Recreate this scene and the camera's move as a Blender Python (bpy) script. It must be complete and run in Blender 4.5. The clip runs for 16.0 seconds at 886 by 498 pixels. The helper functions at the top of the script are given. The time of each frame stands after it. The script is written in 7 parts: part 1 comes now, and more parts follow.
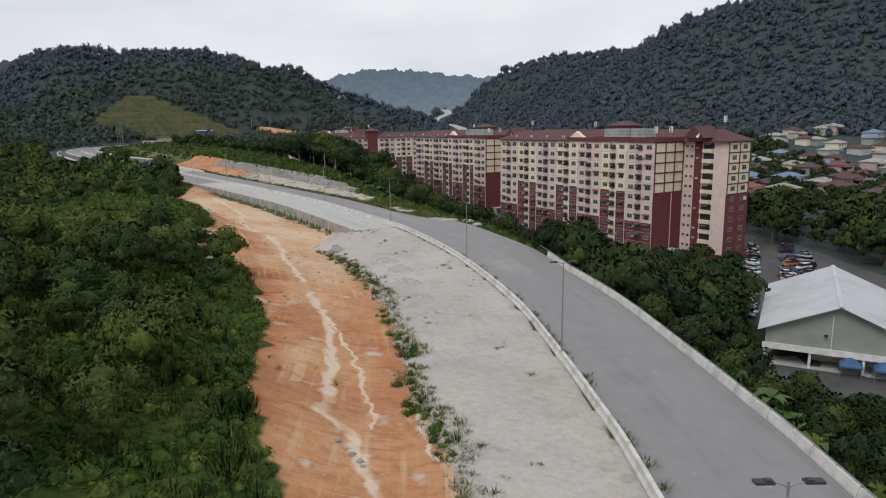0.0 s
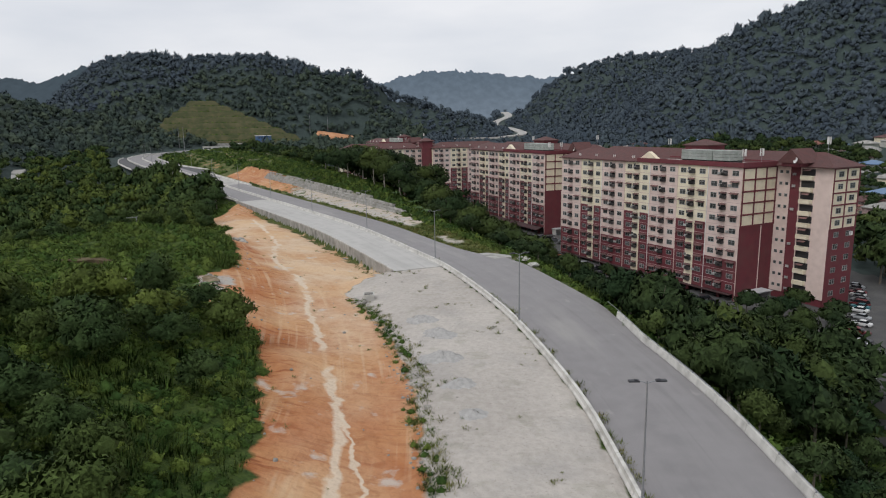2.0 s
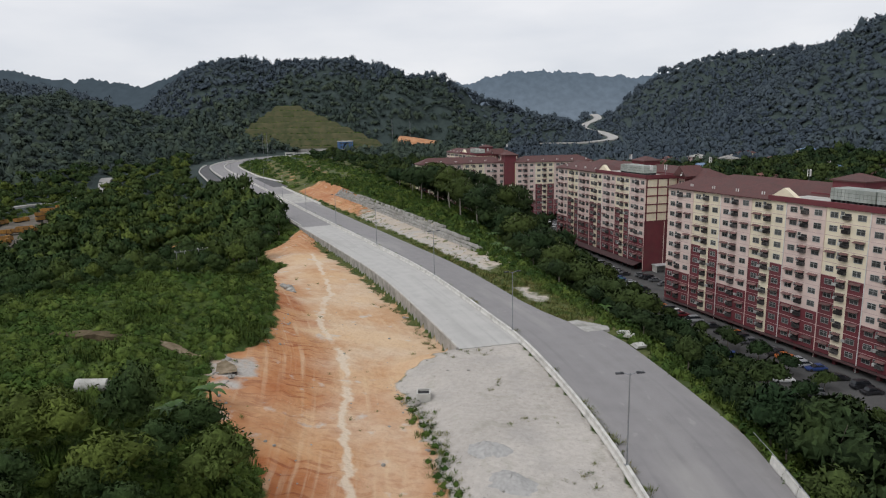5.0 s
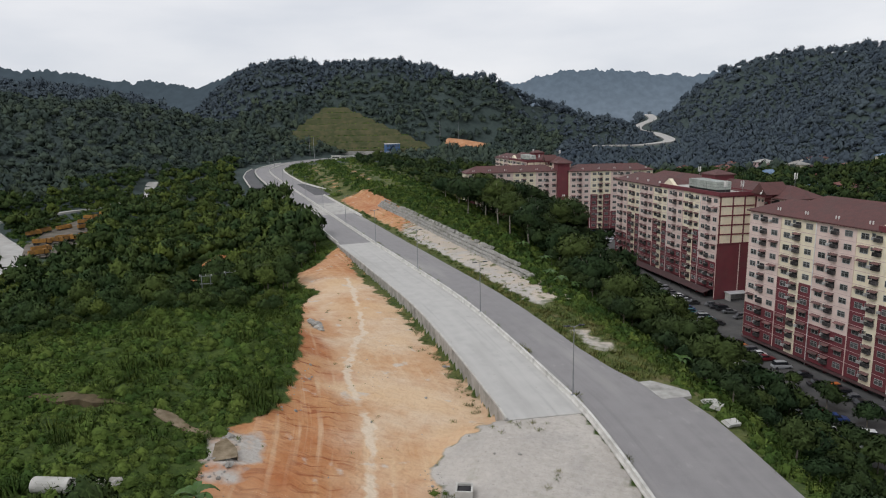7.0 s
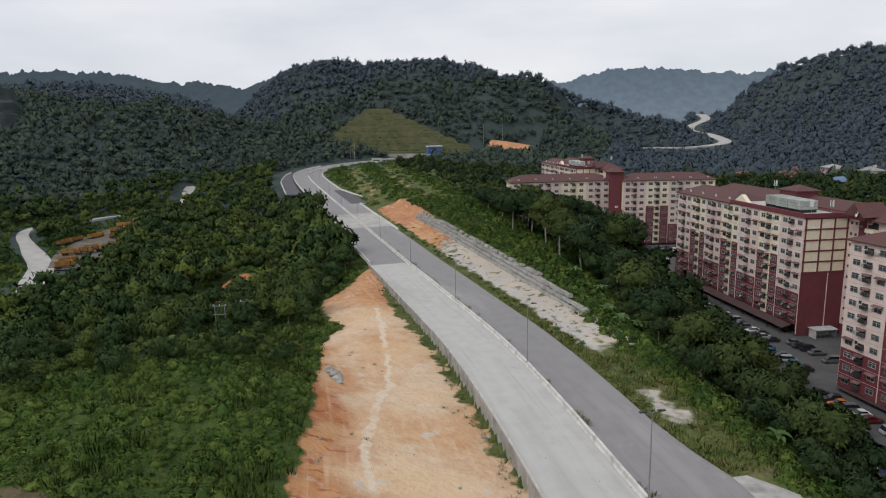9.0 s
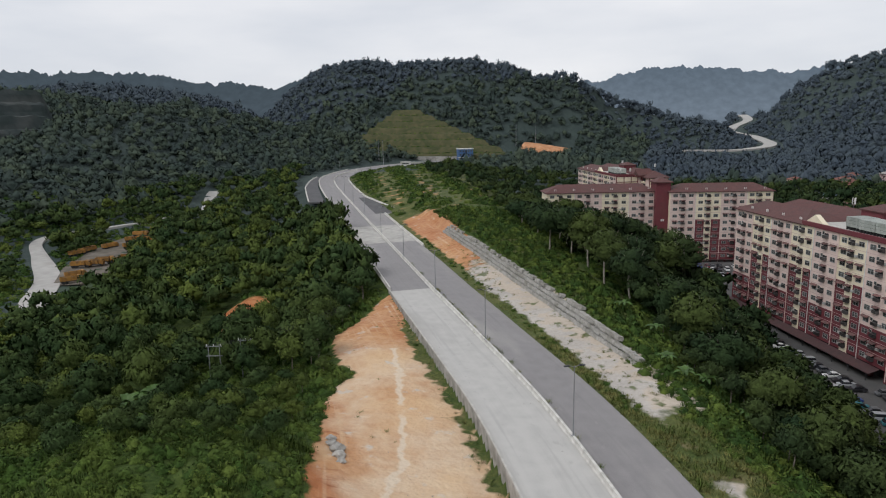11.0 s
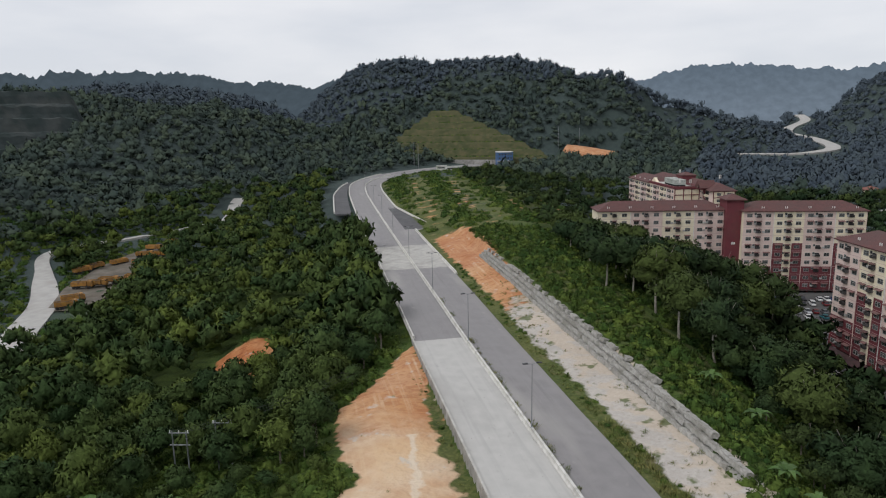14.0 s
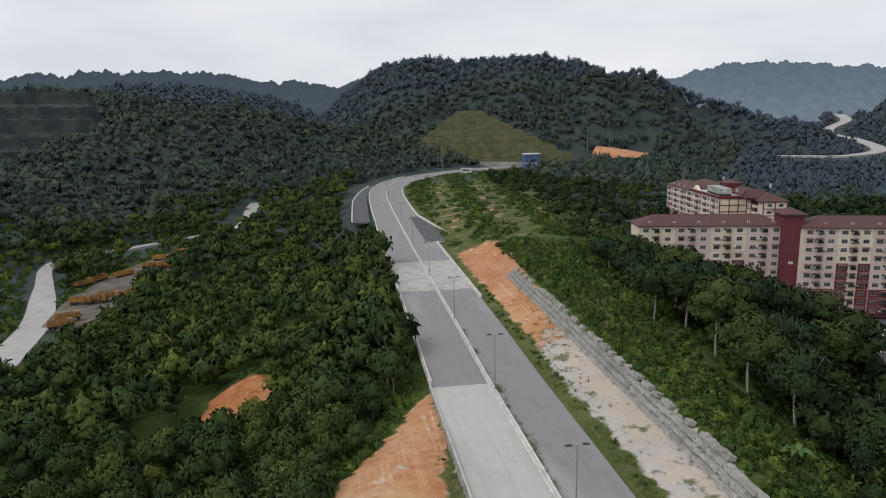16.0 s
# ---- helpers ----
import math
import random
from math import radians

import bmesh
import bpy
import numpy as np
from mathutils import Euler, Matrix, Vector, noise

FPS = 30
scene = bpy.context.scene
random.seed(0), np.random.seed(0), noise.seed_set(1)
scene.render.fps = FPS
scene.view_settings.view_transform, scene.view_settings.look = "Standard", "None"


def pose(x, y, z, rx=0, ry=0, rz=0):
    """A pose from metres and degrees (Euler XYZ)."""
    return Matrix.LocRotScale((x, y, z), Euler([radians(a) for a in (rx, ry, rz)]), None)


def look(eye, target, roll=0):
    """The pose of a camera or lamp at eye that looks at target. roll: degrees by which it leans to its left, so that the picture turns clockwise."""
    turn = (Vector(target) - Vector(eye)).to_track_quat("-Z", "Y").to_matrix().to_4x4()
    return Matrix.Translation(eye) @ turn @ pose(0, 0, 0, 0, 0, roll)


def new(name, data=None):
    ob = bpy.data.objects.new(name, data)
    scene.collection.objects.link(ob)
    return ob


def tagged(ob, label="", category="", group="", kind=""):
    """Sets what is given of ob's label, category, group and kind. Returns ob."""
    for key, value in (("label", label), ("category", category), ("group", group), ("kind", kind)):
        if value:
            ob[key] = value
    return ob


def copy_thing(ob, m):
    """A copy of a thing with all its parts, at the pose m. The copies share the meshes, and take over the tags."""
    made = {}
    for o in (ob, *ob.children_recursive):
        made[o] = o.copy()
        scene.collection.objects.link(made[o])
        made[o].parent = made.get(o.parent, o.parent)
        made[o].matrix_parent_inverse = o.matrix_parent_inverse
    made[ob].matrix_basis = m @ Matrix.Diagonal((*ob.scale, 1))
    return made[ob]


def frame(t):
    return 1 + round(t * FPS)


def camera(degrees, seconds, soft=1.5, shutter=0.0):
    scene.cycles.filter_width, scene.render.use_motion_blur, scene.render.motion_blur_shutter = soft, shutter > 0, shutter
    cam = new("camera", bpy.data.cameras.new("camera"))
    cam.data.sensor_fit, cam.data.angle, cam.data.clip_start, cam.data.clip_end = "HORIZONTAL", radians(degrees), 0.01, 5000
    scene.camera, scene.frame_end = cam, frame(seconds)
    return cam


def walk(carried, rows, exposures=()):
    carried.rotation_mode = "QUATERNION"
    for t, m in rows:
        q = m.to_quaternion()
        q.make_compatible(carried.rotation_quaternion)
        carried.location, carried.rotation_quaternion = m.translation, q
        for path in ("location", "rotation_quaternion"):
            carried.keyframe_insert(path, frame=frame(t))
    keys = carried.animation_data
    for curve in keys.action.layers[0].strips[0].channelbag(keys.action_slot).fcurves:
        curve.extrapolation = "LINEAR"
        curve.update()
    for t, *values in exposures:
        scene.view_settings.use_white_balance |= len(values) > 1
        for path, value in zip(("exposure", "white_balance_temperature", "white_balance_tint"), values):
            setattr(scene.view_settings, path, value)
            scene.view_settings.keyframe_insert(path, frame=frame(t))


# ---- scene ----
cam = camera(68.7, 16.0, soft=1.1)
METRES, EYE, TILT, LEAN, TURN = 172.0, 23.5, 0.0, 0.0, 0.0
ROWS = [
    (0.0, 0.0, 0.0, 0.0, -0.18, -10.98, 0.95),
    (0.5, 0.0034, 0.0306, 0.0079, 1.11, -10.95, 0.97),
    (1.0, 0.0062, 0.061, 0.0157, 2.42, -10.93, 0.98),
    (1.5, 0.0085, 0.0912, 0.0235, 3.72, -10.9, 1.01),
    (2.0, 0.0101, 0.121, 0.0315, 5.06, -10.87, 1.03),
    (2.5, 0.0107, 0.1506, 0.0394, 6.39, -10.85, 1.03),
    (3.0, 0.0104, 0.1802, 0.0469, 7.72, -10.82, 1.03),
    (3.5, 0.0088, 0.2098, 0.0535, 8.99, -10.81, 1.04),
    (4.0, 0.0059, 0.2392, 0.0598, 10.2, -10.8, 1.04),
    (6.5, -0.0208, 0.3783, 0.0886, 15.68, -10.81, 1.07),
    (7.0, -0.0276, 0.4058, 0.0935, 16.72, -10.81, 1.07),
    (7.5, -0.035, 0.4346, 0.0982, 17.72, -10.82, 1.08),
    (8.0, -0.0436, 0.4641, 0.1028, 18.67, -10.82, 1.08),
    (8.5, -0.0526, 0.4945, 0.1069, 19.6, -10.82, 1.09),
    (9.0, -0.0623, 0.5253, 0.1114, 20.52, -10.82, 1.1),
    (9.5, -0.0726, 0.5564, 0.1155, 21.34, -10.82, 1.12),
    (10.0, -0.0834, 0.5875, 0.1197, 22.04, -10.82, 1.12),
    (12.5, -0.1404, 0.7383, 0.1384, 24.97, -10.86, 1.08),
    (13.0, -0.1529, 0.768, 0.142, 25.54, -10.88, 1.09),
    (13.5, -0.166, 0.7976, 0.1451, 26.09, -10.89, 1.06),
    (14.0, -0.1793, 0.8266, 0.1486, 26.64, -10.91, 1.05),
    (14.5, -0.1927, 0.8554, 0.1521, 27.19, -10.93, 1.03),
    (15.0, -0.2066, 0.8842, 0.1554, 27.74, -10.96, 1.04),
    (15.5, -0.2208, 0.913, 0.1586, 28.29, -10.97, 1.03),
    (16.0, -0.2353, 0.941, 0.162, 28.83, -11.0, 1.01),
]
walk(cam, [(t, pose(0, 0, EYE, TILT, LEAN, TURN) @ pose(METRES * x, METRES * y, METRES * z, 90 + pitch, roll, yaw)) for t, x, y, z, yaw, pitch, roll in ROWS])

# ---- world, sun, exposure ----
SUN_AZ, SUN_EL = radians(218), radians(50)
world = bpy.data.worlds.new("overcast_sky")
scene.world = world
world.use_nodes = True
wn, wl = world.node_tree.nodes, world.node_tree.links
wn.clear()
w_out = wn.new("ShaderNodeOutputWorld")
w_bg = wn.new("ShaderNodeBackground")
w_sky = wn.new("ShaderNodeTexSky")
w_sky.sky_type, w_sky.sun_disc = "NISHITA", False
w_sky.sun_elevation, w_sky.sun_rotation = SUN_EL, SUN_AZ
w_tc = wn.new("ShaderNodeTexCoord")
w_map = wn.new("ShaderNodeMapping")
w_map.inputs["Scale"].default_value = (1.1, 1.1, 4.2)
w_noise = wn.new("ShaderNodeTexNoise")
w_noise.inputs["Scale"].default_value, w_noise.inputs["Detail"].default_value = 2.2, 5.0
w_noise.inputs["Roughness"].default_value = 0.5
w_ramp = wn.new("ShaderNodeValToRGB")
w_ramp.color_ramp.elements[0].position, w_ramp.color_ramp.elements[0].color = 0.34, (6.4, 6.65, 7.2, 1)
w_ramp.color_ramp.elements[1].position, w_ramp.color_ramp.elements[1].color = 0.62, (7.9, 7.95, 8.25, 1)
w_mix = wn.new("ShaderNodeMixRGB")
w_mix.inputs["Fac"].default_value = 0.93
wl.new(w_tc.outputs["Generated"], w_map.inputs["Vector"])
wl.new(w_map.outputs["Vector"], w_noise.inputs["Vector"])
wl.new(w_noise.outputs["Fac"], w_ramp.inputs["Fac"])
wl.new(w_sky.outputs["Color"], w_mix.inputs["Color1"])
wl.new(w_ramp.outputs["Color"], w_mix.inputs["Color2"])
wl.new(w_mix.outputs["Color"], w_bg.inputs["Color"])
w_bg.inputs["Strength"].default_value = 0.1
wl.new(w_bg.outputs["Background"], w_out.inputs["Surface"])

sun_data = bpy.data.lights.new("sun", "SUN")
sun_data.energy, sun_data.angle, sun_data.color = 1.15, radians(30), (0.995, 0.98, 1.0)
sun = new("sun", sun_data)
sun.matrix_world = look((0, 0, 300), (-300 * math.cos(SUN_EL) * math.sin(SUN_AZ) / math.sin(SUN_EL), -300 * math.cos(SUN_EL) * math.cos(SUN_AZ) / math.sin(SUN_EL), 0))
scene.view_settings.exposure = 0.13

# ---- materials ----
def material(name, base, second=None, scale=1.0, rough=0.85, metal=0.0, bump=0.0, bump_scale=8.0, detail=4.0, stain=None, stain_scale=0.1, stain_amount=0.5, per_object=0.0, per_island=0.0, shine=0.5, per_plant=None):
    """A procedural surface: two tones of grain, larger stains, fine relief, and some variation from piece to piece."""
    m = bpy.data.materials.new(name)
    m.use_nodes = True
    n, l = m.node_tree.nodes, m.node_tree.links
    b = n["Principled BSDF"]
    b.inputs["Roughness"].default_value, b.inputs["Metallic"].default_value = rough, metal
    b.inputs["Specular IOR Level"].default_value = shine
    geo = n.new("ShaderNodeNewGeometry")
    col = n.new("ShaderNodeRGB")
    col.outputs[0].default_value = (*base, 1)
    out = col.outputs[0]
    if second:
        tx = n.new("ShaderNodeTexNoise")
        tx.inputs["Scale"].default_value, tx.inputs["Detail"].default_value = scale, detail
        l.new(geo.outputs["Position"], tx.inputs["Vector"])
        r = n.new("ShaderNodeValToRGB")
        r.color_ramp.elements[0].position, r.color_ramp.elements[1].position = 0.35, 0.68
        l.new(tx.outputs["Fac"], r.inputs["Fac"])
        mx = n.new("ShaderNodeMixRGB")
        mx.inputs["Color2"].default_value = (*second, 1)
        l.new(r.outputs["Color"], mx.inputs["Fac"])
        l.new(out, mx.inputs["Color1"])
        out = mx.outputs["Color"]
    if stain:
        tx = n.new("ShaderNodeTexNoise")
        tx.inputs["Scale"].default_value, tx.inputs["Detail"].default_value = stain_scale, 6.0
        l.new(geo.outputs["Position"], tx.inputs["Vector"])
        r = n.new("ShaderNodeMapRange")
        r.inputs["From Min"].default_value, r.inputs["From Max"].default_value = 0.45, 0.72
        r.inputs["To Max"].default_value = stain_amount
        l.new(tx.outputs["Fac"], r.inputs["Value"])
        mx = n.new("ShaderNodeMixRGB")
        mx.inputs["Color2"].default_value = (*stain, 1)
        l.new(r.outputs["Result"], mx.inputs["Fac"])
        l.new(out, mx.inputs["Color1"])
        out = mx.outputs["Color"]
    if per_plant:
        at = n.new("ShaderNodeAttribute")
        at.attribute_name = "tint"
        add, fr = n.new("ShaderNodeMath"), n.new("ShaderNodeMath")
        fr.operation = "FRACT"
        l.new(at.outputs["Fac"], add.inputs[0])
        l.new(n.new("ShaderNodeObjectInfo").outputs["Random"], add.inputs[1])
        l.new(add.outputs[0], fr.inputs[0])
        for lo, hi, shade in ((0.55, 1.0, per_plant[0]), (0.35, 0.0, per_plant[1])):
            r = n.new("ShaderNodeMapRange")
            r.inputs["From Min"].default_value, r.inputs["From Max"].default_value = lo, hi
            r.inputs["To Max"].default_value = 0.8
            l.new(fr.outputs[0], r.inputs["Value"])
            mx = n.new("ShaderNodeMixRGB")
            mx.inputs["Color2"].default_value = (*shade, 1)
            l.new(r.outputs["Result"], mx.inputs["Fac"])
            l.new(out, mx.inputs["Color1"])
            out = mx.outputs["Color"]
    for amount, source in ((per_object, "object"), (per_island, "island")):
        if amount:
            src = n.new("ShaderNodeObjectInfo").outputs["Random"] if source == "object" else geo.outputs["Random Per Island"]
            r = n.new("ShaderNodeMapRange")
            r.inputs["To Min"].default_value, r.inputs["To Max"].default_value = 1 - amount, 1 + amount
            l.new(src, r.inputs["Value"])
            hs = n.new("ShaderNodeHueSaturation")
            l.new(r.outputs["Result"], hs.inputs["Value"])
            l.new(out, hs.inputs["Color"])
            out = hs.outputs["Color"]
    l.new(out, b.inputs["Base Color"])
    if bump:
        tx = n.new("ShaderNodeTexNoise")
        tx.inputs["Scale"].default_value, tx.inputs["Detail"].default_value = bump_scale, 5.0
        l.new(geo.outputs["Position"], tx.inputs["Vector"])
        bp = n.new("ShaderNodeBump")
        bp.inputs["Strength"].default_value, bp.inputs["Distance"].default_value = min(1.0, bump), 0.3
        l.new(tx.outputs["Fac"], bp.inputs["Height"])
        l.new(bp.outputs["Normal"], b.inputs["Normal"])
    return m


def paving_material(name, base, worn, dust, rough=0.9, shine=0.25):
    """Road surface: grain, faint lengthwise wheel paths, and dust that lies in patches and at the edges."""
    m = material(name, base, worn, 0.35, rough, bump=0.12, bump_scale=6, shine=shine)
    n, l = m.node_tree.nodes, m.node_tree.links
    b = n["Principled BSDF"]
    colour = b.inputs["Base Color"].links[0].from_socket
    at = n.new("ShaderNodeAttribute")
    at.attribute_name = "lane"
    for stretch, lo, hi, amount, shade in (((0.012, 0.55, 1.0), 0.44, 0.66, 0.75, worn), ((0.03, 0.9, 1.0), 0.55, 0.72, 0.4, tuple(c * 0.78 for c in base)), ((0.022, 0.10, 1.0), 0.56, 0.70, 0.8, dust), ((0.3, 0.6, 1.0), 0.64, 0.72, 0.5, dust)):
        mp, tx, r, mx = n.new("ShaderNodeMapping"), n.new("ShaderNodeTexNoise"), n.new("ShaderNodeMapRange"), n.new("ShaderNodeMixRGB")
        mp.inputs["Scale"].default_value = stretch
        tx.inputs["Scale"].default_value, tx.inputs["Detail"].default_value = 1.0, 6.0
        r.inputs["From Min"].default_value, r.inputs["From Max"].default_value, r.inputs["To Max"].default_value = lo, hi, amount
        mx.inputs["Color2"].default_value = (*shade, 1)
        l.new(at.outputs["Vector"], mp.inputs["Vector"])
        l.new(mp.outputs["Vector"], tx.inputs["Vector"])
        l.new(tx.outputs["Fac"], r.inputs["Value"])
        l.new(r.outputs["Result"], mx.inputs["Fac"])
        l.new(colour, mx.inputs["Color1"])
        colour = mx.outputs["Color"]
    l.new(colour, b.inputs["Base Color"])
    return m


M_ASPHALT = paving_material("asphalt", (0.191, 0.181, 0.180), (0.223, 0.212, 0.209), (0.307, 0.293, 0.274), 0.58, 0.5)
M_DARK_ASPHALT = material("new_asphalt", (0.065, 0.065, 0.07), (0.085, 0.083, 0.085), 0.5, 0.9, stain=(0.12, 0.12, 0.12), stain_scale=0.15)
M_SLAB = paving_material("dusty_concrete", (0.40, 0.391, 0.370), (0.455, 0.445, 0.420), (0.335, 0.325, 0.305), 0.92)
M_CONCRETE = material("weathered_concrete", (0.50, 0.49, 0.455), (0.41, 0.40, 0.37), 0.9, 0.9, bump=0.2, bump_scale=6, stain=(0.26, 0.25, 0.22), stain_scale=0.5, stain_amount=0.55)
M_CREAM = material("cream_paint", (0.754, 0.681, 0.512), (0.708, 0.630, 0.465), 0.4, 0.8, stain=(0.460, 0.414, 0.335), stain_scale=0.7, stain_amount=0.3)
M_PINK = material("pink_paint", (0.681, 0.547, 0.486), (0.626, 0.497, 0.441), 0.4, 0.8, stain=(0.423, 0.313, 0.279), stain_scale=0.7, stain_amount=0.3)
M_MAROON = material("maroon_paint", (0.148, 0.028, 0.036), (0.124, 0.025, 0.033), 0.5, 0.75, stain=(0.120, 0.046, 0.043), stain_scale=0.3, stain_amount=0.5)
M_ROOF = material("brown_roof_tiles", (0.105, 0.040, 0.036), (0.078, 0.034, 0.031), 0.8, 0.8, bump=0.3, bump_scale=3, stain=(0.075, 0.045, 0.04), stain_scale=0.12, stain_amount=0.7)
M_BARK = material("bark", (0.22, 0.19, 0.15), (0.14, 0.12, 0.095), 2.0, 0.9, bump=0.4, bump_scale=10)
M_LEAF = material("leaves", (0.027, 0.052, 0.018), (0.067, 0.097, 0.028), 0.12, 0.8, bump=0.6, bump_scale=2.6, stain=(0.017, 0.035, 0.010), stain_scale=0.9, stain_amount=0.5, per_island=0.26, shine=0.1, per_plant=((0.109, 0.140, 0.027), (0.028, 0.055, 0.019)))
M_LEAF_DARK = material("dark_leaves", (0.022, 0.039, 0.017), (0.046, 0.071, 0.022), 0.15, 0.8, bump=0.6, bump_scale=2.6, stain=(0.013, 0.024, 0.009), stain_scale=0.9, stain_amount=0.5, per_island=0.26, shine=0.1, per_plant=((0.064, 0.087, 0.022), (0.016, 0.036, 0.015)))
# Distance haze painted into the leaf colours: bluer and paler for the far one.
M_JUNGLE_HAZED = material("hazed_jungle_leaves", (0.053, 0.070, 0.087), (0.067, 0.087, 0.101), 0.02, 0.9, stain=(0.045, 0.061, 0.079), stain_scale=0.05, stain_amount=0.4, per_island=0.06, shine=0.1, per_plant=((0.071, 0.093, 0.101), (0.048, 0.065, 0.084)))
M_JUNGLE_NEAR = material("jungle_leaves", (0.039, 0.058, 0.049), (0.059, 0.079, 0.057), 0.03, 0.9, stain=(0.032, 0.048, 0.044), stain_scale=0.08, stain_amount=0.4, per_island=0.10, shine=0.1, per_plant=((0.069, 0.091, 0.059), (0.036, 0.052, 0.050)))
M_SHRUB = material("shrub_leaves", (0.036, 0.075, 0.015), (0.085, 0.129, 0.026), 0.14, 0.8, bump=0.6, bump_scale=3.0, stain=(0.021, 0.044, 0.011), stain_scale=1.2, stain_amount=0.5, per_island=0.26, shine=0.1, per_plant=((0.132, 0.172, 0.034), (0.029, 0.063, 0.016)))
M_CREEPER = material("creeper_leaves", (0.048, 0.090, 0.017), (0.099, 0.141, 0.029), 0.12, 0.8, bump=0.6, bump_scale=3.0, stain=(0.031, 0.058, 0.013), stain_scale=0.5, stain_amount=0.5, per_island=0.26, shine=0.1, per_plant=((0.110, 0.148, 0.031), (0.040, 0.076, 0.018)))
M_DECK = material("pale_deck_concrete", (0.44, 0.425, 0.39), (0.35, 0.34, 0.315), 0.5, 0.92, bump=0.2, bump_scale=4, stain=(0.20, 0.195, 0.185), stain_scale=0.2, stain_amount=0.6)
M_PARAPET = material("pale_concrete", (0.60, 0.585, 0.545), (0.52, 0.505, 0.465), 0.8, 0.9, bump=0.15, bump_scale=6, stain=(0.24, 0.23, 0.205), stain_scale=0.6, stain_amount=0.6)
M_RETAIN = material("precast_panels", (0.36, 0.35, 0.325), (0.27, 0.262, 0.24), 0.7, 0.9, bump=0.2, bump_scale=5, stain=(0.14, 0.135, 0.12), stain_scale=0.45, stain_amount=0.75, per_object=0.14)
M_METAL = material("galvanised_steel", (0.30, 0.31, 0.32), (0.24, 0.25, 0.26), 3.0, 0.5, 0.6)
M_DARK_METAL = material("dark_lamp_metal", (0.045, 0.047, 0.052), None, 1.0, 0.5, 0.3)
M_GLASS = material("window_glass", (0.055, 0.061, 0.061), (0.094, 0.098, 0.095), 0.9, 0.2, per_object=0.5)
M_FRAME = material("window_frame_paint", (0.340, 0.340, 0.327), (0.238, 0.238, 0.230), 2.0, 0.6, per_object=0.3)
M_AWNING = material("faded_red_awning", (0.18, 0.088, 0.080), (0.12, 0.070, 0.064), 1.5, 0.8, stain=(0.07, 0.045, 0.04), stain_scale=0.8, stain_amount=0.8, per_object=0.35)
M_GRILLE = material("dark_grille", (0.055, 0.055, 0.055), (0.10, 0.09, 0.085), 2.0, 0.7, per_object=0.5)
M_AIRCON = material("aircon_casing", (0.42, 0.42, 0.40), (0.30, 0.30, 0.285), 2.0, 0.6, per_object=0.25)
M_WHITE_PAINT = material("white_paint", (0.72, 0.71, 0.68), (0.62, 0.61, 0.58), 1.0, 0.7, stain=(0.4, 0.39, 0.36), stain_scale=0.5)
M_TANK = material("tank_panels", (0.36, 0.38, 0.35), (0.27, 0.30, 0.27), 0.7, 0.6, stain=(0.17, 0.19, 0.16), stain_scale=0.4, per_object=0.15)
M_LAUNDRY = material("hung_laundry", (0.20, 0.19, 0.19), (0.11, 0.12, 0.15), 1.1, 0.9, stain=(0.30, 0.12, 0.10), stain_scale=0.8, stain_amount=0.6, per_object=0.6)
# Near-black that stands in for shade inside openings; also colours the tank stands.
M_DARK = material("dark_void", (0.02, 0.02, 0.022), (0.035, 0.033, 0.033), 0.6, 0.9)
M_RUST_ROOF = material("red_house_roof", (0.20, 0.075, 0.055), (0.15, 0.065, 0.05), 0.6, 0.8, bump=0.2, bump_scale=3, per_object=0.4)
M_BLUE = material("blue_paint", (0.045, 0.12, 0.27), (0.035, 0.095, 0.22), 0.8, 0.6, stain=(0.09, 0.13, 0.2), stain_scale=0.3)
M_PINK_DARK = material("shaded_pink_paint", (0.50, 0.36, 0.34), (0.44, 0.31, 0.30), 0.5, 0.8)
M_WEED = material("dry_weeds", (0.094, 0.144, 0.033), (0.237, 0.219, 0.081), 0.45, 0.85, per_island=0.26, shine=0.1)
M_BANANA = material("banana_leaf", (0.042, 0.092, 0.018), (0.068, 0.122, 0.028), 0.6, 0.55, per_island=0.3, shine=0.3)
# Canopy red darkened in the colour itself, as it stands in dim light.
M_CANOPY = material("underlit_canopy_sheet", (0.075, 0.034, 0.034), (0.055, 0.030, 0.030), 1.2, 0.8, stain=(0.04, 0.03, 0.03), stain_scale=0.3)
M_TURF = material("terrace_grass", (0.051, 0.061, 0.028), (0.086, 0.084, 0.044), 0.07, 0.95, bump=0.5, bump_scale=0.8, stain=(0.131, 0.111, 0.061), stain_scale=0.2, stain_amount=0.5, shine=0.1)
M_PALE_ROAD = material("crushed_stone_track", (0.34, 0.33, 0.31), (0.42, 0.41, 0.385), 0.25, 0.95, bump=0.3, bump_scale=2, stain=(0.33, 0.31, 0.28), stain_scale=0.12, stain_amount=0.6)
M_GABION = material("gabion_stone", (0.404, 0.391, 0.361), (0.301, 0.292, 0.267), 2.2, 0.95, bump=0.8, bump_scale=3.5, stain=(0.181, 0.172, 0.138), stain_scale=0.4, stain_amount=0.6, per_object=0.08, shine=0.15)
M_ROCK = material("pale_rock", (0.40, 0.385, 0.35), (0.28, 0.265, 0.24), 1.5, 0.95, bump=0.8, bump_scale=3, stain=(0.17, 0.155, 0.13), stain_scale=0.8, per_object=0.2)
M_AGGREGATE = material("grey_aggregate", (0.33, 0.325, 0.31), (0.42, 0.41, 0.39), 2.0, 0.95, bump=0.4, bump_scale=5, shine=0.15)
M_TYRE = material("rubber", (0.022, 0.022, 0.024), None, 1.0, 0.85)
M_CAR_GLASS = material("tinted_glass", (0.018, 0.02, 0.024), None, 1.0, 0.08)
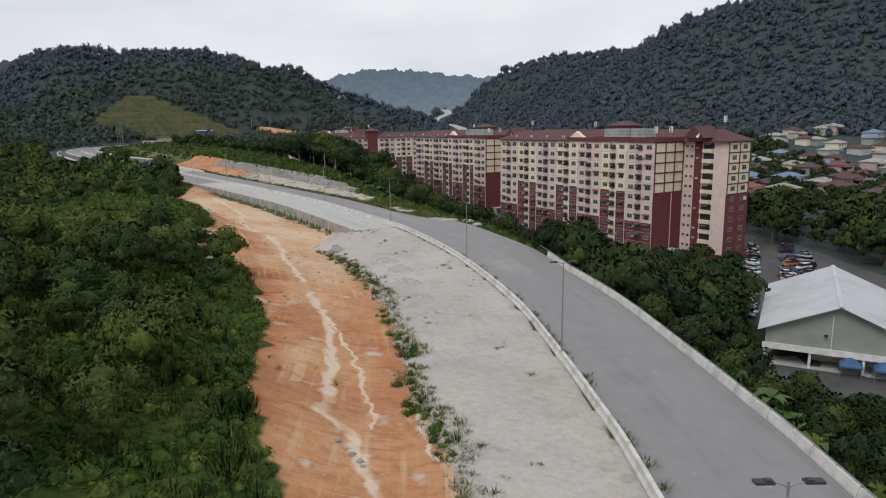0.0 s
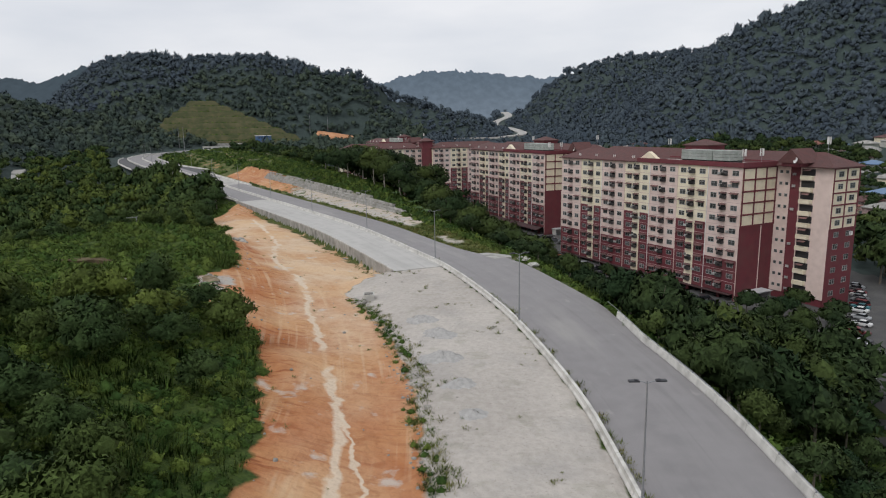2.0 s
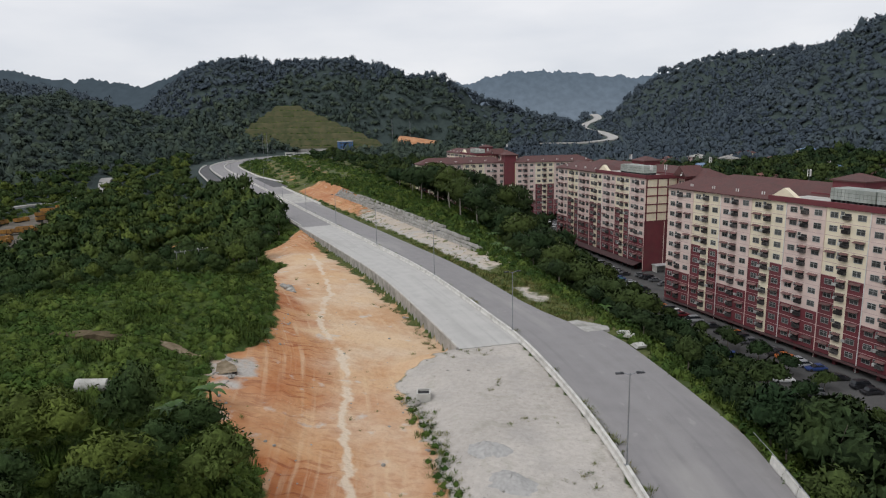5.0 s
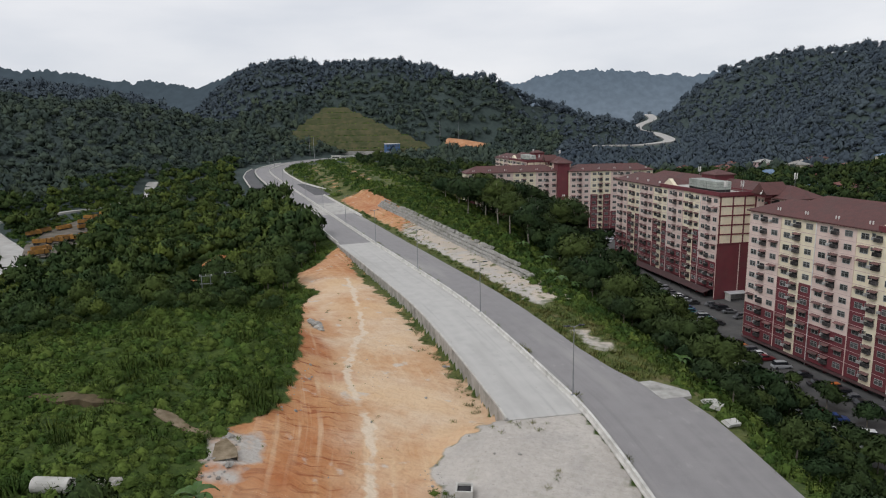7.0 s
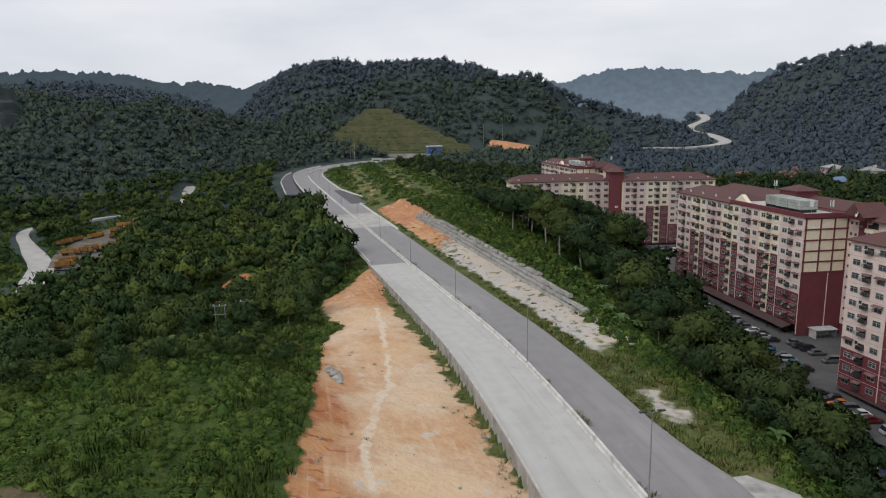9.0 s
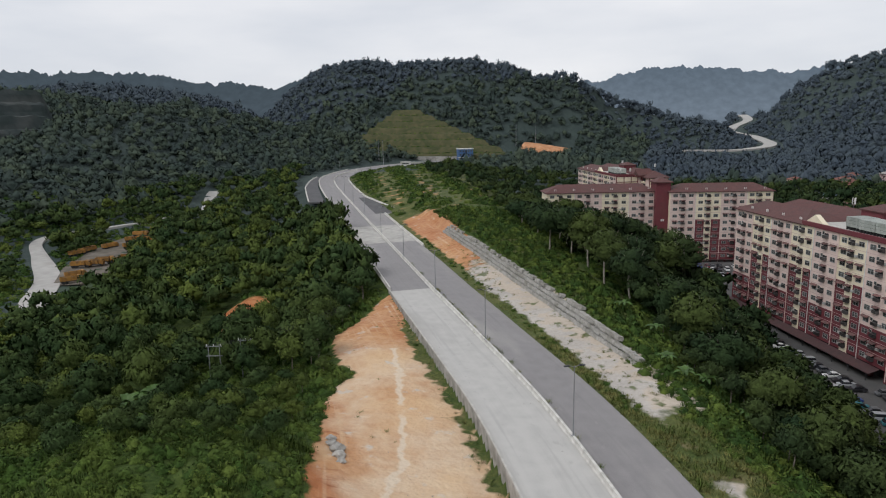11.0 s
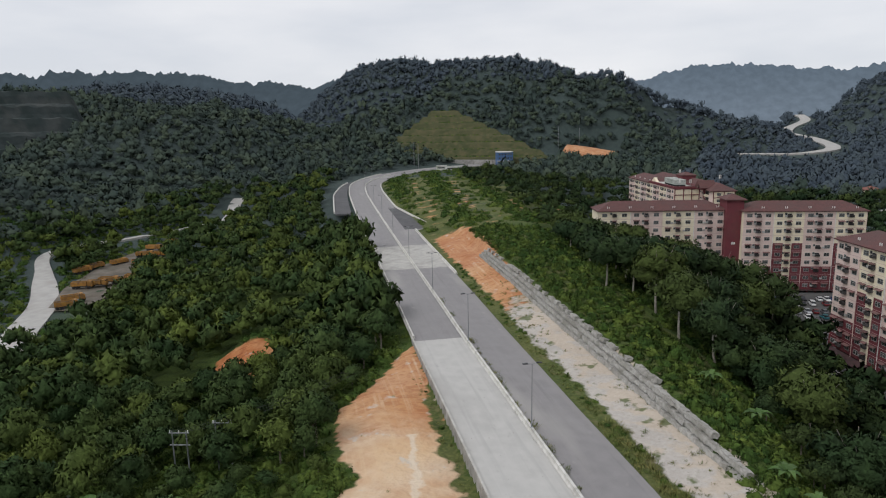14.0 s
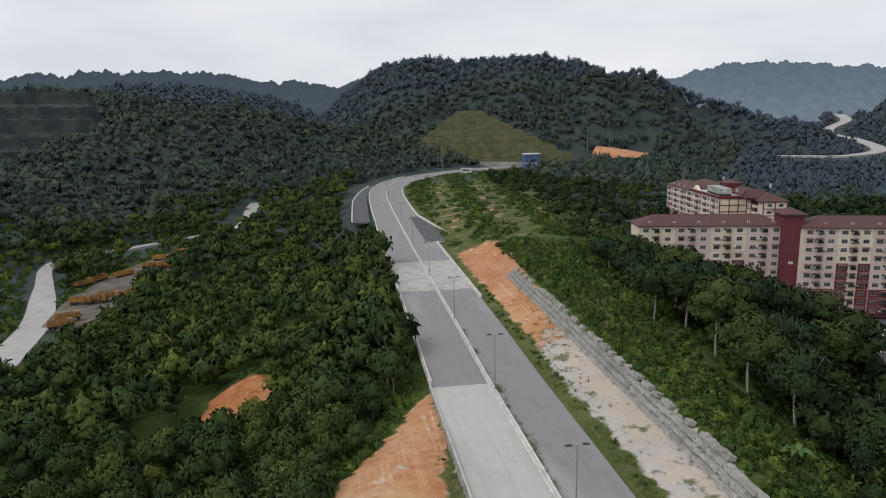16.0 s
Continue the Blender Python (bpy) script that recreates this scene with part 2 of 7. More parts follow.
M_SHEET = material("grey_sheet_roof", (0.52, 0.53, 0.54), (0.46, 0.47, 0.48), 0.3, 0.5, 0.0, stain=(0.36, 0.36, 0.36), stain_scale=0.15, stain_amount=0.5)
M_SAGE = material("sage_wall", (0.30, 0.32, 0.28), (0.26, 0.28, 0.245), 0.4, 0.8, stain=(0.2, 0.21, 0.18), stain_scale=0.3)
M_LOAD = material("dark_load", (0.05, 0.042, 0.036), (0.09, 0.075, 0.06), 1.0, 0.95, bump=0.4)
M_YELLOW = material("machine_yellow", (0.368, 0.184, 0.032), (0.272, 0.128, 0.028), 0.9, 0.75, stain=(0.088, 0.056, 0.036), stain_scale=0.7, stain_amount=0.7, per_object=0.25)
M_LOT = material("worn_car_park_asphalt", (0.062, 0.062, 0.061), (0.090, 0.087, 0.083), 0.2, 0.9, bump=0.2, bump_scale=4, stain=(0.055, 0.054, 0.053), stain_scale=0.5, stain_amount=0.6)
M_DEAD_WOOD = material("pale_bark", (0.36, 0.33, 0.28), (0.25, 0.225, 0.19), 1.5, 0.9, bump=0.4, bump_scale=8)
M_SKY_BLUE_ROOF = material("blue_sheet_roof", (0.12, 0.20, 0.32), (0.10, 0.17, 0.27), 0.4, 0.5)
CAR_PAINTS = [material("car_paint_" + nm, c, None, 1.0, 0.3, 0.15) for nm, c in (("white", (0.68, 0.68, 0.67)), ("silver", (0.36, 0.37, 0.38)), ("black", (0.022, 0.022, 0.025)), ("grey", (0.12, 0.125, 0.13)), ("maroon", (0.15, 0.018, 0.022)), ("blue", (0.03, 0.06, 0.19)), ("orange", (0.50, 0.14, 0.03)), ("teal", (0.03, 0.14, 0.16)))]


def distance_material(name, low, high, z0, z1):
    """Far hills, seen only as a backdrop; haze is painted into their glow."""
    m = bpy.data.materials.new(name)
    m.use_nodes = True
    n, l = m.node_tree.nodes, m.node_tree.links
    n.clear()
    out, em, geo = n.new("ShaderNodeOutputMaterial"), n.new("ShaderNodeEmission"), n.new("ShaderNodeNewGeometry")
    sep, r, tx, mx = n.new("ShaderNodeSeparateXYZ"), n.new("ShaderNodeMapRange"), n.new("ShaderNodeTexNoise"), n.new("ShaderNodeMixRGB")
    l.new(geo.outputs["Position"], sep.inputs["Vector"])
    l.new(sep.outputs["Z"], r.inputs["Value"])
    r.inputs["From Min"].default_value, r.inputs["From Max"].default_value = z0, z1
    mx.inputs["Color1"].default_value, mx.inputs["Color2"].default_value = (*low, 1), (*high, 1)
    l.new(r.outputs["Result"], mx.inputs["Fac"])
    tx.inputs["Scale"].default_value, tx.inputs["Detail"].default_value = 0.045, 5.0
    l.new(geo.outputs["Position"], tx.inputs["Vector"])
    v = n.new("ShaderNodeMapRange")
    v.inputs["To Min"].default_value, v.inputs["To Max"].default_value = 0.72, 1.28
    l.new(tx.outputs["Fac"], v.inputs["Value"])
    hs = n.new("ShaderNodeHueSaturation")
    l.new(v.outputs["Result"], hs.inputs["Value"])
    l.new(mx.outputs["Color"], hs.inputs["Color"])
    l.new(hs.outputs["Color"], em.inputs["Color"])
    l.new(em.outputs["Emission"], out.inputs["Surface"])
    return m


# Blue-grey haze as emission colour, paler at the foot of the hills.
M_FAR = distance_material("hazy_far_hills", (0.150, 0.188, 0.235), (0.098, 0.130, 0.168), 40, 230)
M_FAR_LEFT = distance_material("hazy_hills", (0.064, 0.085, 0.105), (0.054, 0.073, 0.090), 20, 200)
M_YARD = material("dirty_yard_gravel", (0.115, 0.097, 0.076), (0.187, 0.169, 0.144), 0.2, 0.95, bump=0.3, bump_scale=2, stain=(0.079, 0.076, 0.061), stain_scale=0.12, stain_amount=0.7, shine=0.15)

# ---- the lie of the land ----
def smooth(a, b, x):
    t = np.clip((x - a) / (b - a), 0, 1)
    return t * t * (3 - 2 * t)


def wander(x, y, size, seed=0.0):
    """Cheap smooth noise, -1 to 1, of the given wavelength."""
    k = 2 * math.pi / size
    a = np.sin(k * (x + 0.6 * y) + seed) + np.sin(k * 1.31 * (y - 0.45 * x) + 1.7 * seed + 2)
    b = np.sin(k * 2.3 * (0.8 * x - y) + 3.1 * seed + 1) + np.sin(k * 2.9 * (x + 0.3 * y) + 2.3 * seed + 4)
    return (a + 0.5 * b) / 3


LINE = np.array([(13, -120), (14.5, -60), (15.4, 0), (15.6, 45), (15.0, 60), (13.4, 78), (10.3, 98), (2.4, 127), (-8.9, 155), (-17.8, 171), (-31.6, 193), (-46.4, 214.5), (-67.2, 241), (-90.2, 270), (-112.2, 298.5), (-139.1, 333), (-178.6, 383.5), (-239.4, 463), (-280.6, 519), (-307.8, 562), (-324, 605), (-332, 650), (-326, 705), (-300, 765), (-255, 825), (-190, 880)], float)


def spline(points, step=1.5):
    """A smooth line through the points, evenly sampled."""
    p = np.vstack([2 * points[0] - points[1], points, 2 * points[-1] - points[-2]])
    out = []
    for a, b, c, d in zip(p[:-3], p[1:-2], p[2:-1], p[3:]):
        t = np.linspace(0, 1, 24, endpoint=False)[:, None]
        out.append(0.5 * (2 * b + (c - a) * t + (2 * a - 5 * b + 4 * c - d) * t ** 2 + (3 * b - a - 3 * c + d) * t ** 3))
    out = np.vstack(out + [points[-1:]])
    s = np.concatenate([[0], np.cumsum(np.linalg.norm(np.diff(out[:, :2], axis=0), axis=1))])
    n = np.arange(0, s[-1], step)
    return np.column_stack([np.interp(n, s, out[:, i]) for i in range(out.shape[1])])


AXIS = spline(LINE)
TANGENT = np.gradient(AXIS, axis=0)
TANGENT /= np.linalg.norm(TANGENT, axis=1)[:, None]
RIGHT = np.column_stack([TANGENT[:, 1], -TANGENT[:, 0]])
STATION = np.maximum.accumulate(AXIS[:, 1] + 0.0)
RUN = np.concatenate([[0], np.cumsum(np.linalg.norm(np.diff(AXIS, axis=0), axis=1))])


ROAD_ST = [-120, 74, 100, 125, 150, 175, 200, 225, 250, 275, 300, 340, 380, 430, 500, 560, 700, 900]
ROAD_Z = [-5.5, -4.15, -3.23, -2.44, -1.78, -1.3, -0.6, -0.15, 0.45, 0.84, 1.15, 1.95, 2.95, 3.81, 4.45, 4.99, 6.43, 8.06]


def road_z(station):
    return np.interp(station, ROAD_ST, ROAD_Z)


def along(x, y):
    """Station and distance to the right of the median, for arrays of places."""
    st, off = np.empty(len(x)), np.empty(len(x))
    for i in range(0, len(x), 4000):
        dx, dy = x[i:i + 4000, None] - AXIS[None, :, 0], y[i:i + 4000, None] - AXIS[None, :, 1]
        j = np.argmin(dx * dx + dy * dy, axis=1)
        k = np.arange(len(j))
        d = np.sqrt(dx[k, j] ** 2 + dy[k, j] ** 2)
        side = dx[k, j] * RIGHT[j, 0] + dy[k, j] * RIGHT[j, 1]
        st[i:i + 4000], off[i:i + 4000] = STATION[j], np.where(side < 0, -d, d)
    return st, off


OFFS = [-130, -100, -80, -60, -48, -38, -30, -24, -18, -12.6, -11.4, 0, 12, 15, 19, 24.5, 27, 36, 44, 54, 66, 80, 100, 130]
PROFILES = {
    0: [0, 4, 5, 5, 4, 1.0, -2.4, -4.2, -5.0, -5.1, -5.1, -5.1, -5.1, -5.2, -8, -11, -12, -16, -17.3, -17.3, -17.3, -17.3, -17.3, -17],
    60: [0, 4, 5, 5, 4, 1.0, -2.2, -4.4, -5.0, -4.9, -4.9, -4.9, -4.9, -5.2, -8, -12, -14, -17, -17.3, -17.3, -17.3, -17.3, -17.3, -17],
    100: [0, 6, 7, 5.5, 2.6, -1.4, -3.2, -4.2, -4.7, -4.4, -4.4, -4.5, -4.5, -4.8, -7, -11, -13, -17, -17.3, -17.3, -17.3, -17.3, -17.3, -17],
    130: [1, 5, 6, 4.5, 1.8, -1.6, -3.0, -3.7, -4.2, -4.0, -4.0, -4.1, -4.1, -4.1, -4.6, -8, -10, -15, -17, -17.3, -17.3, -17.3, -17.3, -17],
    160: [3, 6, 6, 4.5, 2.4, 0, -2.0, -3.0, -3.8, -4.3, -4.2, -3.6, -3.6, -2.9, -2.6, -3.8, -6, -13, -16.6, -17, -17, -17, -17, -17],
    200: [-8, 0, 4.6, 4.4, 3, 0.8, -1.2, -2.2, -2.8, -3.6, -3.5, -2.4, -2.3, -1.6, -1.0, -1.2, -1.8, -7, -13, -16.2, -16.3, -16.3, -16, -16],
    250: [-12, -11, -10, -8.5, -7, -5, -1.6, -0.5, -0.7, -1.6, -1.6, -0.5, -0.4, 0.3, 0.6, 1.0, 3.9, 4.4, 1.5, -6, -14.5, -15.6, -15.6, -15.5],
    270: [-12, -12, -11, -10, -9, -8, -6.5, -4.6, -2.2, 0.1, 0.0, 0.2, 0.3, 1.0, 1.3, 1.8, 4.8, 5.5, 4.5, 2, -4, -9, -13.5, -15.4],
    300: [-13, -12, -12, -11, -10, -9, -8, -6, -4, -1.5, -1.2, 1.2, 1.3, 2.0, 2.4, 3.0, 6.2, 7.2, 6.8, 4.5, 0, -8, -14.5, -15.2],
    350: [-13, -12, -12, -11, -10, -8.5, -8, -6.5, -4, 0, 0.5, 2.5, 2.5, 3.0, 3.4, 4.2, 7.6, 8.5, 8.5, 8, 6, 2, -6, -14],
    420: [-9, -9, -10, -10, -9, -7, -4, -1, 0, 3, 3.5, 3.8, 3.8, 4.5, 5, 5.5, 6, 7, 7.5, 8, 7.5, 5, 2, -5],
    500: [-4, -4, -6, -6, -5, -3, 0, 2, 3, 4.2, 4.4, 4.4, 4.4, 5, 5.5, 6, 6, 6.5, 7, 7, 7, 7, 7, 5],
    600: [30, 22, 16, 10, 7, 6, 5.5, 5, 5, 5, 5, 5, 5, 5.4, 6, 6, 6, 7, 7, 8, 8, 8, 8, 8],
    720: [44, 36, 28, 20, 15, 12, 9, 7, 6.3, 6.2, 6.2, 6.2, 6.2, 6.4, 6.6, 7, 7, 8, 8, 8, 8, 8, 8, 8],
}
P_ST = np.array(list(PROFILES), float)
P_Z = np.array(list(PROFILES.values()), float)

# crest lines: x, y, height of the crest above the valley, width of the flank
RIDGES = [
    [(-560, 968, 122, 118), (-512, 951, 128, 118), (-459, 971, 125, 118), (-407, 964, 125, 111), (-374, 979, 127, 111), (-342, 992, 124, 111), (-309, 1004, 119, 107), (-270, 980, 102, 103), (-233, 999, 101, 99), (-197, 1027, 90, 96), (-159, 1053, 69, 92), (-121, 1078, 53, 88), (-71, 1111, 40, 81)],
    [(-760, 440, 84, 150), (-749, 533, 86, 150), (-734, 599, 84, 150), (-740, 643, 86, 150), (-767, 692, 92, 160), (-800, 800, 96, 170), (-860, 950, 95, 170)],
    [(-516, 457, 42, 110), (-517, 491, 52, 115), (-523, 550, 64, 125), (-522, 612, 64, 125), (-507, 656, 52, 120), (-475, 684, 34, 110)],
    [(-440, 300, 40, 70), (-425, 351, 34, 70), (-416, 369, 28, 70), (-408, 383, 18, 60), (-389, 396, 6, 50)],
    [(-487, 785, 2, 38), (-472, 812, 32, 46), (-456, 842, 54, 56), (-430, 878, 66, 66), (-384, 900, 70, 70), (-338, 920, 72, 74), (-290, 930, 66, 74)],
    [(40, 1449, 14, 50), (68, 1432, 48, 62), (90, 1420, 70, 75), (125, 1396, 103, 92), (165, 1345, 127, 112), (205, 1308, 133, 130), (240, 1282, 140, 150), (290, 1220, 134, 165), (345, 1155, 133, 170)],
    [(310, 985, 108, 140), (312, 940, 122, 140), (326, 902, 136, 145), (350, 874, 150, 155), (390, 848, 165, 170), (520, 850, 215, 225), (720, 800, 250, 250), (1000, 640, 270, 300)],
]


def hills(x, y):
    """Height of the wooded hills above the valley floor."""
    best = np.zeros(len(x))
    for ridge in RIDGES:
        one = np.zeros(len(x))
        for (x0, y0, h0, w0), (x1, y1, h1, w1) in zip(ridge[:-1], ridge[1:]):
            dx, dy = x1 - x0, y1 - y0
            t = np.clip(((x - x0) * dx + (y - y0) * dy) / (dx * dx + dy * dy), 0, 1)
            d2 = (x - x0 - t * dx) ** 2 + (y - y0 - t * dy) ** 2
            w, h = w0 + t * (w1 - w0), h0 + t * (h1 - h0)
            one = np.maximum(one, h * np.exp(-d2 / w ** 2))
        best = np.maximum(best, one)
    return best * (1 + 0.045 * wander(x, y, 210, 1.0) + 0.03 * wander(x, y, 75, 2.0))


def terrace(x, y):
    """1 on the cut and benched hillside above the bend."""
    low = 748 + (x + 432) * 0.2
    return smooth(-3, 3, y - low) * (1 - smooth(-4, 4, y - 864 + np.maximum(0, x + 372) * 0.48)) * smooth(-4, 4, x + 434 - (y - 748) * 0.25)


def bench_z(x, y):
    low = 748 + (x + 432) * 0.2
    slope = 9 + np.clip((y - low) / 100, 0, 1.1) * 52
    return np.floor(slope / 7.2) * 7.2 + 7.2 * smooth(0.0, 0.62, (slope / 7.2) % 1.0)


FAR_ROAD = spline(np.array([(-150, 1000, 7.5), (-110, 988, 8), (-70, 980, 8), (-39, 982, 8.2), (-11, 977, 8.4), (12, 988, 10), (30, 1030, 11), (36, 1090, 12.8), (29, 1150, 16), (18, 1210, 19.5), (-2, 1262, 23), (-12, 1300, 26), (-7, 1360, 32.8), (14, 1425, 41.5), (16, 1470, 47), (8, 1520, 54)], float), 6.0)


def in_lot(x, y):
    """The estate: apartment blocks, their car parks, the hall and its forecourt."""
    pts = [(36, 172), (24, 205), (14, 240), (-8, 300), (-28, 362), (-47, 386), (-92, 376), (-125, 430), (-70, 545), (0, 500), (40, 420), (62, 330), (92, 250), (116, 206), (114, 140), (98, 92), (66, 76), (47, 92), (61, 128), (64, 158)]
    inside = np.zeros(len(x), bool)
    for (x0, y0), (x1, y1) in zip(pts, pts[1:] + pts[:1]):
        if y0 != y1:
            inside ^= ((y0 > y) != (y1 > y)) & (x < (x1 - x0) * (y - y0) / (y1 - y0) + x0)
    return inside


def ground_z(x, y):
    x, y = np.atleast_1d(np.asarray(x, float)), np.atleast_1d(np.asarray(y, float))
    st, u = along(x, y)
    uc = np.clip(u, -130, 130)
    rows = np.array([np.interp(uc, OFFS, p) for p in P_Z])
    f = np.clip(np.interp(st, P_ST, np.arange(len(P_ST))), 0, len(P_ST) - 1.0001)
    i = f.astype(int)
    k = np.arange(len(x))
    fr = f - i
    near = rows[i, k] * (1 - fr) + rows[i + 1, k] * fr
    inside = smooth(16, 40, np.abs(u))
    near = near + inside * (0.5 * wander(x, y, 23, 5.0) + 0.25 * wander(x, y, 8, 6.0)) * np.where(u > 40, 0.15, np.where(u < -50, 2.2, 1))
    edge = smooth(-140, -60, x)
    valley = (-12 + 16 * smooth(380, 700, y)) * (1 - edge) + (-16.5 + 10 * smooth(280, 560, y) + 12 * smooth(620, 1300, y)) * edge
    far = valley + hills(x, y)
    w = smooth(95, 150, np.abs(u))
    z = near * (1 - w) + far * w
    back = smooth(640, 760, st) * smooth(18, 60, np.abs(u))
    z = z * (1 - back) + np.maximum(far, z) * back
    # the bed under the carriageways, the gravel lot beside the median, the verge
    rise = road_z(st) - 0.45
    lot_side = np.where(st < 160, smooth(-24, -17, u), smooth(-11.7, -11.2, u))
    lift = np.where(st < 160, 0.36 * smooth(-19, -15, u) * (1 - smooth(-0.6, 0.2, u)), 0.0)
    bed = lot_side * (1 - smooth(np.interp(st, [0, 100, 140, 165, 180], [15, 15.5, 18.5, 19, 12.5]), np.interp(st, [0, 100, 140, 165, 180], [19, 20, 23, 24, 21]), u)) * (1 - smooth(620, 700, st))
    z = z * (1 - bed) + (rise + lift) * bed
    z = np.where(in_lot(x, y), np.minimum(z, -15.2), z)
    # the creeper-grown mound
    z = z + 2.6 * np.exp(-((x + 74) / 17) ** 2 - ((y - 163) / 15) ** 2) * (1 - smooth(-42, -34, u))
    # the lone earth bank in the woods
    z = z + 5.5 * np.exp(-((x + 147) / 9) ** 2 - ((y - 265) / 9) ** 2)
    k = np.nonzero((y > 900) & (y < 1600) & (np.abs(x) < 230))[0]
    if len(k):
        d2, zr = np.full(len(k), 1e9), np.zeros(len(k))
        for p in FAR_ROAD:
            d = (x[k] - p[0]) ** 2 + (y[k] - p[1]) ** 2
            zr = np.where(d < d2, p[2], zr)
            d2 = np.minimum(d2, d)
        f = 1 - smooth(13, 62, np.sqrt(d2))
        z[k] = z[k] * (1 - f) + (zr - 0.8) * f
    tr = terrace(x, y)
    low = 748 + (x + 432) * 0.2
    return np.where(tr > 0.02, np.minimum(z, 5 + np.clip((y - low) / 100, 0, 1) * 50), z)


def spacing(lo, hi, fine, outer_lo, outer_hi, grow=1.075):
    mid = list(np.arange(lo, hi, fine))
    step, v, left = fine, lo, []
    while v > outer_lo:
        step *= grow
        v -= step
        left.append(v)
    step, v, right = fine, mid[-1], []
    while v < outer_hi:
        step *= grow
        v += step
        right.append(v)
    return np.array(left[::-1] + mid + right)


def mesh_from(name, verts, faces, material=None, smooth_shade=False):
    """A mesh from numpy arrays; faces are all triangles or all quads."""
    me = bpy.data.meshes.new(name)
    verts, faces = np.asarray(verts, np.float32), np.asarray(faces, np.int32)
    k = faces.shape[1]
    me.vertices.add(len(verts))
    me.vertices.foreach_set("co", verts.ravel())
    me.loops.add(faces.size)
    me.loops.foreach_set("vertex_index", faces.ravel())
    me.polygons.add(len(faces))
    me.polygons.foreach_set("loop_start", np.arange(0, faces.size, k, dtype=np.int32))
    me.polygons.foreach_set("loop_total", np.full(len(faces), k, np.int32))
    me.polygons.foreach_set("use_smooth", np.full(len(faces), bool(smooth_shade)))
    me.update(calc_edges=True)
    if material:
        me.materials.append(material)
    return me


def grid_faces(nx, ny):
    i = (np.arange(ny - 1)[:, None] * nx + np.arange(nx - 1)[None]).ravel()
    return np.column_stack([i, i + 1, i + nx + 1, i + nx])


EDGE_ST = [0, 42, 52, 64, 85, 106, 120, 127, 134, 147, 157, 164, 175, 190, 203, 213, 224, 231, 238, 247, 251, 256, 262, 267, 271]
EDGE_U = [-28, -27.5, -30.5, -33.8, -36, -38, -39.5, -43, -49, -50.5, -48.5, -43.5, -40.5, -38.5, -37.8, -36, -34.5, -28.5, -30, -30.5, -28.5, -25, -21, -17, -12]
LOT_ST = [0, 45, 64, 93, 129, 150, 156, 160]
LOT_U = [-13, -14, -17.9, -19.3, -20.5, -23.5, -21, -12]


def covers(x, y):
    """What the ground is covered with: orange earth, pale gravel, short grass; the rest is rank growth."""
    st, u = along(x, y)
    ragged = 1.3 * wander(x, y, 13, 3.0) + 0.6 * wander(x, y, 5.3, 4.0)
    edge = np.interp(st, EDGE_ST, EDGE_U) + ragged
    gl = np.interp(st, LOT_ST, LOT_U) + 0.6 * ragged
    earth = smooth(-1.0, 1.0, u - edge) * (1 - smooth(-12.0, -11.7, u)) * (st < 271)
    gravel = smooth(-1.2, 1.2, u - gl) * (1 - smooth(-0.8, -0.2, u)) * (st < 163)
    cut = smooth(13.5, 16.5, u + 0.8 * ragged) * (1 - smooth(-0.4, 0.4, u - np.interp(st, [322, 334, 362, 372], [26.2, 29.6, 29.6, 26]) + 0.2 * ragged)) * smooth(196, 214, st + 2 * ragged) * (1 - smooth(362, 372, st))
    orange_cut = cut * smooth(262, 316, st + 7 * ragged)
    earth = np.maximum(earth * (1 - gravel), orange_cut)
    gravel = np.maximum(gravel, cut * (1 - orange_cut))
    strip = smooth(-15.2, -13.2, u + 1.6 * ragged) * smooth(168, 178, st) * (1 - smooth(250, 258, st)) * (u < -11.9)
    earth = earth * (1 - 0.85 * strip)
    patch = 1 - smooth(0.6, 1.1, np.hypot((x + 144.5) / 9, (y - 255) / 11) + 0.1 * ragged)
    earth = np.maximum(earth, patch)
    spot = 0.6 * (1 - smooth(0.7, 1.2, np.hypot((u - 15.5) / 2.8, (st - 183.5) / 8.0) + 0.3 * ragged))
    spill = 1 - smooth(0.5, 1.1, np.hypot((x + 50) / 5.5, (y - 130) / 8) + 0.35 * ragged)
    gravel = np.maximum(gravel, np.maximum(spot, 0.62 * spill * (1 - smooth(-44, -40, u))))
    grass = smooth(10.6, 11.4, u) * (1 - smooth(21, 25, u + ragged)) * (1 - cut)
    field = smooth(14, 18, u) * (1 - smooth(98, 122, u)) * smooth(355, 375, st) * (1 - smooth(575, 630, st))
    bare = field * smooth(0.25, 0.6, wander(x, y, 27, 3.3) + 0.5 * wander(x, y, 9, 1.3)) * smooth(16, 22, u)
    earth = np.maximum(earth, 0.62 * bare)
    hill_top = smooth(27, 29, u) * (1 - smooth(40, 47, u + ragged)) * smooth(225, 245, st) * (st < 372)
    grass = np.maximum(grass, strip)
    grass = np.maximum(grass, np.maximum(field * (0.72 + 0.4 * wander(x, y, 40, 8.0)), hill_top))
    return np.clip(earth, 0, 1), np.clip(gravel, 0, 1), np.clip(grass, 0, 1)


FLOWS = [([46, 51, 57, 60, 73, 94, 112, 139, 150, 162, 182, 193, 201, 214, 238], [-21, -22.7, -24.3, -26.8, -27.1, -28.6, -30.4, -32.3, -30.7, -31.1, -31.7, -28.8, -25.1, -23.1, -18.6]), ([60, 67, 76, 85, 93], [-22.2, -22.9, -24.7, -26.3, -28.3]), ([40, 46, 54, 63, 81, 103, 122, 140], [-15.4, -15.9, -16.7, -17.6, -17.9, -18.5, -19.1, -20.4])]


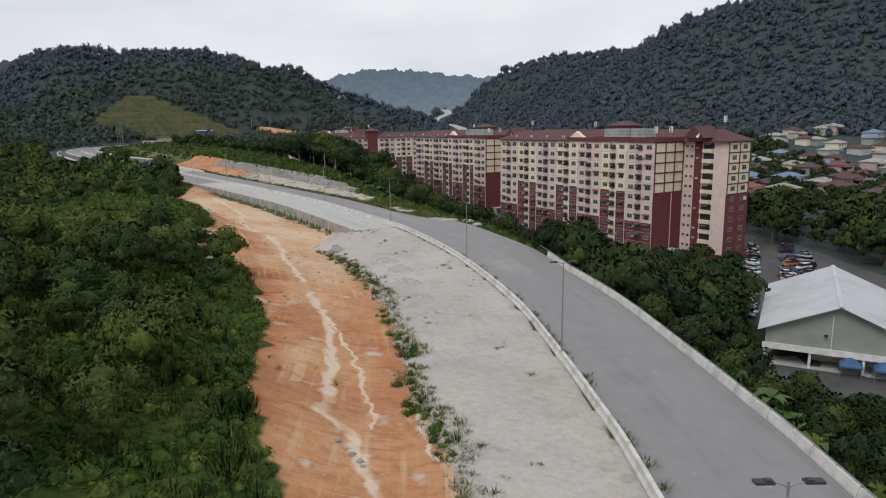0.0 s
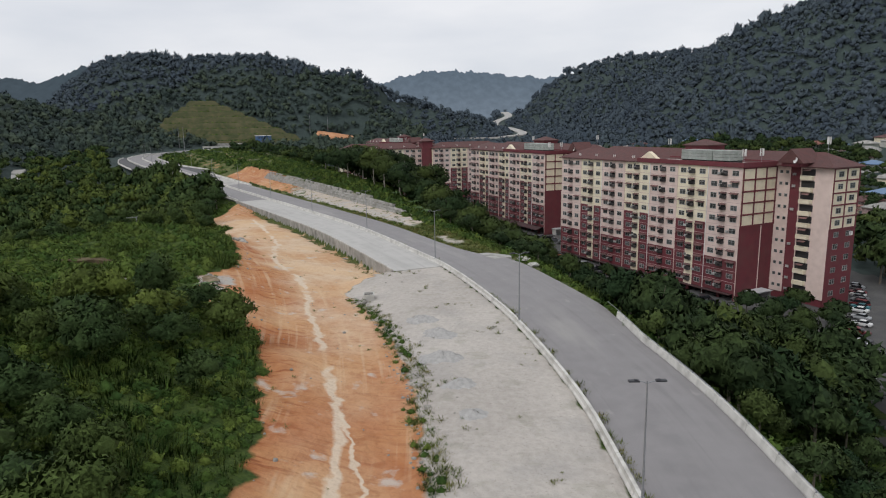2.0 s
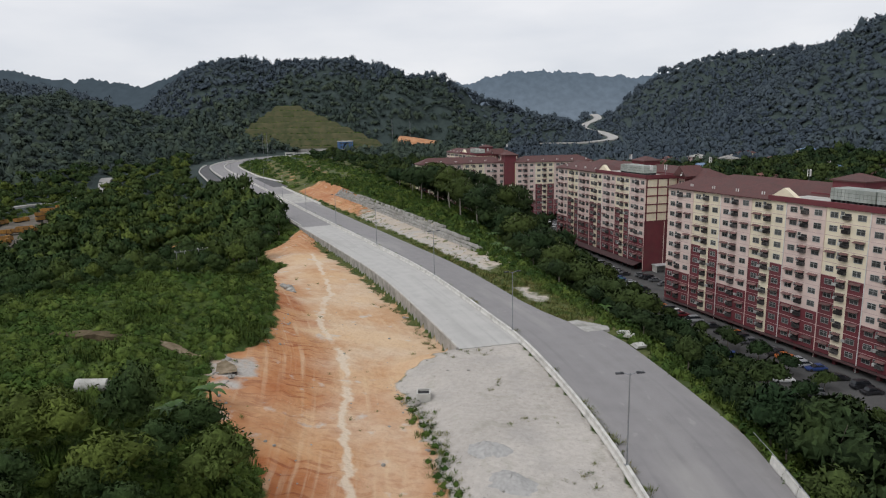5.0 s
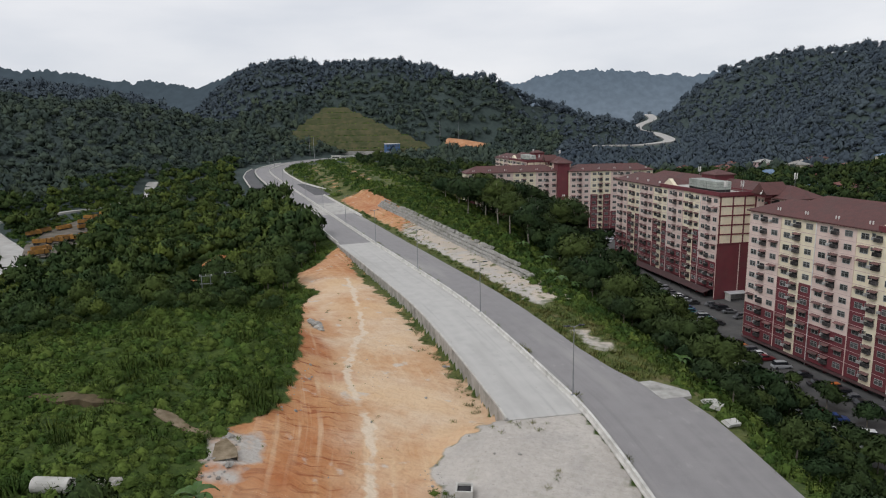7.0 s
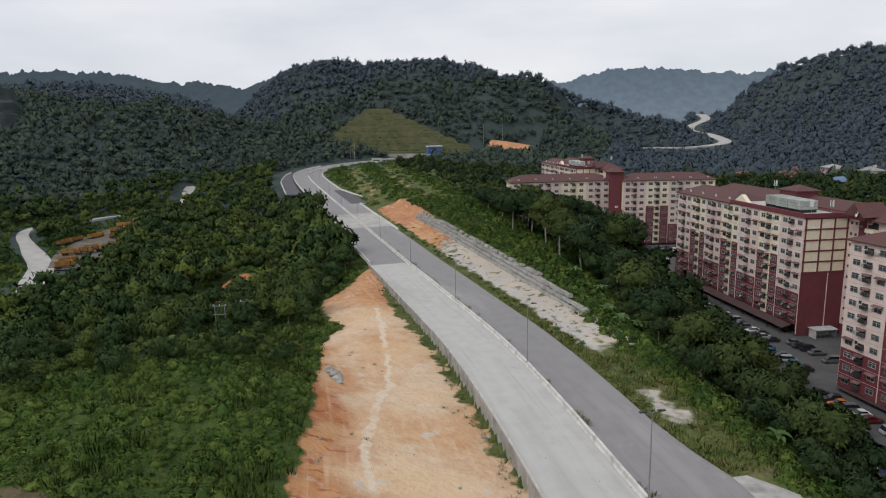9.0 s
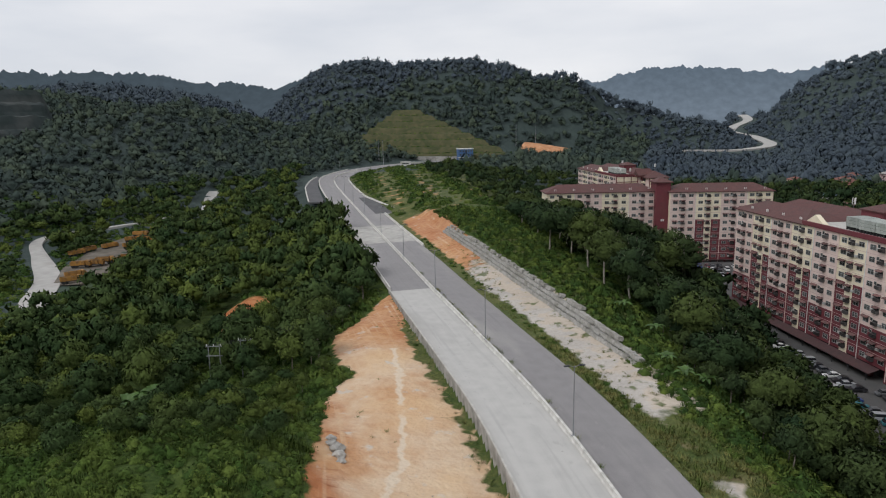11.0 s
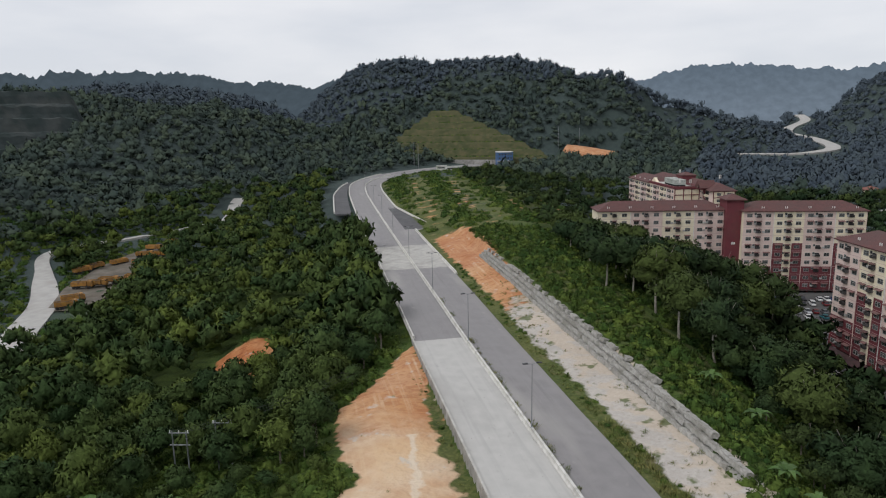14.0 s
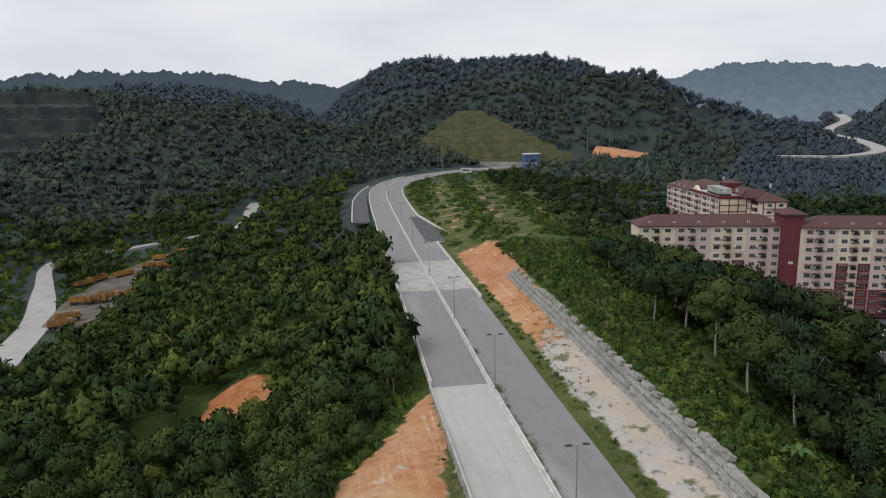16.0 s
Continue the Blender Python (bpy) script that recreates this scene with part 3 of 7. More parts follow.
def ground_material():
    m = bpy.data.materials.new("ground_cover")
    m.use_nodes = True
    n, l = m.node_tree.nodes, m.node_tree.links
    b = n["Principled BSDF"]
    b.inputs["Roughness"].default_value = 0.95
    b.inputs["Specular IOR Level"].default_value = 0.2
    geo = n.new("ShaderNodeNewGeometry")

    def field(name):
        at = n.new("ShaderNodeAttribute")
        at.attribute_name = name
        sp = n.new("ShaderNodeSeparateXYZ")
        l.new(at.outputs["Vector"], sp.inputs["Vector"])
        return at.outputs["Vector"], sp.outputs

    cover_v, cover_o = field("cover")
    place_v, place_o = field("place")
    flow_v, flow_o = field("flow")

    def maths(op, a, c=None, d=None):
        x = n.new("ShaderNodeMath")
        x.operation = op
        for k, value in enumerate((a, c, d)):
            if value is None:
                continue
            if isinstance(value, (int, float)):
                x.inputs[k].default_value = value
            else:
                l.new(value, x.inputs[k])
        return x.outputs[0]

    def ramp(value, lo, hi):
        r = n.new("ShaderNodeMapRange")
        r.inputs["From Min"].default_value, r.inputs["From Max"].default_value = lo, hi
        l.new(value, r.inputs["Value"])
        return r.outputs["Result"]

    def grain(scale, detail=6.0, vector=None, stretch=None):
        tx = n.new("ShaderNodeTexNoise")
        tx.inputs["Scale"].default_value, tx.inputs["Detail"].default_value = scale, detail
        src = vector or geo.outputs["Position"]
        if stretch:
            mp = n.new("ShaderNodeMapping")
            mp.inputs["Scale"].default_value = stretch
            l.new(src, mp.inputs["Vector"])
            src = mp.outputs["Vector"]
        l.new(src, tx.inputs["Vector"])
        return tx.outputs["Fac"]

    def tone(a, c, scale, lo=0.35, hi=0.65, vector=None, stretch=None, detail=6.0):
        r = n.new("ShaderNodeValToRGB")
        r.color_ramp.elements[0].position, r.color_ramp.elements[1].position = lo, hi
        r.color_ramp.elements[0].color, r.color_ramp.elements[1].color = (*a, 1), (*c, 1)
        l.new(grain(scale, detail, vector, stretch), r.inputs["Fac"])
        return r.outputs["Color"]

    def mix(fac, a, c):
        mx = n.new("ShaderNodeMixRGB")
        for k, value in (("Fac", fac), ("Color1", a), ("Color2", c)):
            if isinstance(value, float):
                mx.inputs[k].default_value = value
            elif isinstance(value, tuple):
                mx.inputs[k].default_value = (*value, 1)
            else:
                l.new(value, mx.inputs[k])
        return mx.outputs["Color"]

    def frayed(fac, scale, amount, soft=0.14):
        return ramp(maths("MULTIPLY_ADD", grain(scale, 8.0), amount, fac), 0.5 + amount * 0.5 - soft, 0.5 + amount * 0.5 + soft)

    floor = mix(0.5, tone((0.030, 0.055, 0.012), (0.082, 0.115, 0.026), 0.4), tone((0.020, 0.040, 0.010), (0.075, 0.110, 0.024), 2.5))
    turf = mix(0.5, tone((0.042, 0.070, 0.018), (0.125, 0.125, 0.045), 0.10), tone((0.035, 0.062, 0.016), (0.12, 0.135, 0.042), 1.6))
    turf = mix(maths("MULTIPLY", ramp(grain(0.22, 7.0), 0.58, 0.70), 0.6), turf, (0.22, 0.17, 0.10))
    # earth: deep orange on the cut bank, paler and sandier on the trodden floor
    deep = mix(0.35, tone((0.38, 0.128, 0.042), (0.49, 0.255, 0.110), 0.075, 0.40, 0.60), tone((0.31, 0.105, 0.04), (0.49, 0.25, 0.12), 0.5))
    sandy = mix(0.4, tone((0.51, 0.31, 0.17), (0.62, 0.51, 0.38), 0.07, 0.40, 0.60), tone((0.44, 0.25, 0.125), (0.60, 0.45, 0.30), 0.45))
    bank = ramp(maths("ADD", place_o["Y"], maths("MULTIPLY", grain(0.11), 14.0)), -30.0, -24.0)
    old = ramp(maths("ADD", place_o["X"], maths("MULTIPLY", grain(0.09), 60.0)), 120.0, 195.0)
    old = maths("MULTIPLY", old, maths("SUBTRACT", 1.0, ramp(maths("ADD", place_o["X"], maths("MULTIPLY", grain(0.12), 30.0)), 254.0, 264.0)))
    earth = mix(maths("MULTIPLY", maths("MULTIPLY_ADD", old, 0.75, 0.18), maths("MULTIPLY_ADD", bank, 0.92, 0.08)), deep, sandy)
    runnels = ramp(grain(1.0, 6.0, place_v, (1.1, 0.22, 1.0)), 0.54, 0.62)
    earth = mix(maths("MULTIPLY", maths("MULTIPLY", runnels, maths("MULTIPLY_ADD", maths("MULTIPLY", old, bank), -0.85, 1.0)), maths("MULTIPLY_ADD", bank, -0.5, 0.85)), earth, (0.27, 0.085, 0.035))
    ruts = ramp(grain(1.0, 4.0, place_v, (0.035, 0.9, 1.0)), 0.52, 0.66)
    earth = mix(maths("MULTIPLY", maths("MULTIPLY", ruts, ramp(grain(0.08, 3.0), 0.42, 0.58)), 0.6), earth, (0.58, 0.42, 0.27))
    spots = ramp(grain(0.28, 7.0), 0.62, 0.70)
    cream = ramp(grain(0.055, 5.0), 0.50, 0.62)
    earth = mix(maths("MULTIPLY", cream, maths("MULTIPLY_ADD", old, 0.35, 0.22)), earth, (0.60, 0.42, 0.25))
    crust = ramp(grain(0.8, 9.0), 0.52, 0.66)
    earth = mix(maths("MULTIPLY", crust, maths("MULTIPLY_ADD", old, -0.30, 0.40)), earth, (0.30, 0.115, 0.05))
    earth = mix(maths("MULTIPLY", spots, 0.7), earth, (0.50, 0.47, 0.42))
    for k, wide in (("X", 0.55), ("Y", 0.22), ("Z", 0.35)):
        wig = maths("MULTIPLY_ADD", grain(0.35, 3.0), 3.2, flow_o[k])
        d = maths("ABSOLUTE", maths("SUBTRACT", wig, 1.6))
        band = maths("SUBTRACT", 1.0, ramp(d, wide * 0.6, wide * 1.5))
        band = maths("MULTIPLY", band, ramp(grain(0.12, 3.0), 0.34, 0.46))
        earth = mix(maths("MULTIPLY", band, 0.85), earth, (0.62, 0.52, 0.40))
    pale = mix(0.35, tone((0.39, 0.358, 0.318), (0.49, 0.452, 0.405), 0.06), tone((0.33, 0.308, 0.277), (0.49, 0.458, 0.418), 1.3))
    pale = mix(maths("MULTIPLY", ramp(grain(0.13, 7.0), 0.52, 0.74), 0.5), pale, (0.29, 0.28, 0.265))
    pale = mix(maths("MULTIPLY", ramp(grain(3.5, 4.0), 0.64, 0.70), 0.5), pale, (0.20, 0.19, 0.17))
    pale = mix(maths("MULTIPLY", ramp(maths("MULTIPLY", place_o["Y"], grain(0.25, 7.0)), 8.8, 10.8), 0.35), pale, (0.50, 0.38, 0.25))
    weedy = ramp(grain(0.33, 8.0), 0.57, 0.65)
    pale = mix(maths("MULTIPLY", weedy, maths("MULTIPLY_ADD", ramp(place_o["Y"], -2.0, 6.0), 0.7, 0.15)), pale, (0.085, 0.11, 0.035))
    # Away from the road the floor colour carries painted blue-grey distance haze.
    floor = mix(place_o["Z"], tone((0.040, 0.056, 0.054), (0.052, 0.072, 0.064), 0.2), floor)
    col = mix(frayed(cover_o["Z"], 0.5, 0.7), floor, turf)
    col = mix(frayed(cover_o["X"], 0.6, 0.7), col, earth)
    col = mix(frayed(cover_o["Y"], 0.5, 0.8), col, pale)
    l.new(col, b.inputs["Base Color"])
    height = maths("ADD", grain(1.2, 8.0), maths("MULTIPLY", grain(1.0, 6.0, place_v, (1.1, 0.22, 1.0)), maths("MULTIPLY_ADD", bank, -1.0, 1.3)))
    bp = n.new("ShaderNodeBump")
    bp.inputs["Strength"].default_value, bp.inputs["Distance"].default_value = 0.6, 0.6
    l.new(height, bp.inputs["Height"])
    l.new(bp.outputs["Normal"], b.inputs["Normal"])
    return m


def vector_field(mesh, name, columns):
    at = mesh.attributes.new(name, "FLOAT_VECTOR", "POINT")
    at.data.foreach_set("vector", np.column_stack(columns).astype(np.float32).ravel())


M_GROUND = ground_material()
GX = spacing(-140, 60, 1.25, -3600, 3600, 1.055)
GY = spacing(34, 330, 1.25, -700, 4600, 1.055)
gx, gy = [a.ravel() for a in np.meshgrid(GX, GY)]
gst, gu = along(gx, gy)
GROUND_GRID = ground_z(gx, gy).reshape(len(GY), len(GX))
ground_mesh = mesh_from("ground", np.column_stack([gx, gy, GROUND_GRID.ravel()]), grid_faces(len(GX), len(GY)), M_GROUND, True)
vector_field(ground_mesh, "cover", covers(gx, gy))
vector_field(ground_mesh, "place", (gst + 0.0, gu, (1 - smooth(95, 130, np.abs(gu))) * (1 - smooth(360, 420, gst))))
vector_field(ground_mesh, "flow", [np.where((gst > fs[0] - 2) & (gst < fs[-1] + 2), gu - np.interp(gst, fs, fu), 50) for fs, fu in FLOWS])
tagged(new("ground", ground_mesh), "hilly ground with orange earth, pale gravel and rank growth", "ground", kind="structure")

def surface_z(x, y):
    """Height of the ground sheet itself, or of the land where that is higher."""
    i, j = np.clip(np.searchsorted(GX, x) - 1, 0, len(GX) - 2), np.clip(np.searchsorted(GY, y) - 1, 0, len(GY) - 2)
    fx, fy = np.clip((x - GX[i]) / (GX[i + 1] - GX[i]), 0, 1), np.clip((y - GY[j]) / (GY[j + 1] - GY[j]), 0, 1)
    g = GROUND_GRID
    low, high = g[j, i] * (1 - fx) + g[j, i + 1] * fx, g[j + 1, i] * (1 - fx) + g[j + 1, i + 1] * fx
    return np.maximum(ground_z(x, y), low * (1 - fy) + high * fy)


# ---- the road ----
def part(name, mesh, parent, label="", at=None):
    ob = new(name, mesh)
    ob.parent = parent
    if at is not None:
        ob.matrix_basis = at
    if label:
        ob["label"] = label
    return ob


def boxes(name, items, mat, bevel=0.0):
    """One mesh of axis-aligned boxes (x0, x1, y0, y1, z0, z1)."""
    v, f = [], []
    for x0, x1, y0, y1, z0, z1 in items:
        o = len(v)
        v += [(x, y, z) for z in (z0, z1) for y in (y0, y1) for x in (x0, x1)]
        f += [tuple(o + i for i in q) for q in ((0, 2, 3, 1), (4, 5, 7, 6), (0, 1, 5, 4), (2, 6, 7, 3), (0, 4, 6, 2), (1, 3, 7, 5))]
    return mesh_from(name, v, f, mat)


def road_frame(i, u, up=0.0):
    """A place u to the right of the median at the sample i of the road's line, and the direction there."""
    p = AXIS[i] + RIGHT[i] * u
    return (p[0], p[1], float(road_z(STATION[i])) + up), math.degrees(math.atan2(TANGENT[i][1], TANGENT[i][0]))


def samples(lo, hi):
    return [i for i in range(len(AXIS)) if lo <= STATION[i] <= hi]


def sweep(name, lo, hi, profile, mat, every=1, bump=0.0, lift=None):
    """A closed profile of (offset, height) pairs carried along the road; the offsets may be functions of the station."""
    k = samples(lo, hi)[::every]
    n = len(profile)
    v = []
    for i in k:
        s = STATION[i]
        z = float(road_z(s)) + (lift(s) if lift else 0)
        for u, h in profile:
            p = AXIS[i] + RIGHT[i] * (u(s) if callable(u) else u)
            v.append((p[0], p[1], z + h))
    f = []
    for a in range(len(k) - 1):
        f += [(a * n + (j + 1) % n, a * n + j, a * n + n + j, a * n + n + (j + 1) % n) for j in range(n)]
    me = bpy.data.meshes.new(name)
    caps = [tuple(range(n)), tuple(len(v) - 1 - j for j in range(n))]
    me.from_pydata(v, [], f + caps)
    me.materials.append(mat)
    lane = [(RUN[i], u(STATION[i]) if callable(u) else u, 0.0) for i in k for u, h in profile]
    me.attributes.new("lane", "FLOAT_VECTOR", "POINT").data.foreach_set("vector", np.array(lane, np.float32).ravel())
    return me


def right_edge(s):
    return float(np.interp(s, [-100, 60, 110, 126, 140, 155, 161, 165, 172, 180, 240, 300, 384, 388, 440, 445, 700], [14.0, 14.7, 15.3, 17.3, 17.2, 17.2, 16.4, 13.2, 11.6, 10.75, 10.65, 11.3, 11.1, 20.0, 11.6, 11.2, 11.2]))


def slab(name, lo, hi, a, b, top, depth, mat, label):
    return tagged(new(name, sweep(name, lo, hi, [(a, top - depth), (a, top), (b, top), (b, top - depth)], mat)), label, "road", kind="structure")


slab("road", -120, 900, 0.3, right_edge, 0.0, 0.7, M_ASPHALT, "grey asphalt carriageway, dusty and unmarked")
slab("road", 271, 900, -11.5, -0.3, 0.0, 0.9, M_ASPHALT, "grey asphalt carriageway, dusty and unmarked")
slab("road", 159, 272, -11.5, -0.3, 0.03, 1.6, M_SLAB, "raised pale concrete carriageway, still unpaved")
slab("road", 327, 358, -11.4, 10.9, 0.02, 0.8, M_DECK, "pale dusty concrete bridge deck across both carriageways")
slab("road", 386, 441, 6.8, lambda s: right_edge(s) - 0.3, 0.015, 0.5, M_DARK_ASPHALT, "dark new asphalt in a lay-by")
ramp = slab("road", 430, 575, lambda s: float(np.interp(s, [430, 500, 575], [-22.5, -21.5, -15])), lambda s: float(np.interp(s, [430, 500, 575], [-14.0, -13.0, -11.6])), 0.0, 0.8, M_DARK_ASPHALT, "dark asphalt slip road that ends unfinished")
apron = slab("pavement", 160.5, 166.5, 13.0, lambda s: float(np.interp(s, [160, 162, 167], [17.5, 18.6, 14.0])), 0.03, 0.5, M_RETAIN, "cracked pale concrete apron at the road edge")


def wall_run(name, lo, hi, profile, mat, label, piece, length=3, group=""):
    """A long wall of separate cast segments."""
    run = tagged(new(name), label, "wall", group, kind="structure")
    k = samples(lo, hi)
    for a in range(0, len(k) - length, length):
        me = sweep(piece, STATION[k[a]] - 1e-6, STATION[k[a + length]] + 1e-6, profile, mat)
        # a fine joint between the segments
        co = np.empty(len(me.vertices) * 3, np.float32)
        me.vertices.foreach_get("co", co)
        co = co.reshape(-1, 3)
        c = co.mean(axis=0)
        d = TANGENT[k[a + length // 2]]
        co[:, :2] -= np.outer((co[:, :2] - c[:2]) @ d, d) * 0.012
        me.vertices.foreach_set("co", co.ravel())
        part(piece, me, run)
    return run


JERSEY = [(-0.42, -0.1), (-0.42, 0.10), (-0.24, 0.34), (-0.19, 0.86), (0.19, 0.86), (0.24, 0.34), (0.42, 0.10), (0.42, -0.1)]
wall_run("median_barrier", 8, 640, JERSEY, M_PARAPET, "weathered concrete median barrier with weeds at its foot", "barrier_segment", 4)
shifted = lambda u0, h: [((lambda s, q=q, u0=u0: (u0(s) if callable(u0) else u0) + q), z * h / 0.86) for q, z in JERSEY]
wall_run("parapet_wall", 6, 126, [((lambda s: right_edge(s) + 0.05), -0.6), ((lambda s: right_edge(s) + 0.05), 0.15), ((lambda s: right_edge(s) + 0.22), 0.95), ((lambda s: right_edge(s) + 0.50), 0.95), ((lambda s: right_edge(s) + 0.55), -0.6)], M_PARAPET, "pale concrete parapet topped by a metal rail", "parapet_segment", 4)
wall_run("parapet_wall", 272, 640, shifted(-11.45, 0.8), M_PARAPET, "pale concrete parapet along the bridge and embankment", "parapet_segment", 5)
wall_run("parapet_wall", 318, 384, shifted(lambda s: right_edge(s) + 0.1, 0.8), M_PARAPET, "pale concrete parapet along the bridge and embankment", "parapet_segment", 5)
wall_run("parapet_wall", 392, 560, shifted(lambda s: right_edge(s) + 0.2, 0.8), M_PARAPET, "pale concrete parapet along the lay-by", "parapet_segment", 5)
wall_run("parapet_wall", 432, 570, shifted(lambda s: float(np.interp(s, [430, 500, 575], [-22.8, -21.8, -15.3])), 0.8), M_PARAPET, "pale concrete parapet along the slip road", "parapet_segment", 5)
wall_run("retaining_wall", 159, 273, [(-11.95, -5.0), (-11.95, 0.12), (-11.90, 0.16), (-11.55, 0.16), (-11.5, 0.1), (-11.5, -5.0)], M_RETAIN, "grey precast concrete retaining wall stained by rain", "wall_panel", 1)
tagged(new("kerb", sweep("kerb", 159, 273, [(-11.88, 0.165), (-11.88, 0.42), (-11.58, 0.42), (-11.55, 0.165)], M_CONCRETE)), "low concrete kerb along the slab's edge", "kerb", kind="structure")
rail = tagged(new("guard_rail"), "thin galvanised rail on top of the parapet", "rail", kind="structure")
part("rail_tube", sweep("rail_tube", 6, 125.5, [((lambda s, a=a: right_edge(s) + 0.36 + 0.05 * math.cos(a)), 1.16 + 0.05 * math.sin(a)) for a in np.linspace(0, 2 * math.pi, 6, endpoint=False)], M_METAL), rail)
post_mesh = boxes("rail_post", [(-0.05, 0.05, -0.04, 0.04, 0.9, 1.14)], M_METAL)
for i in samples(7, 125)[::2]:
    at, ang = road_frame(i, right_edge(STATION[i]) + 0.36)
    part("rail_post", post_mesh, rail, at=pose(*at, 0, 0, ang))

# street lamps on the median
def tube(points, radii, sides=8):
    v, f = [], []
    for j, (p, r) in enumerate(zip(points, radii)):
        p = Vector(p)
        d = (Vector(points[min(j + 1, len(points) - 1)]) - Vector(points[max(j - 1, 0)])).normalized()
        q = d.to_track_quat("Z", "Y")
        v += [tuple(p + q @ Vector((r * math.cos(a), r * math.sin(a), 0))) for a in np.linspace(0, 2 * math.pi, sides, endpoint=False)]
    for j in range(len(points) - 1):
        f += [(j * sides + k, j * sides + (k + 1) % sides, (j + 1) * sides + (k + 1) % sides, (j + 1) * sides + k) for k in range(sides)]
    return v, f


lamp = tagged(new("street_lamp"), "slim grey double-arm street lamp on the median, unlit", "street lamp", "street lamps on the median")
part("pole", mesh_from("pole", *tube([(0, 0, 0.0), (0, 0, 4), (0, 0, 11.6)], [0.12, 0.10, 0.06]), M_METAL, True), lamp)
part("base_plate", boxes("base_plate", [(-0.24, 0.24, -0.24, 0.24, 0.74, 0.86)], M_METAL), lamp)
for side in (-1, 1):
    part("arm", mesh_from("arm", *tube([(0, 0, 11.4), (0, side * 0.4, 11.58), (0, side * 0.75, 11.64)], [0.05, 0.045, 0.04], 6), M_METAL, True), lamp)
    part("lamp_head", boxes("lamp_head", [(-0.2, 0.2, min(side * 0.7, side * 1.6), max(side * 0.7, side * 1.6), 11.60, 11.73), (-0.13, 0.13, min(side * 0.8, side * 1.1), max(side * 0.8, side * 1.1), 11.73, 11.80)], M_DARK_METAL), lamp, "flat dark lamp head")
first = True
for s in (27, 73.5, 120.4, 163, 200, 235.5, 267.5, 304, 340, 377, 414, 452, 491, 534, 584):
    i = int(np.argmin(np.abs(STATION - s)))
    at, ang = road_frame(i, 0.0)
    if first:
        lamp.matrix_world = pose(*at, 0, 0, ang)
        first = False
    else:
        copy_thing(lamp, pose(*at, 0, 0, ang))
mast = tagged(new("street_lamp"), "slim grey double-arm street lamp on the median, unlit", "street lamp", "street lamps on the median")
part("pole", mesh_from("pole", *tube([(0, 0, -1), (0, 0, 12), (0, 0, 25)], [0.3, 0.24, 0.14]), M_METAL, True), mast)
part("lamp_ring", boxes("lamp_ring", [(-1.2, 1.2, -0.3, 0.3, 24.6, 25.1), (-0.3, 0.3, -1.2, 1.2, 24.65, 25.05)], M_DARK_METAL), mast)
mast["label"] = "tall grey high-mast lamp beside the toll area"
mast["group"] = "high-mast lamps"
mast.matrix_world = pose(-341, 705, 6.5)
copy_thing(mast, pose(-352, 716, 6.5))
copy_thing(mast, pose(-250, 872, 20))
copy_thing(mast, pose(-228, 880, 18))


# ---- apartment blocks ----
FLOOR = 2.92


def hip_roof(name, x0, x1, y0, y1, z, rise, over, mat):
    """A hipped roof with eaves, as a thick shell."""
    x0, x1, y0, y1 = x0 - over, x1 + over, y0 - over, y1 + over
    m = (y0 + y1) / 2
    run = min((y1 - y0) / 2, (x1 - x0) / 2 - 0.01)
    v = [(x0, y0, z), (x1, y0, z), (x1, y1, z), (x0, y1, z), (x0 + run, m, z + rise), (x1 - run, m, z + rise), (x0, y0, z - 0.3), (x1, y0, z - 0.3), (x1, y1, z - 0.3), (x0, y1, z - 0.3)]
    f = [(0, 1, 5, 4), (1, 2, 5), (2, 3, 4, 5), (3, 0, 4), (0, 6, 7, 1), (1, 7, 8, 2), (2, 8, 9, 3), (3, 9, 6, 0), (6, 9, 8, 7)]
    me = bpy.data.meshes.new(name)
    me.from_pydata(v, [], f)
    me.materials.append(mat)
    return me


def gable(name, x0, x1, y0, y1, z, rise, mat):
    v = [(x0, y0, z), (x1, y0, z), ((x0 + x1) / 2, y0, z + rise), (x0, y1, z), (x1, y1, z), ((x0 + x1) / 2, y1, z + rise)]
    me = bpy.data.meshes.new(name)
    me.from_pydata(v, [], [(0, 1, 2), (5, 4, 3), (0, 2, 5, 3), (2, 1, 4, 5), (0, 3, 4, 1)])
    me.materials.append(mat)
    return me


def lattice(name, xs, zs, solid, depth, mat):
    """One connected openwork plate: the cells of a grid of lines that are solid, given depth."""
    v, f, at = [], [], {}

    def vert(i, j, k):
        if (i, j, k) not in at:
            at[i, j, k] = len(v)
            v.append((xs[i], depth * k, zs[j]))
        return at[i, j, k]

    cells = {(i, j) for i in range(len(xs) - 1) for j in range(len(zs) - 1) if solid(i, j)}
    for i, j in cells:
        f.append((vert(i, j, 1), vert(i, j + 1, 1), vert(i + 1, j + 1, 1), vert(i + 1, j, 1)))
        for di, dj, a, c in ((-1, 0, (i, j), (i, j + 1)), (1, 0, (i + 1, j + 1), (i + 1, j)), (0, -1, (i + 1, j), (i, j)), (0, 1, (i, j + 1), (i + 1, j + 1))):
            if (i + di, j + dj) not in cells:
                f.append((vert(*a, 1), vert(*a, 0), vert(*c, 0), vert(*c, 1)))
    return mesh_from(name, v, f, mat)


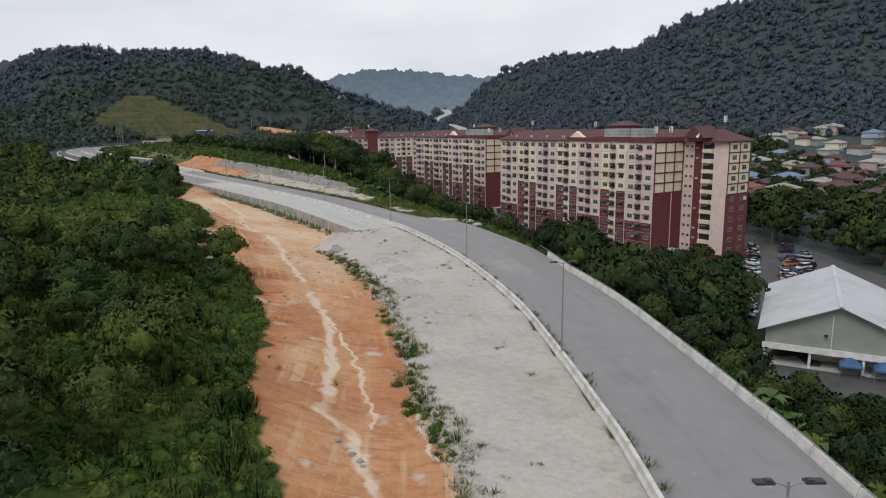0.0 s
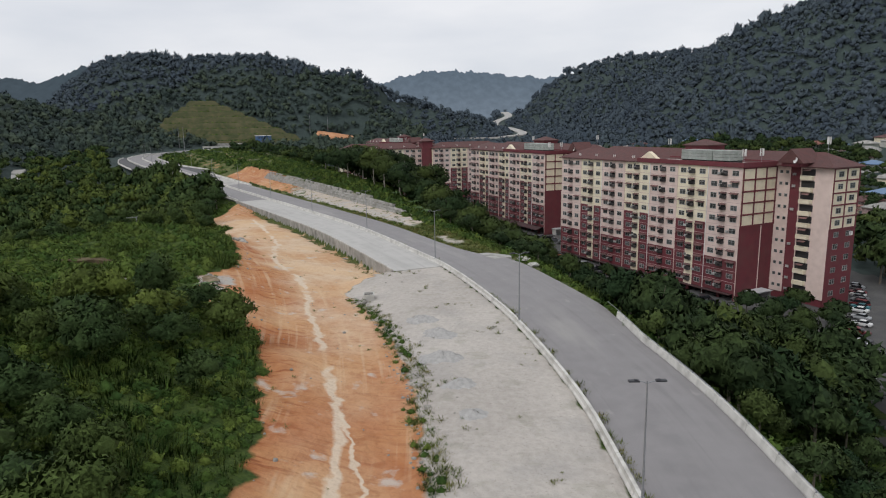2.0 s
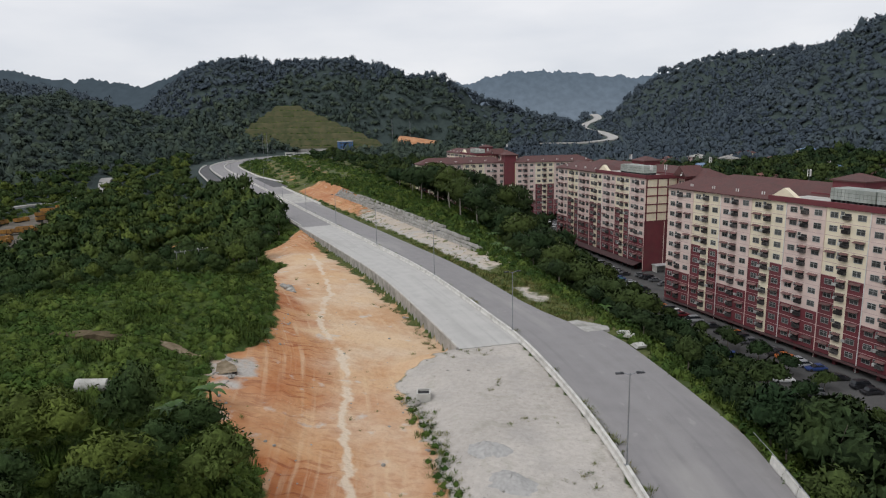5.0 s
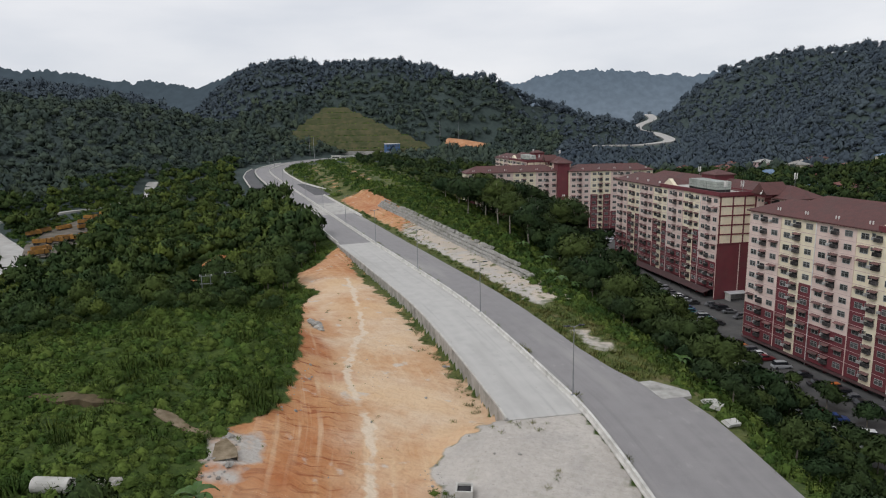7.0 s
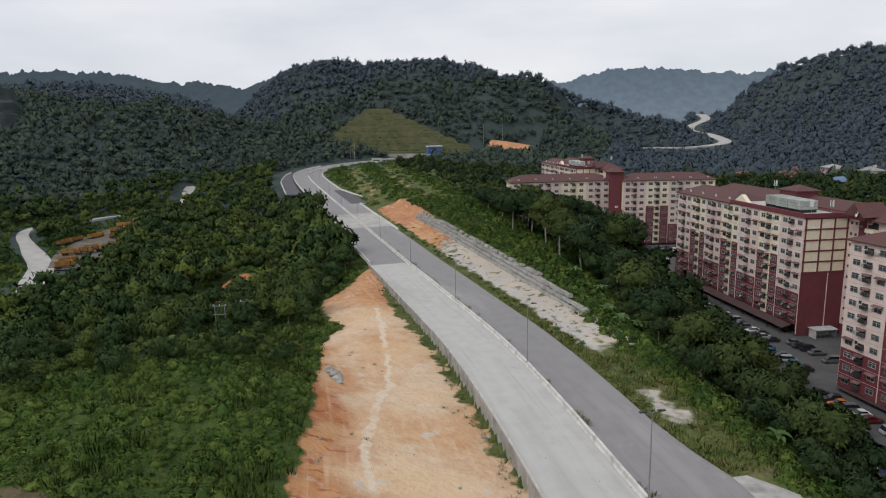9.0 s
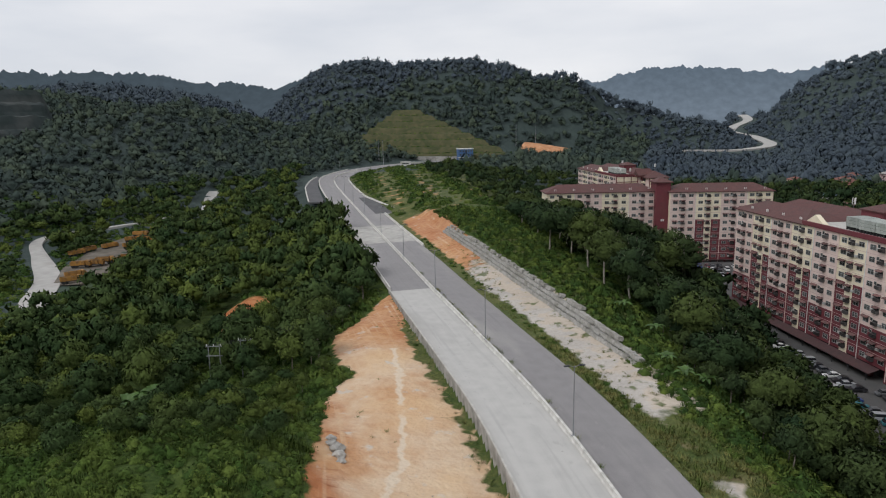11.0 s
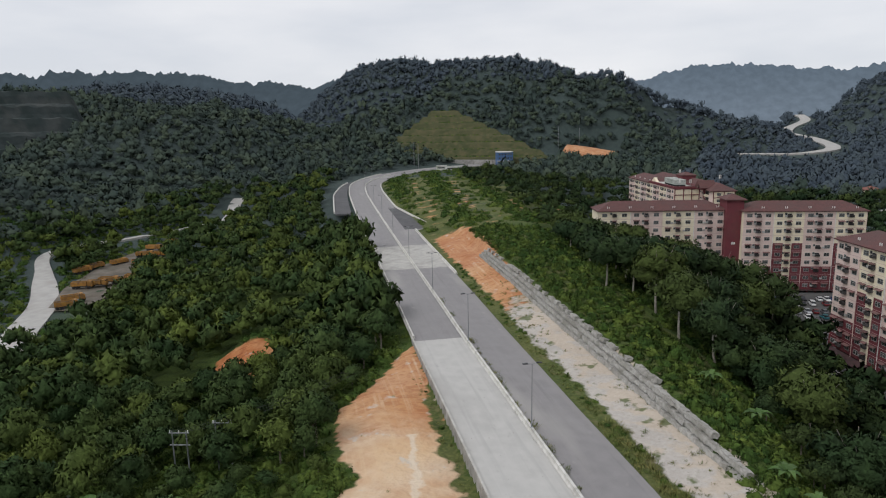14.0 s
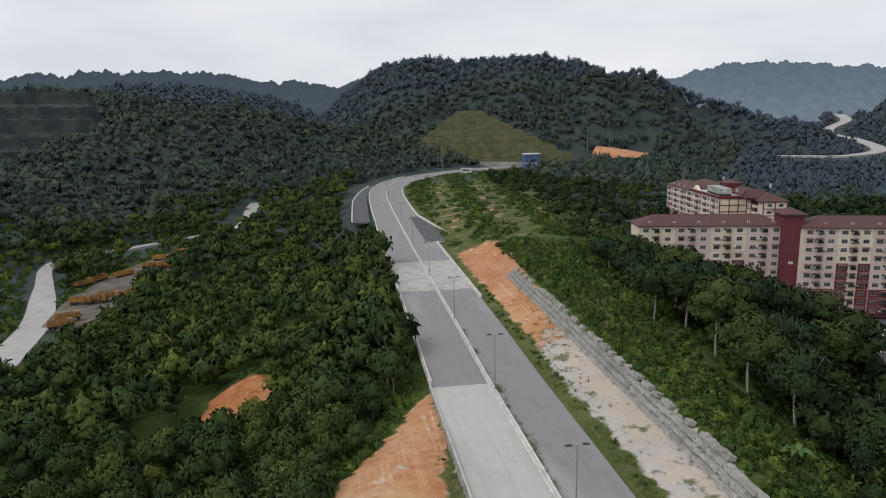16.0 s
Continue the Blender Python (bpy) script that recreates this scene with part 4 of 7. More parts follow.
WIN_FRAME = lattice("frame", [-0.95, -0.88, -0.03, 0.03, 0.88, 0.95], [-0.70, -0.60, 0.14, 0.19, 0.55, 0.62], lambda i, j: i % 2 == 0 or j % 2 == 0, 0.08, M_FRAME)
WIN_PANE = boxes("pane", [(-0.90, 0.90, 0.0, 0.02, -0.62, 0.57)], M_GLASS)
SMALL_FRAME = lattice("frame", [-0.42, -0.36, 0.36, 0.42], [-0.4, -0.34, 0.34, 0.4], lambda i, j: (i, j) != (1, 1), 0.07, M_FRAME)
SMALL_PANE = boxes("pane", [(-0.38, 0.38, 0, 0.02, -0.36, 0.36)], M_GLASS)
def cage_mesh():
    """A balcony's drying cage: openwork of bars before a dark panel painted as the unlit opening, with clothes hung
    inside.
    """
    xs = sorted([x + k * 0.025 for x in np.linspace(-0.80, 0.80, 6) for k in (-1, 1)])
    bars = lattice("drying_cage", xs, [-0.72, -0.68, -0.32, -0.28, 0.02, 0.06], lambda i, j: i % 2 == 0 or j % 2 == 0, 0.66, M_GRILLE)
    bm = bmesh.new()
    bm.from_mesh(bars)
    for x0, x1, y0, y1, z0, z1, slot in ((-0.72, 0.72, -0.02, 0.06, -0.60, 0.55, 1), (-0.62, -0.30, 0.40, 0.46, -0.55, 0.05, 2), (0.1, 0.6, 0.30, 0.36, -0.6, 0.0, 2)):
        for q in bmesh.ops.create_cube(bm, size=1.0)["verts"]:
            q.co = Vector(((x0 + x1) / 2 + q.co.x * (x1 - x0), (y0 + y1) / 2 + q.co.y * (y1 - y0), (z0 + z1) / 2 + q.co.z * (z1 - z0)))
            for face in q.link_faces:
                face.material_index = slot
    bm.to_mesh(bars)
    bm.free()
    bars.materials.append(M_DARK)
    bars.materials.append(M_LAUNDRY)
    return bars


CAGE = cage_mesh()


AIRCON = boxes("air_conditioner", [(-0.40, 0.40, 0.05, 0.38, -0.28, 0.28), (-0.22, 0.22, 0.38, 0.40, -0.22, 0.22), (-0.36, -0.30, 0.0, 0.34, -0.36, -0.28), (0.30, 0.36, 0.0, 0.34, -0.36, -0.28)], M_AIRCON)


def awning_mesh(width):
    v = [(-width, 0, 0.32), (width, 0, 0.32), (width, 0.85, 0), (-width, 0.85, 0), (-width, 0, 0.26), (width, 0, 0.26), (width, 0.85, -0.06), (-width, 0.85, -0.06)]
    f = [(0, 3, 2, 1), (4, 5, 6, 7), (0, 1, 5, 4), (1, 2, 6, 5), (2, 3, 7, 6), (3, 0, 4, 7)]
    return mesh_from("awning", v, f, M_AWNING)


AWNING, AWNING_WIDE = awning_mesh(0.95), awning_mesh(1.25)


def apartment_block(origin, toward, depth, eave, base, bays, label, wing=True, flat=0.5, first_pink=True, tower=True, low=0, seed=0, end_grid=True, canopy=False, tank=True):
    """A long block of flats: x runs along the front from origin, y points out of the front."""
    rng = np.random.default_rng(seed)
    L = math.hypot(toward[0] - origin[0], toward[1] - origin[1])
    ang = math.degrees(math.atan2(toward[1] - origin[1], toward[0] - origin[0]))
    block = tagged(new("apartment_block"), label, "apartment block", "apartment blocks of the estate")
    block.matrix_world = pose(origin[0], origin[1], eave, 0, 0, ang)
    H = eave - base
    floors = int((H - 3.0) / FLOOR + 0.5)
    foot = -floors * FLOOR - 0.3
    part("wall", boxes("wall", [(0, L, -depth, 0, foot, 0)], M_PINK), block)
    # Solid near-black box imitates the shade of the open ground floor.
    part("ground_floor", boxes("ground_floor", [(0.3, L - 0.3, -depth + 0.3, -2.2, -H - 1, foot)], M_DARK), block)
    pier = boxes("pier", [(-0.35, 0.35, -0.9, -0.1, -H - 1.5, foot)], M_MAROON)
    for x in np.arange(0.4, L, (L - 0.8) / 14):
        part("pier", pier, block, at=pose(float(x), 0, 0))
    step = L / bays
    narrow = boxes("string_course", [(0, L, 0, 0.10, -0.05, 0.05)], M_PINK_DARK)
    for b in range(bays):
        pink = (b % 2 == 0) == first_pink
        x0, x1 = b * step, (b + 1) * step
        cols = [x0 + step * 0.19, x0 + step * 0.5, x0 + step * 0.81]
        cut = (3 if pink else 6) if low == 0 else low
        z_cut = foot + cut * FLOOR
        upper = M_PINK if pink else M_CREAM
        part("facade_panel", boxes("facade_panel", [(x0 + 0.02, x1 - 0.02, 0, 0.09, z_cut, -0.02)], upper), block)
        if pink or low:
            part("facade_panel", boxes("facade_panel", [(x0 + 0.02, x1 - 0.02, 0, 0.09, foot, z_cut - 0.01)], M_MAROON), block)
        else:
            part("facade_panel", boxes("facade_panel", [(x0 + 0.02, x0 + step * 0.36, 0, 0.09, foot, z_cut - 0.01)], M_MAROON), block)
            part("facade_panel", boxes("facade_panel", [(x0 + step * 0.36 + 0.02, x0 + step * 0.64 - 0.02, 0, 0.12, foot - 0.6, z_cut - 0.01)], M_CREAM), block)
            part("facade_panel", boxes("facade_panel", [(x0 + step * 0.64, x1 - 0.02, 0, 0.09, foot, z_cut - 0.01)], M_MAROON), block)
        part("downpipe", boxes("downpipe", [(x0 - 0.07, x0 + 0.07, 0.13, 0.27, foot - 2.5, -0.3)], M_WHITE_PAINT if b % 2 else M_PINK), block)
        for k in range(floors):
            z = foot + k * FLOOR + 1.62
            top_floor = k == floors - 1
            for c in (0, 2):
                w = part("window", WIN_FRAME, block, at=pose(cols[c], 0.10, z))
                part("pane", WIN_PANE, w)
                if not top_floor and rng.random() < 0.36:
                    part("awning", AWNING_WIDE, block, at=pose(cols[c], 0.10, z + 0.66))
                if rng.random() < 0.22:
                    part("air_conditioner", AIRCON, block, at=pose(cols[c] + 1.45 * (1 if c == 0 else -1), 0.10, z - 0.25))
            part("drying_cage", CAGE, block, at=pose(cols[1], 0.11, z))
            if not top_floor and rng.random() < 0.86:
                part("awning", AWNING, block, at=pose(cols[1], 0.12, z + 0.68))
            if rng.random() < 0.6:
                part("air_conditioner", AIRCON, block, at=pose(cols[1] + 1.2, 0.12, z - 0.2))
            w = part("window", SMALL_FRAME, block, at=pose(cols[1] + 1.25, 0.10, z + 0.5))
            part("pane", SMALL_PANE, w)
    for k in range(1, floors):
        part("string_course", narrow, block, at=pose(0, 0.005, foot + k * FLOOR))
    # end wall with its grid of panels
    part("end_wall", boxes("end_wall", [(-0.12, 0, -depth, 0.09, foot, foot + (floors - 5) * FLOOR), (-0.12, 0, -depth, 0.09, foot - 3.0, foot)], M_MAROON), block)
    part("end_wall", boxes("end_wall", [(-0.08, 0, -depth, 0.05, foot + (floors - 5) * FLOOR, 0)], M_CREAM), block)
    part("rib", boxes("rib", [(-0.2, -0.08, y - 0.22, y + 0.22, foot + (floors - 5) * FLOOR, 0) for y in (-0.25, -depth * 0.36, -depth * 0.68, -depth + 0.25)], M_MAROON), block)
    for k in range(6):
        z = foot + (floors - 5 + k) * FLOOR
        part("rib", boxes("rib", [(-0.24, -0.08, -depth, 0.1, z - 0.2, z + 0.2)], M_MAROON), block)
    part("far_end_wall", boxes("far_end_wall", [(L, L + 0.12, -depth, 0.0, foot, 0)], M_CREAM), block)
    # roofs
    xf = L * flat
    part("roof", hip_roof("roof", xf, L, -depth, 0, 0.05, 3.1, 0.75, M_ROOF), block)
    if flat > 0:
        part("roof_deck", boxes("roof_deck", [(0, xf, -depth, 0, 0, 0.25)], M_CONCRETE), block)
        part("parapet", boxes("parapet", [(-0.5, xf, 0, 0.6, -0.15, 1.05), (-0.5, 0, -depth, 0, -0.15, 1.05), (-0.5, xf, -depth - 0.3, -depth, -0.15, 1.05)], M_MAROON), block)
        part("gable_wall", gable("gable_wall", xf - 7, xf + 1.5, -2.6, -1.2, 0.25, 2.6, M_CREAM), block)
        if tank:
            for j, (x, y) in enumerate(((6.5, -5.5), (12.0, -5.5), (17.5, -6.0))):
                t = part("water_tank", boxes("water_tank", [(x + 0.08, x + 5.12, y - 2.52, y + 2.52, 1.1, 3.55)], M_GRILLE), block)
                panels = []
                for zz in (1.12, 1.95, 2.78):
                    for q in range(6):
                        px, py = x + 0.03 + q * 0.867, y - 2.57 + q * 0.867
                        panels += [(px, px + 0.80, y + 2.50, y + 2.62, zz, zz + 0.76), (px, px + 0.80, y - 2.62, y - 2.50, zz, zz + 0.76), (x - 0.03, x + 0.1, py, py + 0.80, zz, zz + 0.76), (x + 5.1, x + 5.23, py, py + 0.80, zz, zz + 0.76)]
                panels += [(x + 0.03 + q * 0.867, x + 0.83 + q * 0.867, y - 2.57 + r * 0.867, y - 1.77 + r * 0.867, 3.5, 3.62) for q in range(6) for r in range(6)]
                part("tank_cladding", boxes("tank_cladding", panels, M_TANK), t, "pale grey pressed tank panels")
                part("stand", boxes("stand", [(xx - 0.15, xx + 0.15, y - 2.5, y + 2.5, 0.25, 1.1) for xx in np.linspace(x + 0.3, x + 4.9, 5)], M_DARK), t)
    vent = boxes("roof_vent", [(-0.45, -0.25, -0.1, 0.1, 0, 1.0), (0.25, 0.45, -0.1, 0.1, 0, 1.0)], M_WHITE_PAINT)
    for x in np.arange(xf + 3, L - 2, 8.2):
        part("roof_vent", vent, block, at=pose(float(x), -1.0, 0.5))
    if tower:
        tx = L * 0.36
        t = part("roof_tower", boxes("roof_tower", [(tx - 4, tx + 4, -depth - 6.5, -depth + 0.5, 0.2, 4.6)], M_MAROON), block)
        part("tower_roof", hip_roof("tower_roof", tx - 4, tx + 4, -depth - 6.5, -depth + 0.5, 4.6, 1.5, 0.5, M_ROOF), t)
    # aerials on the roof
    mast_tube = tube([(0, 0, 0), (0, 0, 2), (0, 0, 3.8)], [0.05, 0.05, 0.04], 6)
    for k, (x, y, z, turn) in enumerate(((2.6, -3.4, 0.25, 20), (1.2, -8.2, 0.25, 60), (-9.5, -depth - 5.2, 3.0, 110), (xf + 6, -depth - 6, 2.0, 40))):
        if not wing:
            break
        mast_ = part("aerial_mast", mesh_from("aerial_mast", *mast_tube, M_METAL, True), block, "slim steel mast with pale panel aerials", at=pose(x, y, z, 0, 0, turn))
        for a in (0, 130, 230):
            ca, sa = 0.4 * math.cos(math.radians(a)), 0.4 * math.sin(math.radians(a))
            part("panel_aerial", boxes("panel_aerial", [(-0.08, 0.08, -0.16, 0.16, 2.2, 4.0), (-0.42, -0.08, -0.03, 0.03, 2.9, 3.0)], M_WHITE_PAINT), mast_, at=pose(ca, sa, 0, 0, 0, a))
    if wing:
        # the back range, which stands forward of the end wall
        d2, fwd = 10.5, 14.6
        y0, y1 = -depth - d2, -depth
        part("wing_wall", boxes("wing_wall", [(-fwd, L, y0, y1, foot, 0)], M_PINK), block)
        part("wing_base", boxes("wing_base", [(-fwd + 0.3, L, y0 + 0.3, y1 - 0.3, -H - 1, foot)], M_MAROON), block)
        part("roof", hip_roof("roof", -fwd, L, y0, y1 + 0.5, 0.05, 3.2, 0.8, M_ROOF), block)
        part("end_wall", boxes("end_wall", [(-fwd - 0.14, -fwd, y0, y1, foot - 3, foot + (floors - 5) * FLOOR)], M_MAROON), block)
        part("end_wall", boxes("end_wall", [(-fwd - 0.10, -fwd, y0, y1, foot + (floors - 5) * FLOOR, 0)], M_CREAM), block)
        part("rib", boxes("rib", [(-fwd - 0.22, -fwd - 0.1, y - 0.2, y + 0.2, foot + (floors - 5) * FLOOR, 0) for y in (y0 + 0.25, (y0 + y1) / 2, y1 - 0.25)], M_MAROON), block)
        for k in range(6):
            z = foot + (floors - 5 + k) * FLOOR
            part("rib", boxes("rib", [(-fwd - 0.24, -fwd - 0.1, y0, y1, z - 0.18, z + 0.18)], M_MAROON), block)
        for k in range(floors):
            z = foot + k * FLOOR + 1.6
            for y in (y0 + d2 * 0.27, y0 + d2 * 0.73):
                w = part("window", WIN_FRAME, block, at=pose(-fwd - 0.15, y, z, 0, 0, 90))
                part("pane", WIN_PANE, w)
        # stair and balconies on the flank that stands forward
        part("stair_strip", boxes("stair_strip", [(-6.4, -3.9, y1, y1 + 0.14, foot, -0.2)], M_MAROON), block)
        bal = boxes("balcony", [(-9.9, -7.0, y1, y1 + 1.1, 0, 1.0)], M_CREAM)
        # Thin dark panel on the wall painted as the shade above each balcony.
        shade_panel = boxes("opening", [(-10.2, -6.8, y1 + 0.01, y1 + 0.08, 1.0, 2.6)], M_DARK)
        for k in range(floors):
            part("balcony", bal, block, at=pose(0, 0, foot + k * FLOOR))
            part("opening", shade_panel, block, at=pose(0, 0.0, foot + k * FLOOR))
            for x in (-1.3, -2.9):
                w = part("window", SMALL_FRAME, block, at=pose(x, y1 + 0.01, foot + k * FLOOR + 1.6))
                part("pane", SMALL_PANE, w)
            if rng.random() < 0.7:
                part("air_conditioner", AIRCON, block, at=pose(-5.0, y1 + 0.15, foot + k * FLOOR + 1.2))
            if rng.random() < 0.5:
                part("awning", AWNING, block, at=pose(-8.9, y1 + 1.1, foot + k * FLOOR + 2.3))
        part("stair_roof", gable("stair_roof", -9.5, -2.5, y1 - 4, y1 + 4.0, 0.9, 3.4, M_ROOF), block)
        part("stair_wall", boxes("stair_wall", [(-8.6, -3.4, y1 - 3, y1 + 3.4, 0, 1.0)], M_MAROON), block)
        dish = [(math.cos(a) * r, math.sin(a) * r, 0.25 * r * r) for r in (0.05, 0.4, 0.75) for a in np.linspace(0, 2 * math.pi, 10, endpoint=False)]
        dish_f = [(10 * i + j, 10 * i + (j + 1) % 10, 10 * i + 10 + (j + 1) % 10, 10 * i + 10 + j) for i in range(2) for j in range(10)]
        part("satellite_dish", mesh_from("satellite_dish", dish, dish_f, M_WHITE_PAINT, True), block, "round pale satellite dish", at=pose(-7.6, y1 + 4.1, 1.6, -75, 0, -20))
        part("drainpipe", boxes("drainpipe", [(-0.30, -0.14, -depth * 0.62, -depth * 0.62 + 0.16, foot - 2.5, foot + (floors - 5) * FLOOR - 0.3)], M_PINK), block)
        # number on the end wall, kept as bars
        part("number_mark", boxes("number_mark", [(-fwd - 0.2, -fwd - 0.14, y0 + 0.9, y0 + 1.5, foot + 5.3 * FLOOR, foot + 5.65 * FLOOR), (-fwd - 0.2, -fwd - 0.14, y0 + 1.7, y0 + 2.3, foot + 5.3 * FLOOR, foot + 5.65 * FLOOR)], M_WHITE_PAINT), block)
    if canopy:
        v = [(2, 0.1, foot - 0.2), (L, 0.1, foot - 0.2), (L, 2.8, foot - 1.1), (2, 2.8, foot - 1.1), (2, 0.1, foot - 0.35), (L, 0.1, foot - 0.35), (L, 2.8, foot - 1.25), (2, 2.8, foot - 1.25)]
        c = part("canopy", mesh_from("canopy", v, [(0, 3, 2, 1), (4, 5, 6, 7), (0, 1, 5, 4), (1, 2, 6, 5), (2, 3, 7, 6), (3, 0, 4, 7)], M_CANOPY), block)
        for x in np.arange(3, L, 6):
            part("canopy_post", boxes("canopy_post", [(x - 0.08, x + 0.08, 2.5, 2.66, -H - 1, foot - 1.2)], M_DARK_METAL), c)
    else:
        part("canopy", boxes("canopy", [(1, L - 1, 0.1, 1.3, foot - 0.25, foot - 0.1)], M_CANOPY), block)
    return block


apartment_block((61, 187), (22.5, 247), 12.9, 17.3, -18.2, 7, "pink, cream and maroon apartment block with brown hip roof", seed=1)
apartment_block((19, 282), (-13.3, 343), 12.5, 16.9, -16.2, 7, "cream and maroon apartment block with long lean-to canopy", seed=2, canopy=True)
apartment_block((-72, 474), (-105, 535), 12.5, 16.2, -15.5, 7, "distant pink apartment block behind its neighbours", seed=3)
apartment_block((-44.6, 406.5), (-88, 386.5), 12.0, 15.5, -15.5, 4, "cream and pink apartment block half hidden by trees", wing=False, flat=0, tower=False, seed=4, end_grid=False)
apartment_block((1.5, 419), (-38.5, 404), 12.0, 15.5, -15.5, 4, "pink and maroon apartment block facing the car park", wing=False, flat=0, tower=False, seed=5, first_pink=False)
stair = tagged(new("stair_tower"), "tall maroon stair tower with a small hipped roof", "stair tower")
stair.matrix_world = pose(-41.6, 405.0, 0, 0, 0, 22)
part("shaft", boxes("shaft", [(-3.1, 3.1, 0, 8, -16.5, 19.6)], M_MAROON), stair)
part("tower_roof", hip_roof("tower_roof", -3.1, 3.1, 0, 8, 19.6, 1.9, 0.9, M_ROOF), stair)
part("number_mark", boxes("number_mark", [(-0.7, -0.1, -0.06, 0, 2.6, 3.5), (0.1, 0.7, -0.06, 0, 2.6, 3.5)], M_WHITE_PAINT), stair)


# ---- plan of the surroundings ----
def scatter(x0, x1, y0, y1, step, seed, jitter=0.46):
    rng = np.random.default_rng(seed)
    x, y = [a.ravel() for a in np.meshgrid(np.arange(x0, x1, step), np.arange(y0, y1, step))]
    return x + rng.uniform(-jitter, jitter, len(x)) * step, y + rng.uniform(-jitter, jitter, len(y)) * step


QUARRY_ROAD = spline(np.array([(-215, 238), (-236, 256), (-262, 279), (-303, 305), (-326, 320), (-331, 336), (-328, 355), (-325, 379), (-321, 408), (-324, 430), (-338, 450), (-350, 466), (-357, 478)], float), 3.0)


def near_line(x, y, line, width):
    d = np.full(len(x), 1e9)
    for p in line:
        d = np.minimum(d, np.hypot(x - p[0], y - p[1]))
    return d < width


def in_yard(x, y):
    """The plant yard beside the quarry road."""
    t = np.array([math.cos(math.radians(118)), math.sin(math.radians(118))])
    dx, dy = x + 281, y - 327
    a, b = dx * t[0] + dy * t[1], -dx * t[1] + dy * t[0]
    return (np.abs(a) < 46) & (np.abs(b) < 13)




def draped(name, line, half, lift, mat, label, category="road", z=None):
    """A track laid on the ground along a line."""
    t = np.gradient(line[:, :2], axis=0)
    t /= np.linalg.norm(t, axis=1)[:, None]
    r = np.column_stack([t[:, 1], -t[:, 0]])
    h = np.asarray(half(np.linspace(0, 1, len(line))) if callable(half) else np.full(len(line), half))
    cols = [line[:, :2] + r * (h * k)[:, None] for k in (-1, -0.5, 0, 0.5, 1)]
    zs = [line[:, 2] if z is None and line.shape[1] > 2 else ground_z(c[:, 0], c[:, 1]) for c in cols]
    zc = np.max(zs, axis=0)
    zc = np.convolve(np.pad(zc, 2, mode="edge"), np.ones(5) / 5, "valid") + lift
    v = np.stack([np.column_stack([c, zc]) for c in cols] + [np.column_stack([cols[-1], zc - 3.0]), np.column_stack([cols[0], zc - 3.0])], axis=1).reshape(-1, 3)
    n, f = 7, []
    for i in range(len(line) - 1):
        f += [(i * n + j, i * n + (j + 1) % n, (i + 1) * n + (j + 1) % n, (i + 1) * n + j) for j in range(n)]
    return tagged(new(name, mesh_from(name, v, [q[::-1] for q in f], mat)), label, category, kind="structure")


draped("road", QUARRY_ROAD, lambda t: np.interp(t, [0, 0.1, 0.3, 0.38, 0.5, 0.75, 0.85, 1], [4.5, 5, 4.4, 3.2, 2.2, 2.2, 3.4, 4.0]), 0.5, M_PALE_ROAD, "pale dusty quarry track winding through woods")
draped("road", FAR_ROAD, 8.0, 1.0, M_PALE_ROAD, "distant pale highway climbing through the valley")
viaduct = tagged(new("viaduct_pier"), "grey concrete pier under the distant highway", "pier", "piers of the viaduct", kind="structure")
part("shaft", boxes("shaft", [(-1, 1, -3, 3, -22, 0)], M_CONCRETE), viaduct)
viaduct.matrix_world = pose(-100, 984, 6)
for x, y in ((-75, 979), (-50, 976), (-25, 980)):
    copy_thing(viaduct, pose(x, y, 6))
yard_line = spline(np.array([(-246, 275), (-262, 300), (-281, 330), (-292, 352), (-296, 372)], float), 3.0)
draped("pavement", yard_line, lambda t: np.interp(t, [0, 0.3, 0.7, 1], [5, 13, 12, 6]), 0.35, M_YARD, "dusty gravel yard of parked dump trucks", "yard")

# terraced hillside
bx, by = [a.ravel() for a in np.meshgrid(np.arange(-446, -206, 2.0), np.arange(738, 872, 1.6))]
bt = terrace(bx, by)
bz = bench_z(bx, by) + 0.4 * wander(bx, by, 14, 2.0) - 16 * (1 - smooth(0.3, 0.9, bt))
bench_faces = grid_faces(len(np.arange(-446, -206, 2.0)), len(np.arange(738, 872, 1.6)))
bench_faces = bench_faces[(bt[bench_faces] > 0.12).all(axis=1)]
kept, place = np.unique(bench_faces, return_inverse=True)
tagged(new("terraces", mesh_from("terraces", np.column_stack([bx, by, bz])[kept], place.reshape(-1, 4), M_TURF)), "cut hillside with grassed, stepped terraces", "hillside", kind="structure")
foot = tagged(new("retaining_wall"), "grey concrete wall at the foot of the terraces", "wall", kind="structure")
wall_piece = boxes("wall_panel", [(-4.9, 4.9, -0.4, 0.4, -3, 4.2), (-0.4, 0.4, -0.7, -0.4, -3, 4.4)], M_RETAIN)
for i in range(16):
    x = -424 + 9.9 * i
    part("wall_panel", wall_piece, foot, at=pose(x, 745 + (x + 432) * 0.2, 7.6, 0, 0, 11.3))
cut_x, cut_y = [a.ravel() for a in np.meshgrid(np.linspace(-240, -182, 30), np.linspace(-1, 1, 12))]
px = cut_x
py = 866 + 0.5 * (px + 222) + 22 * cut_y * np.clip(1 - np.abs((px + 222) / 46) ** 2, 0.05, 1)
pz = np.maximum(ground_z(px, py) + 1.0, 11 + 13 * smooth(-1, 1, cut_y) * (1 - smooth(-250, -180, px) * 0.7))
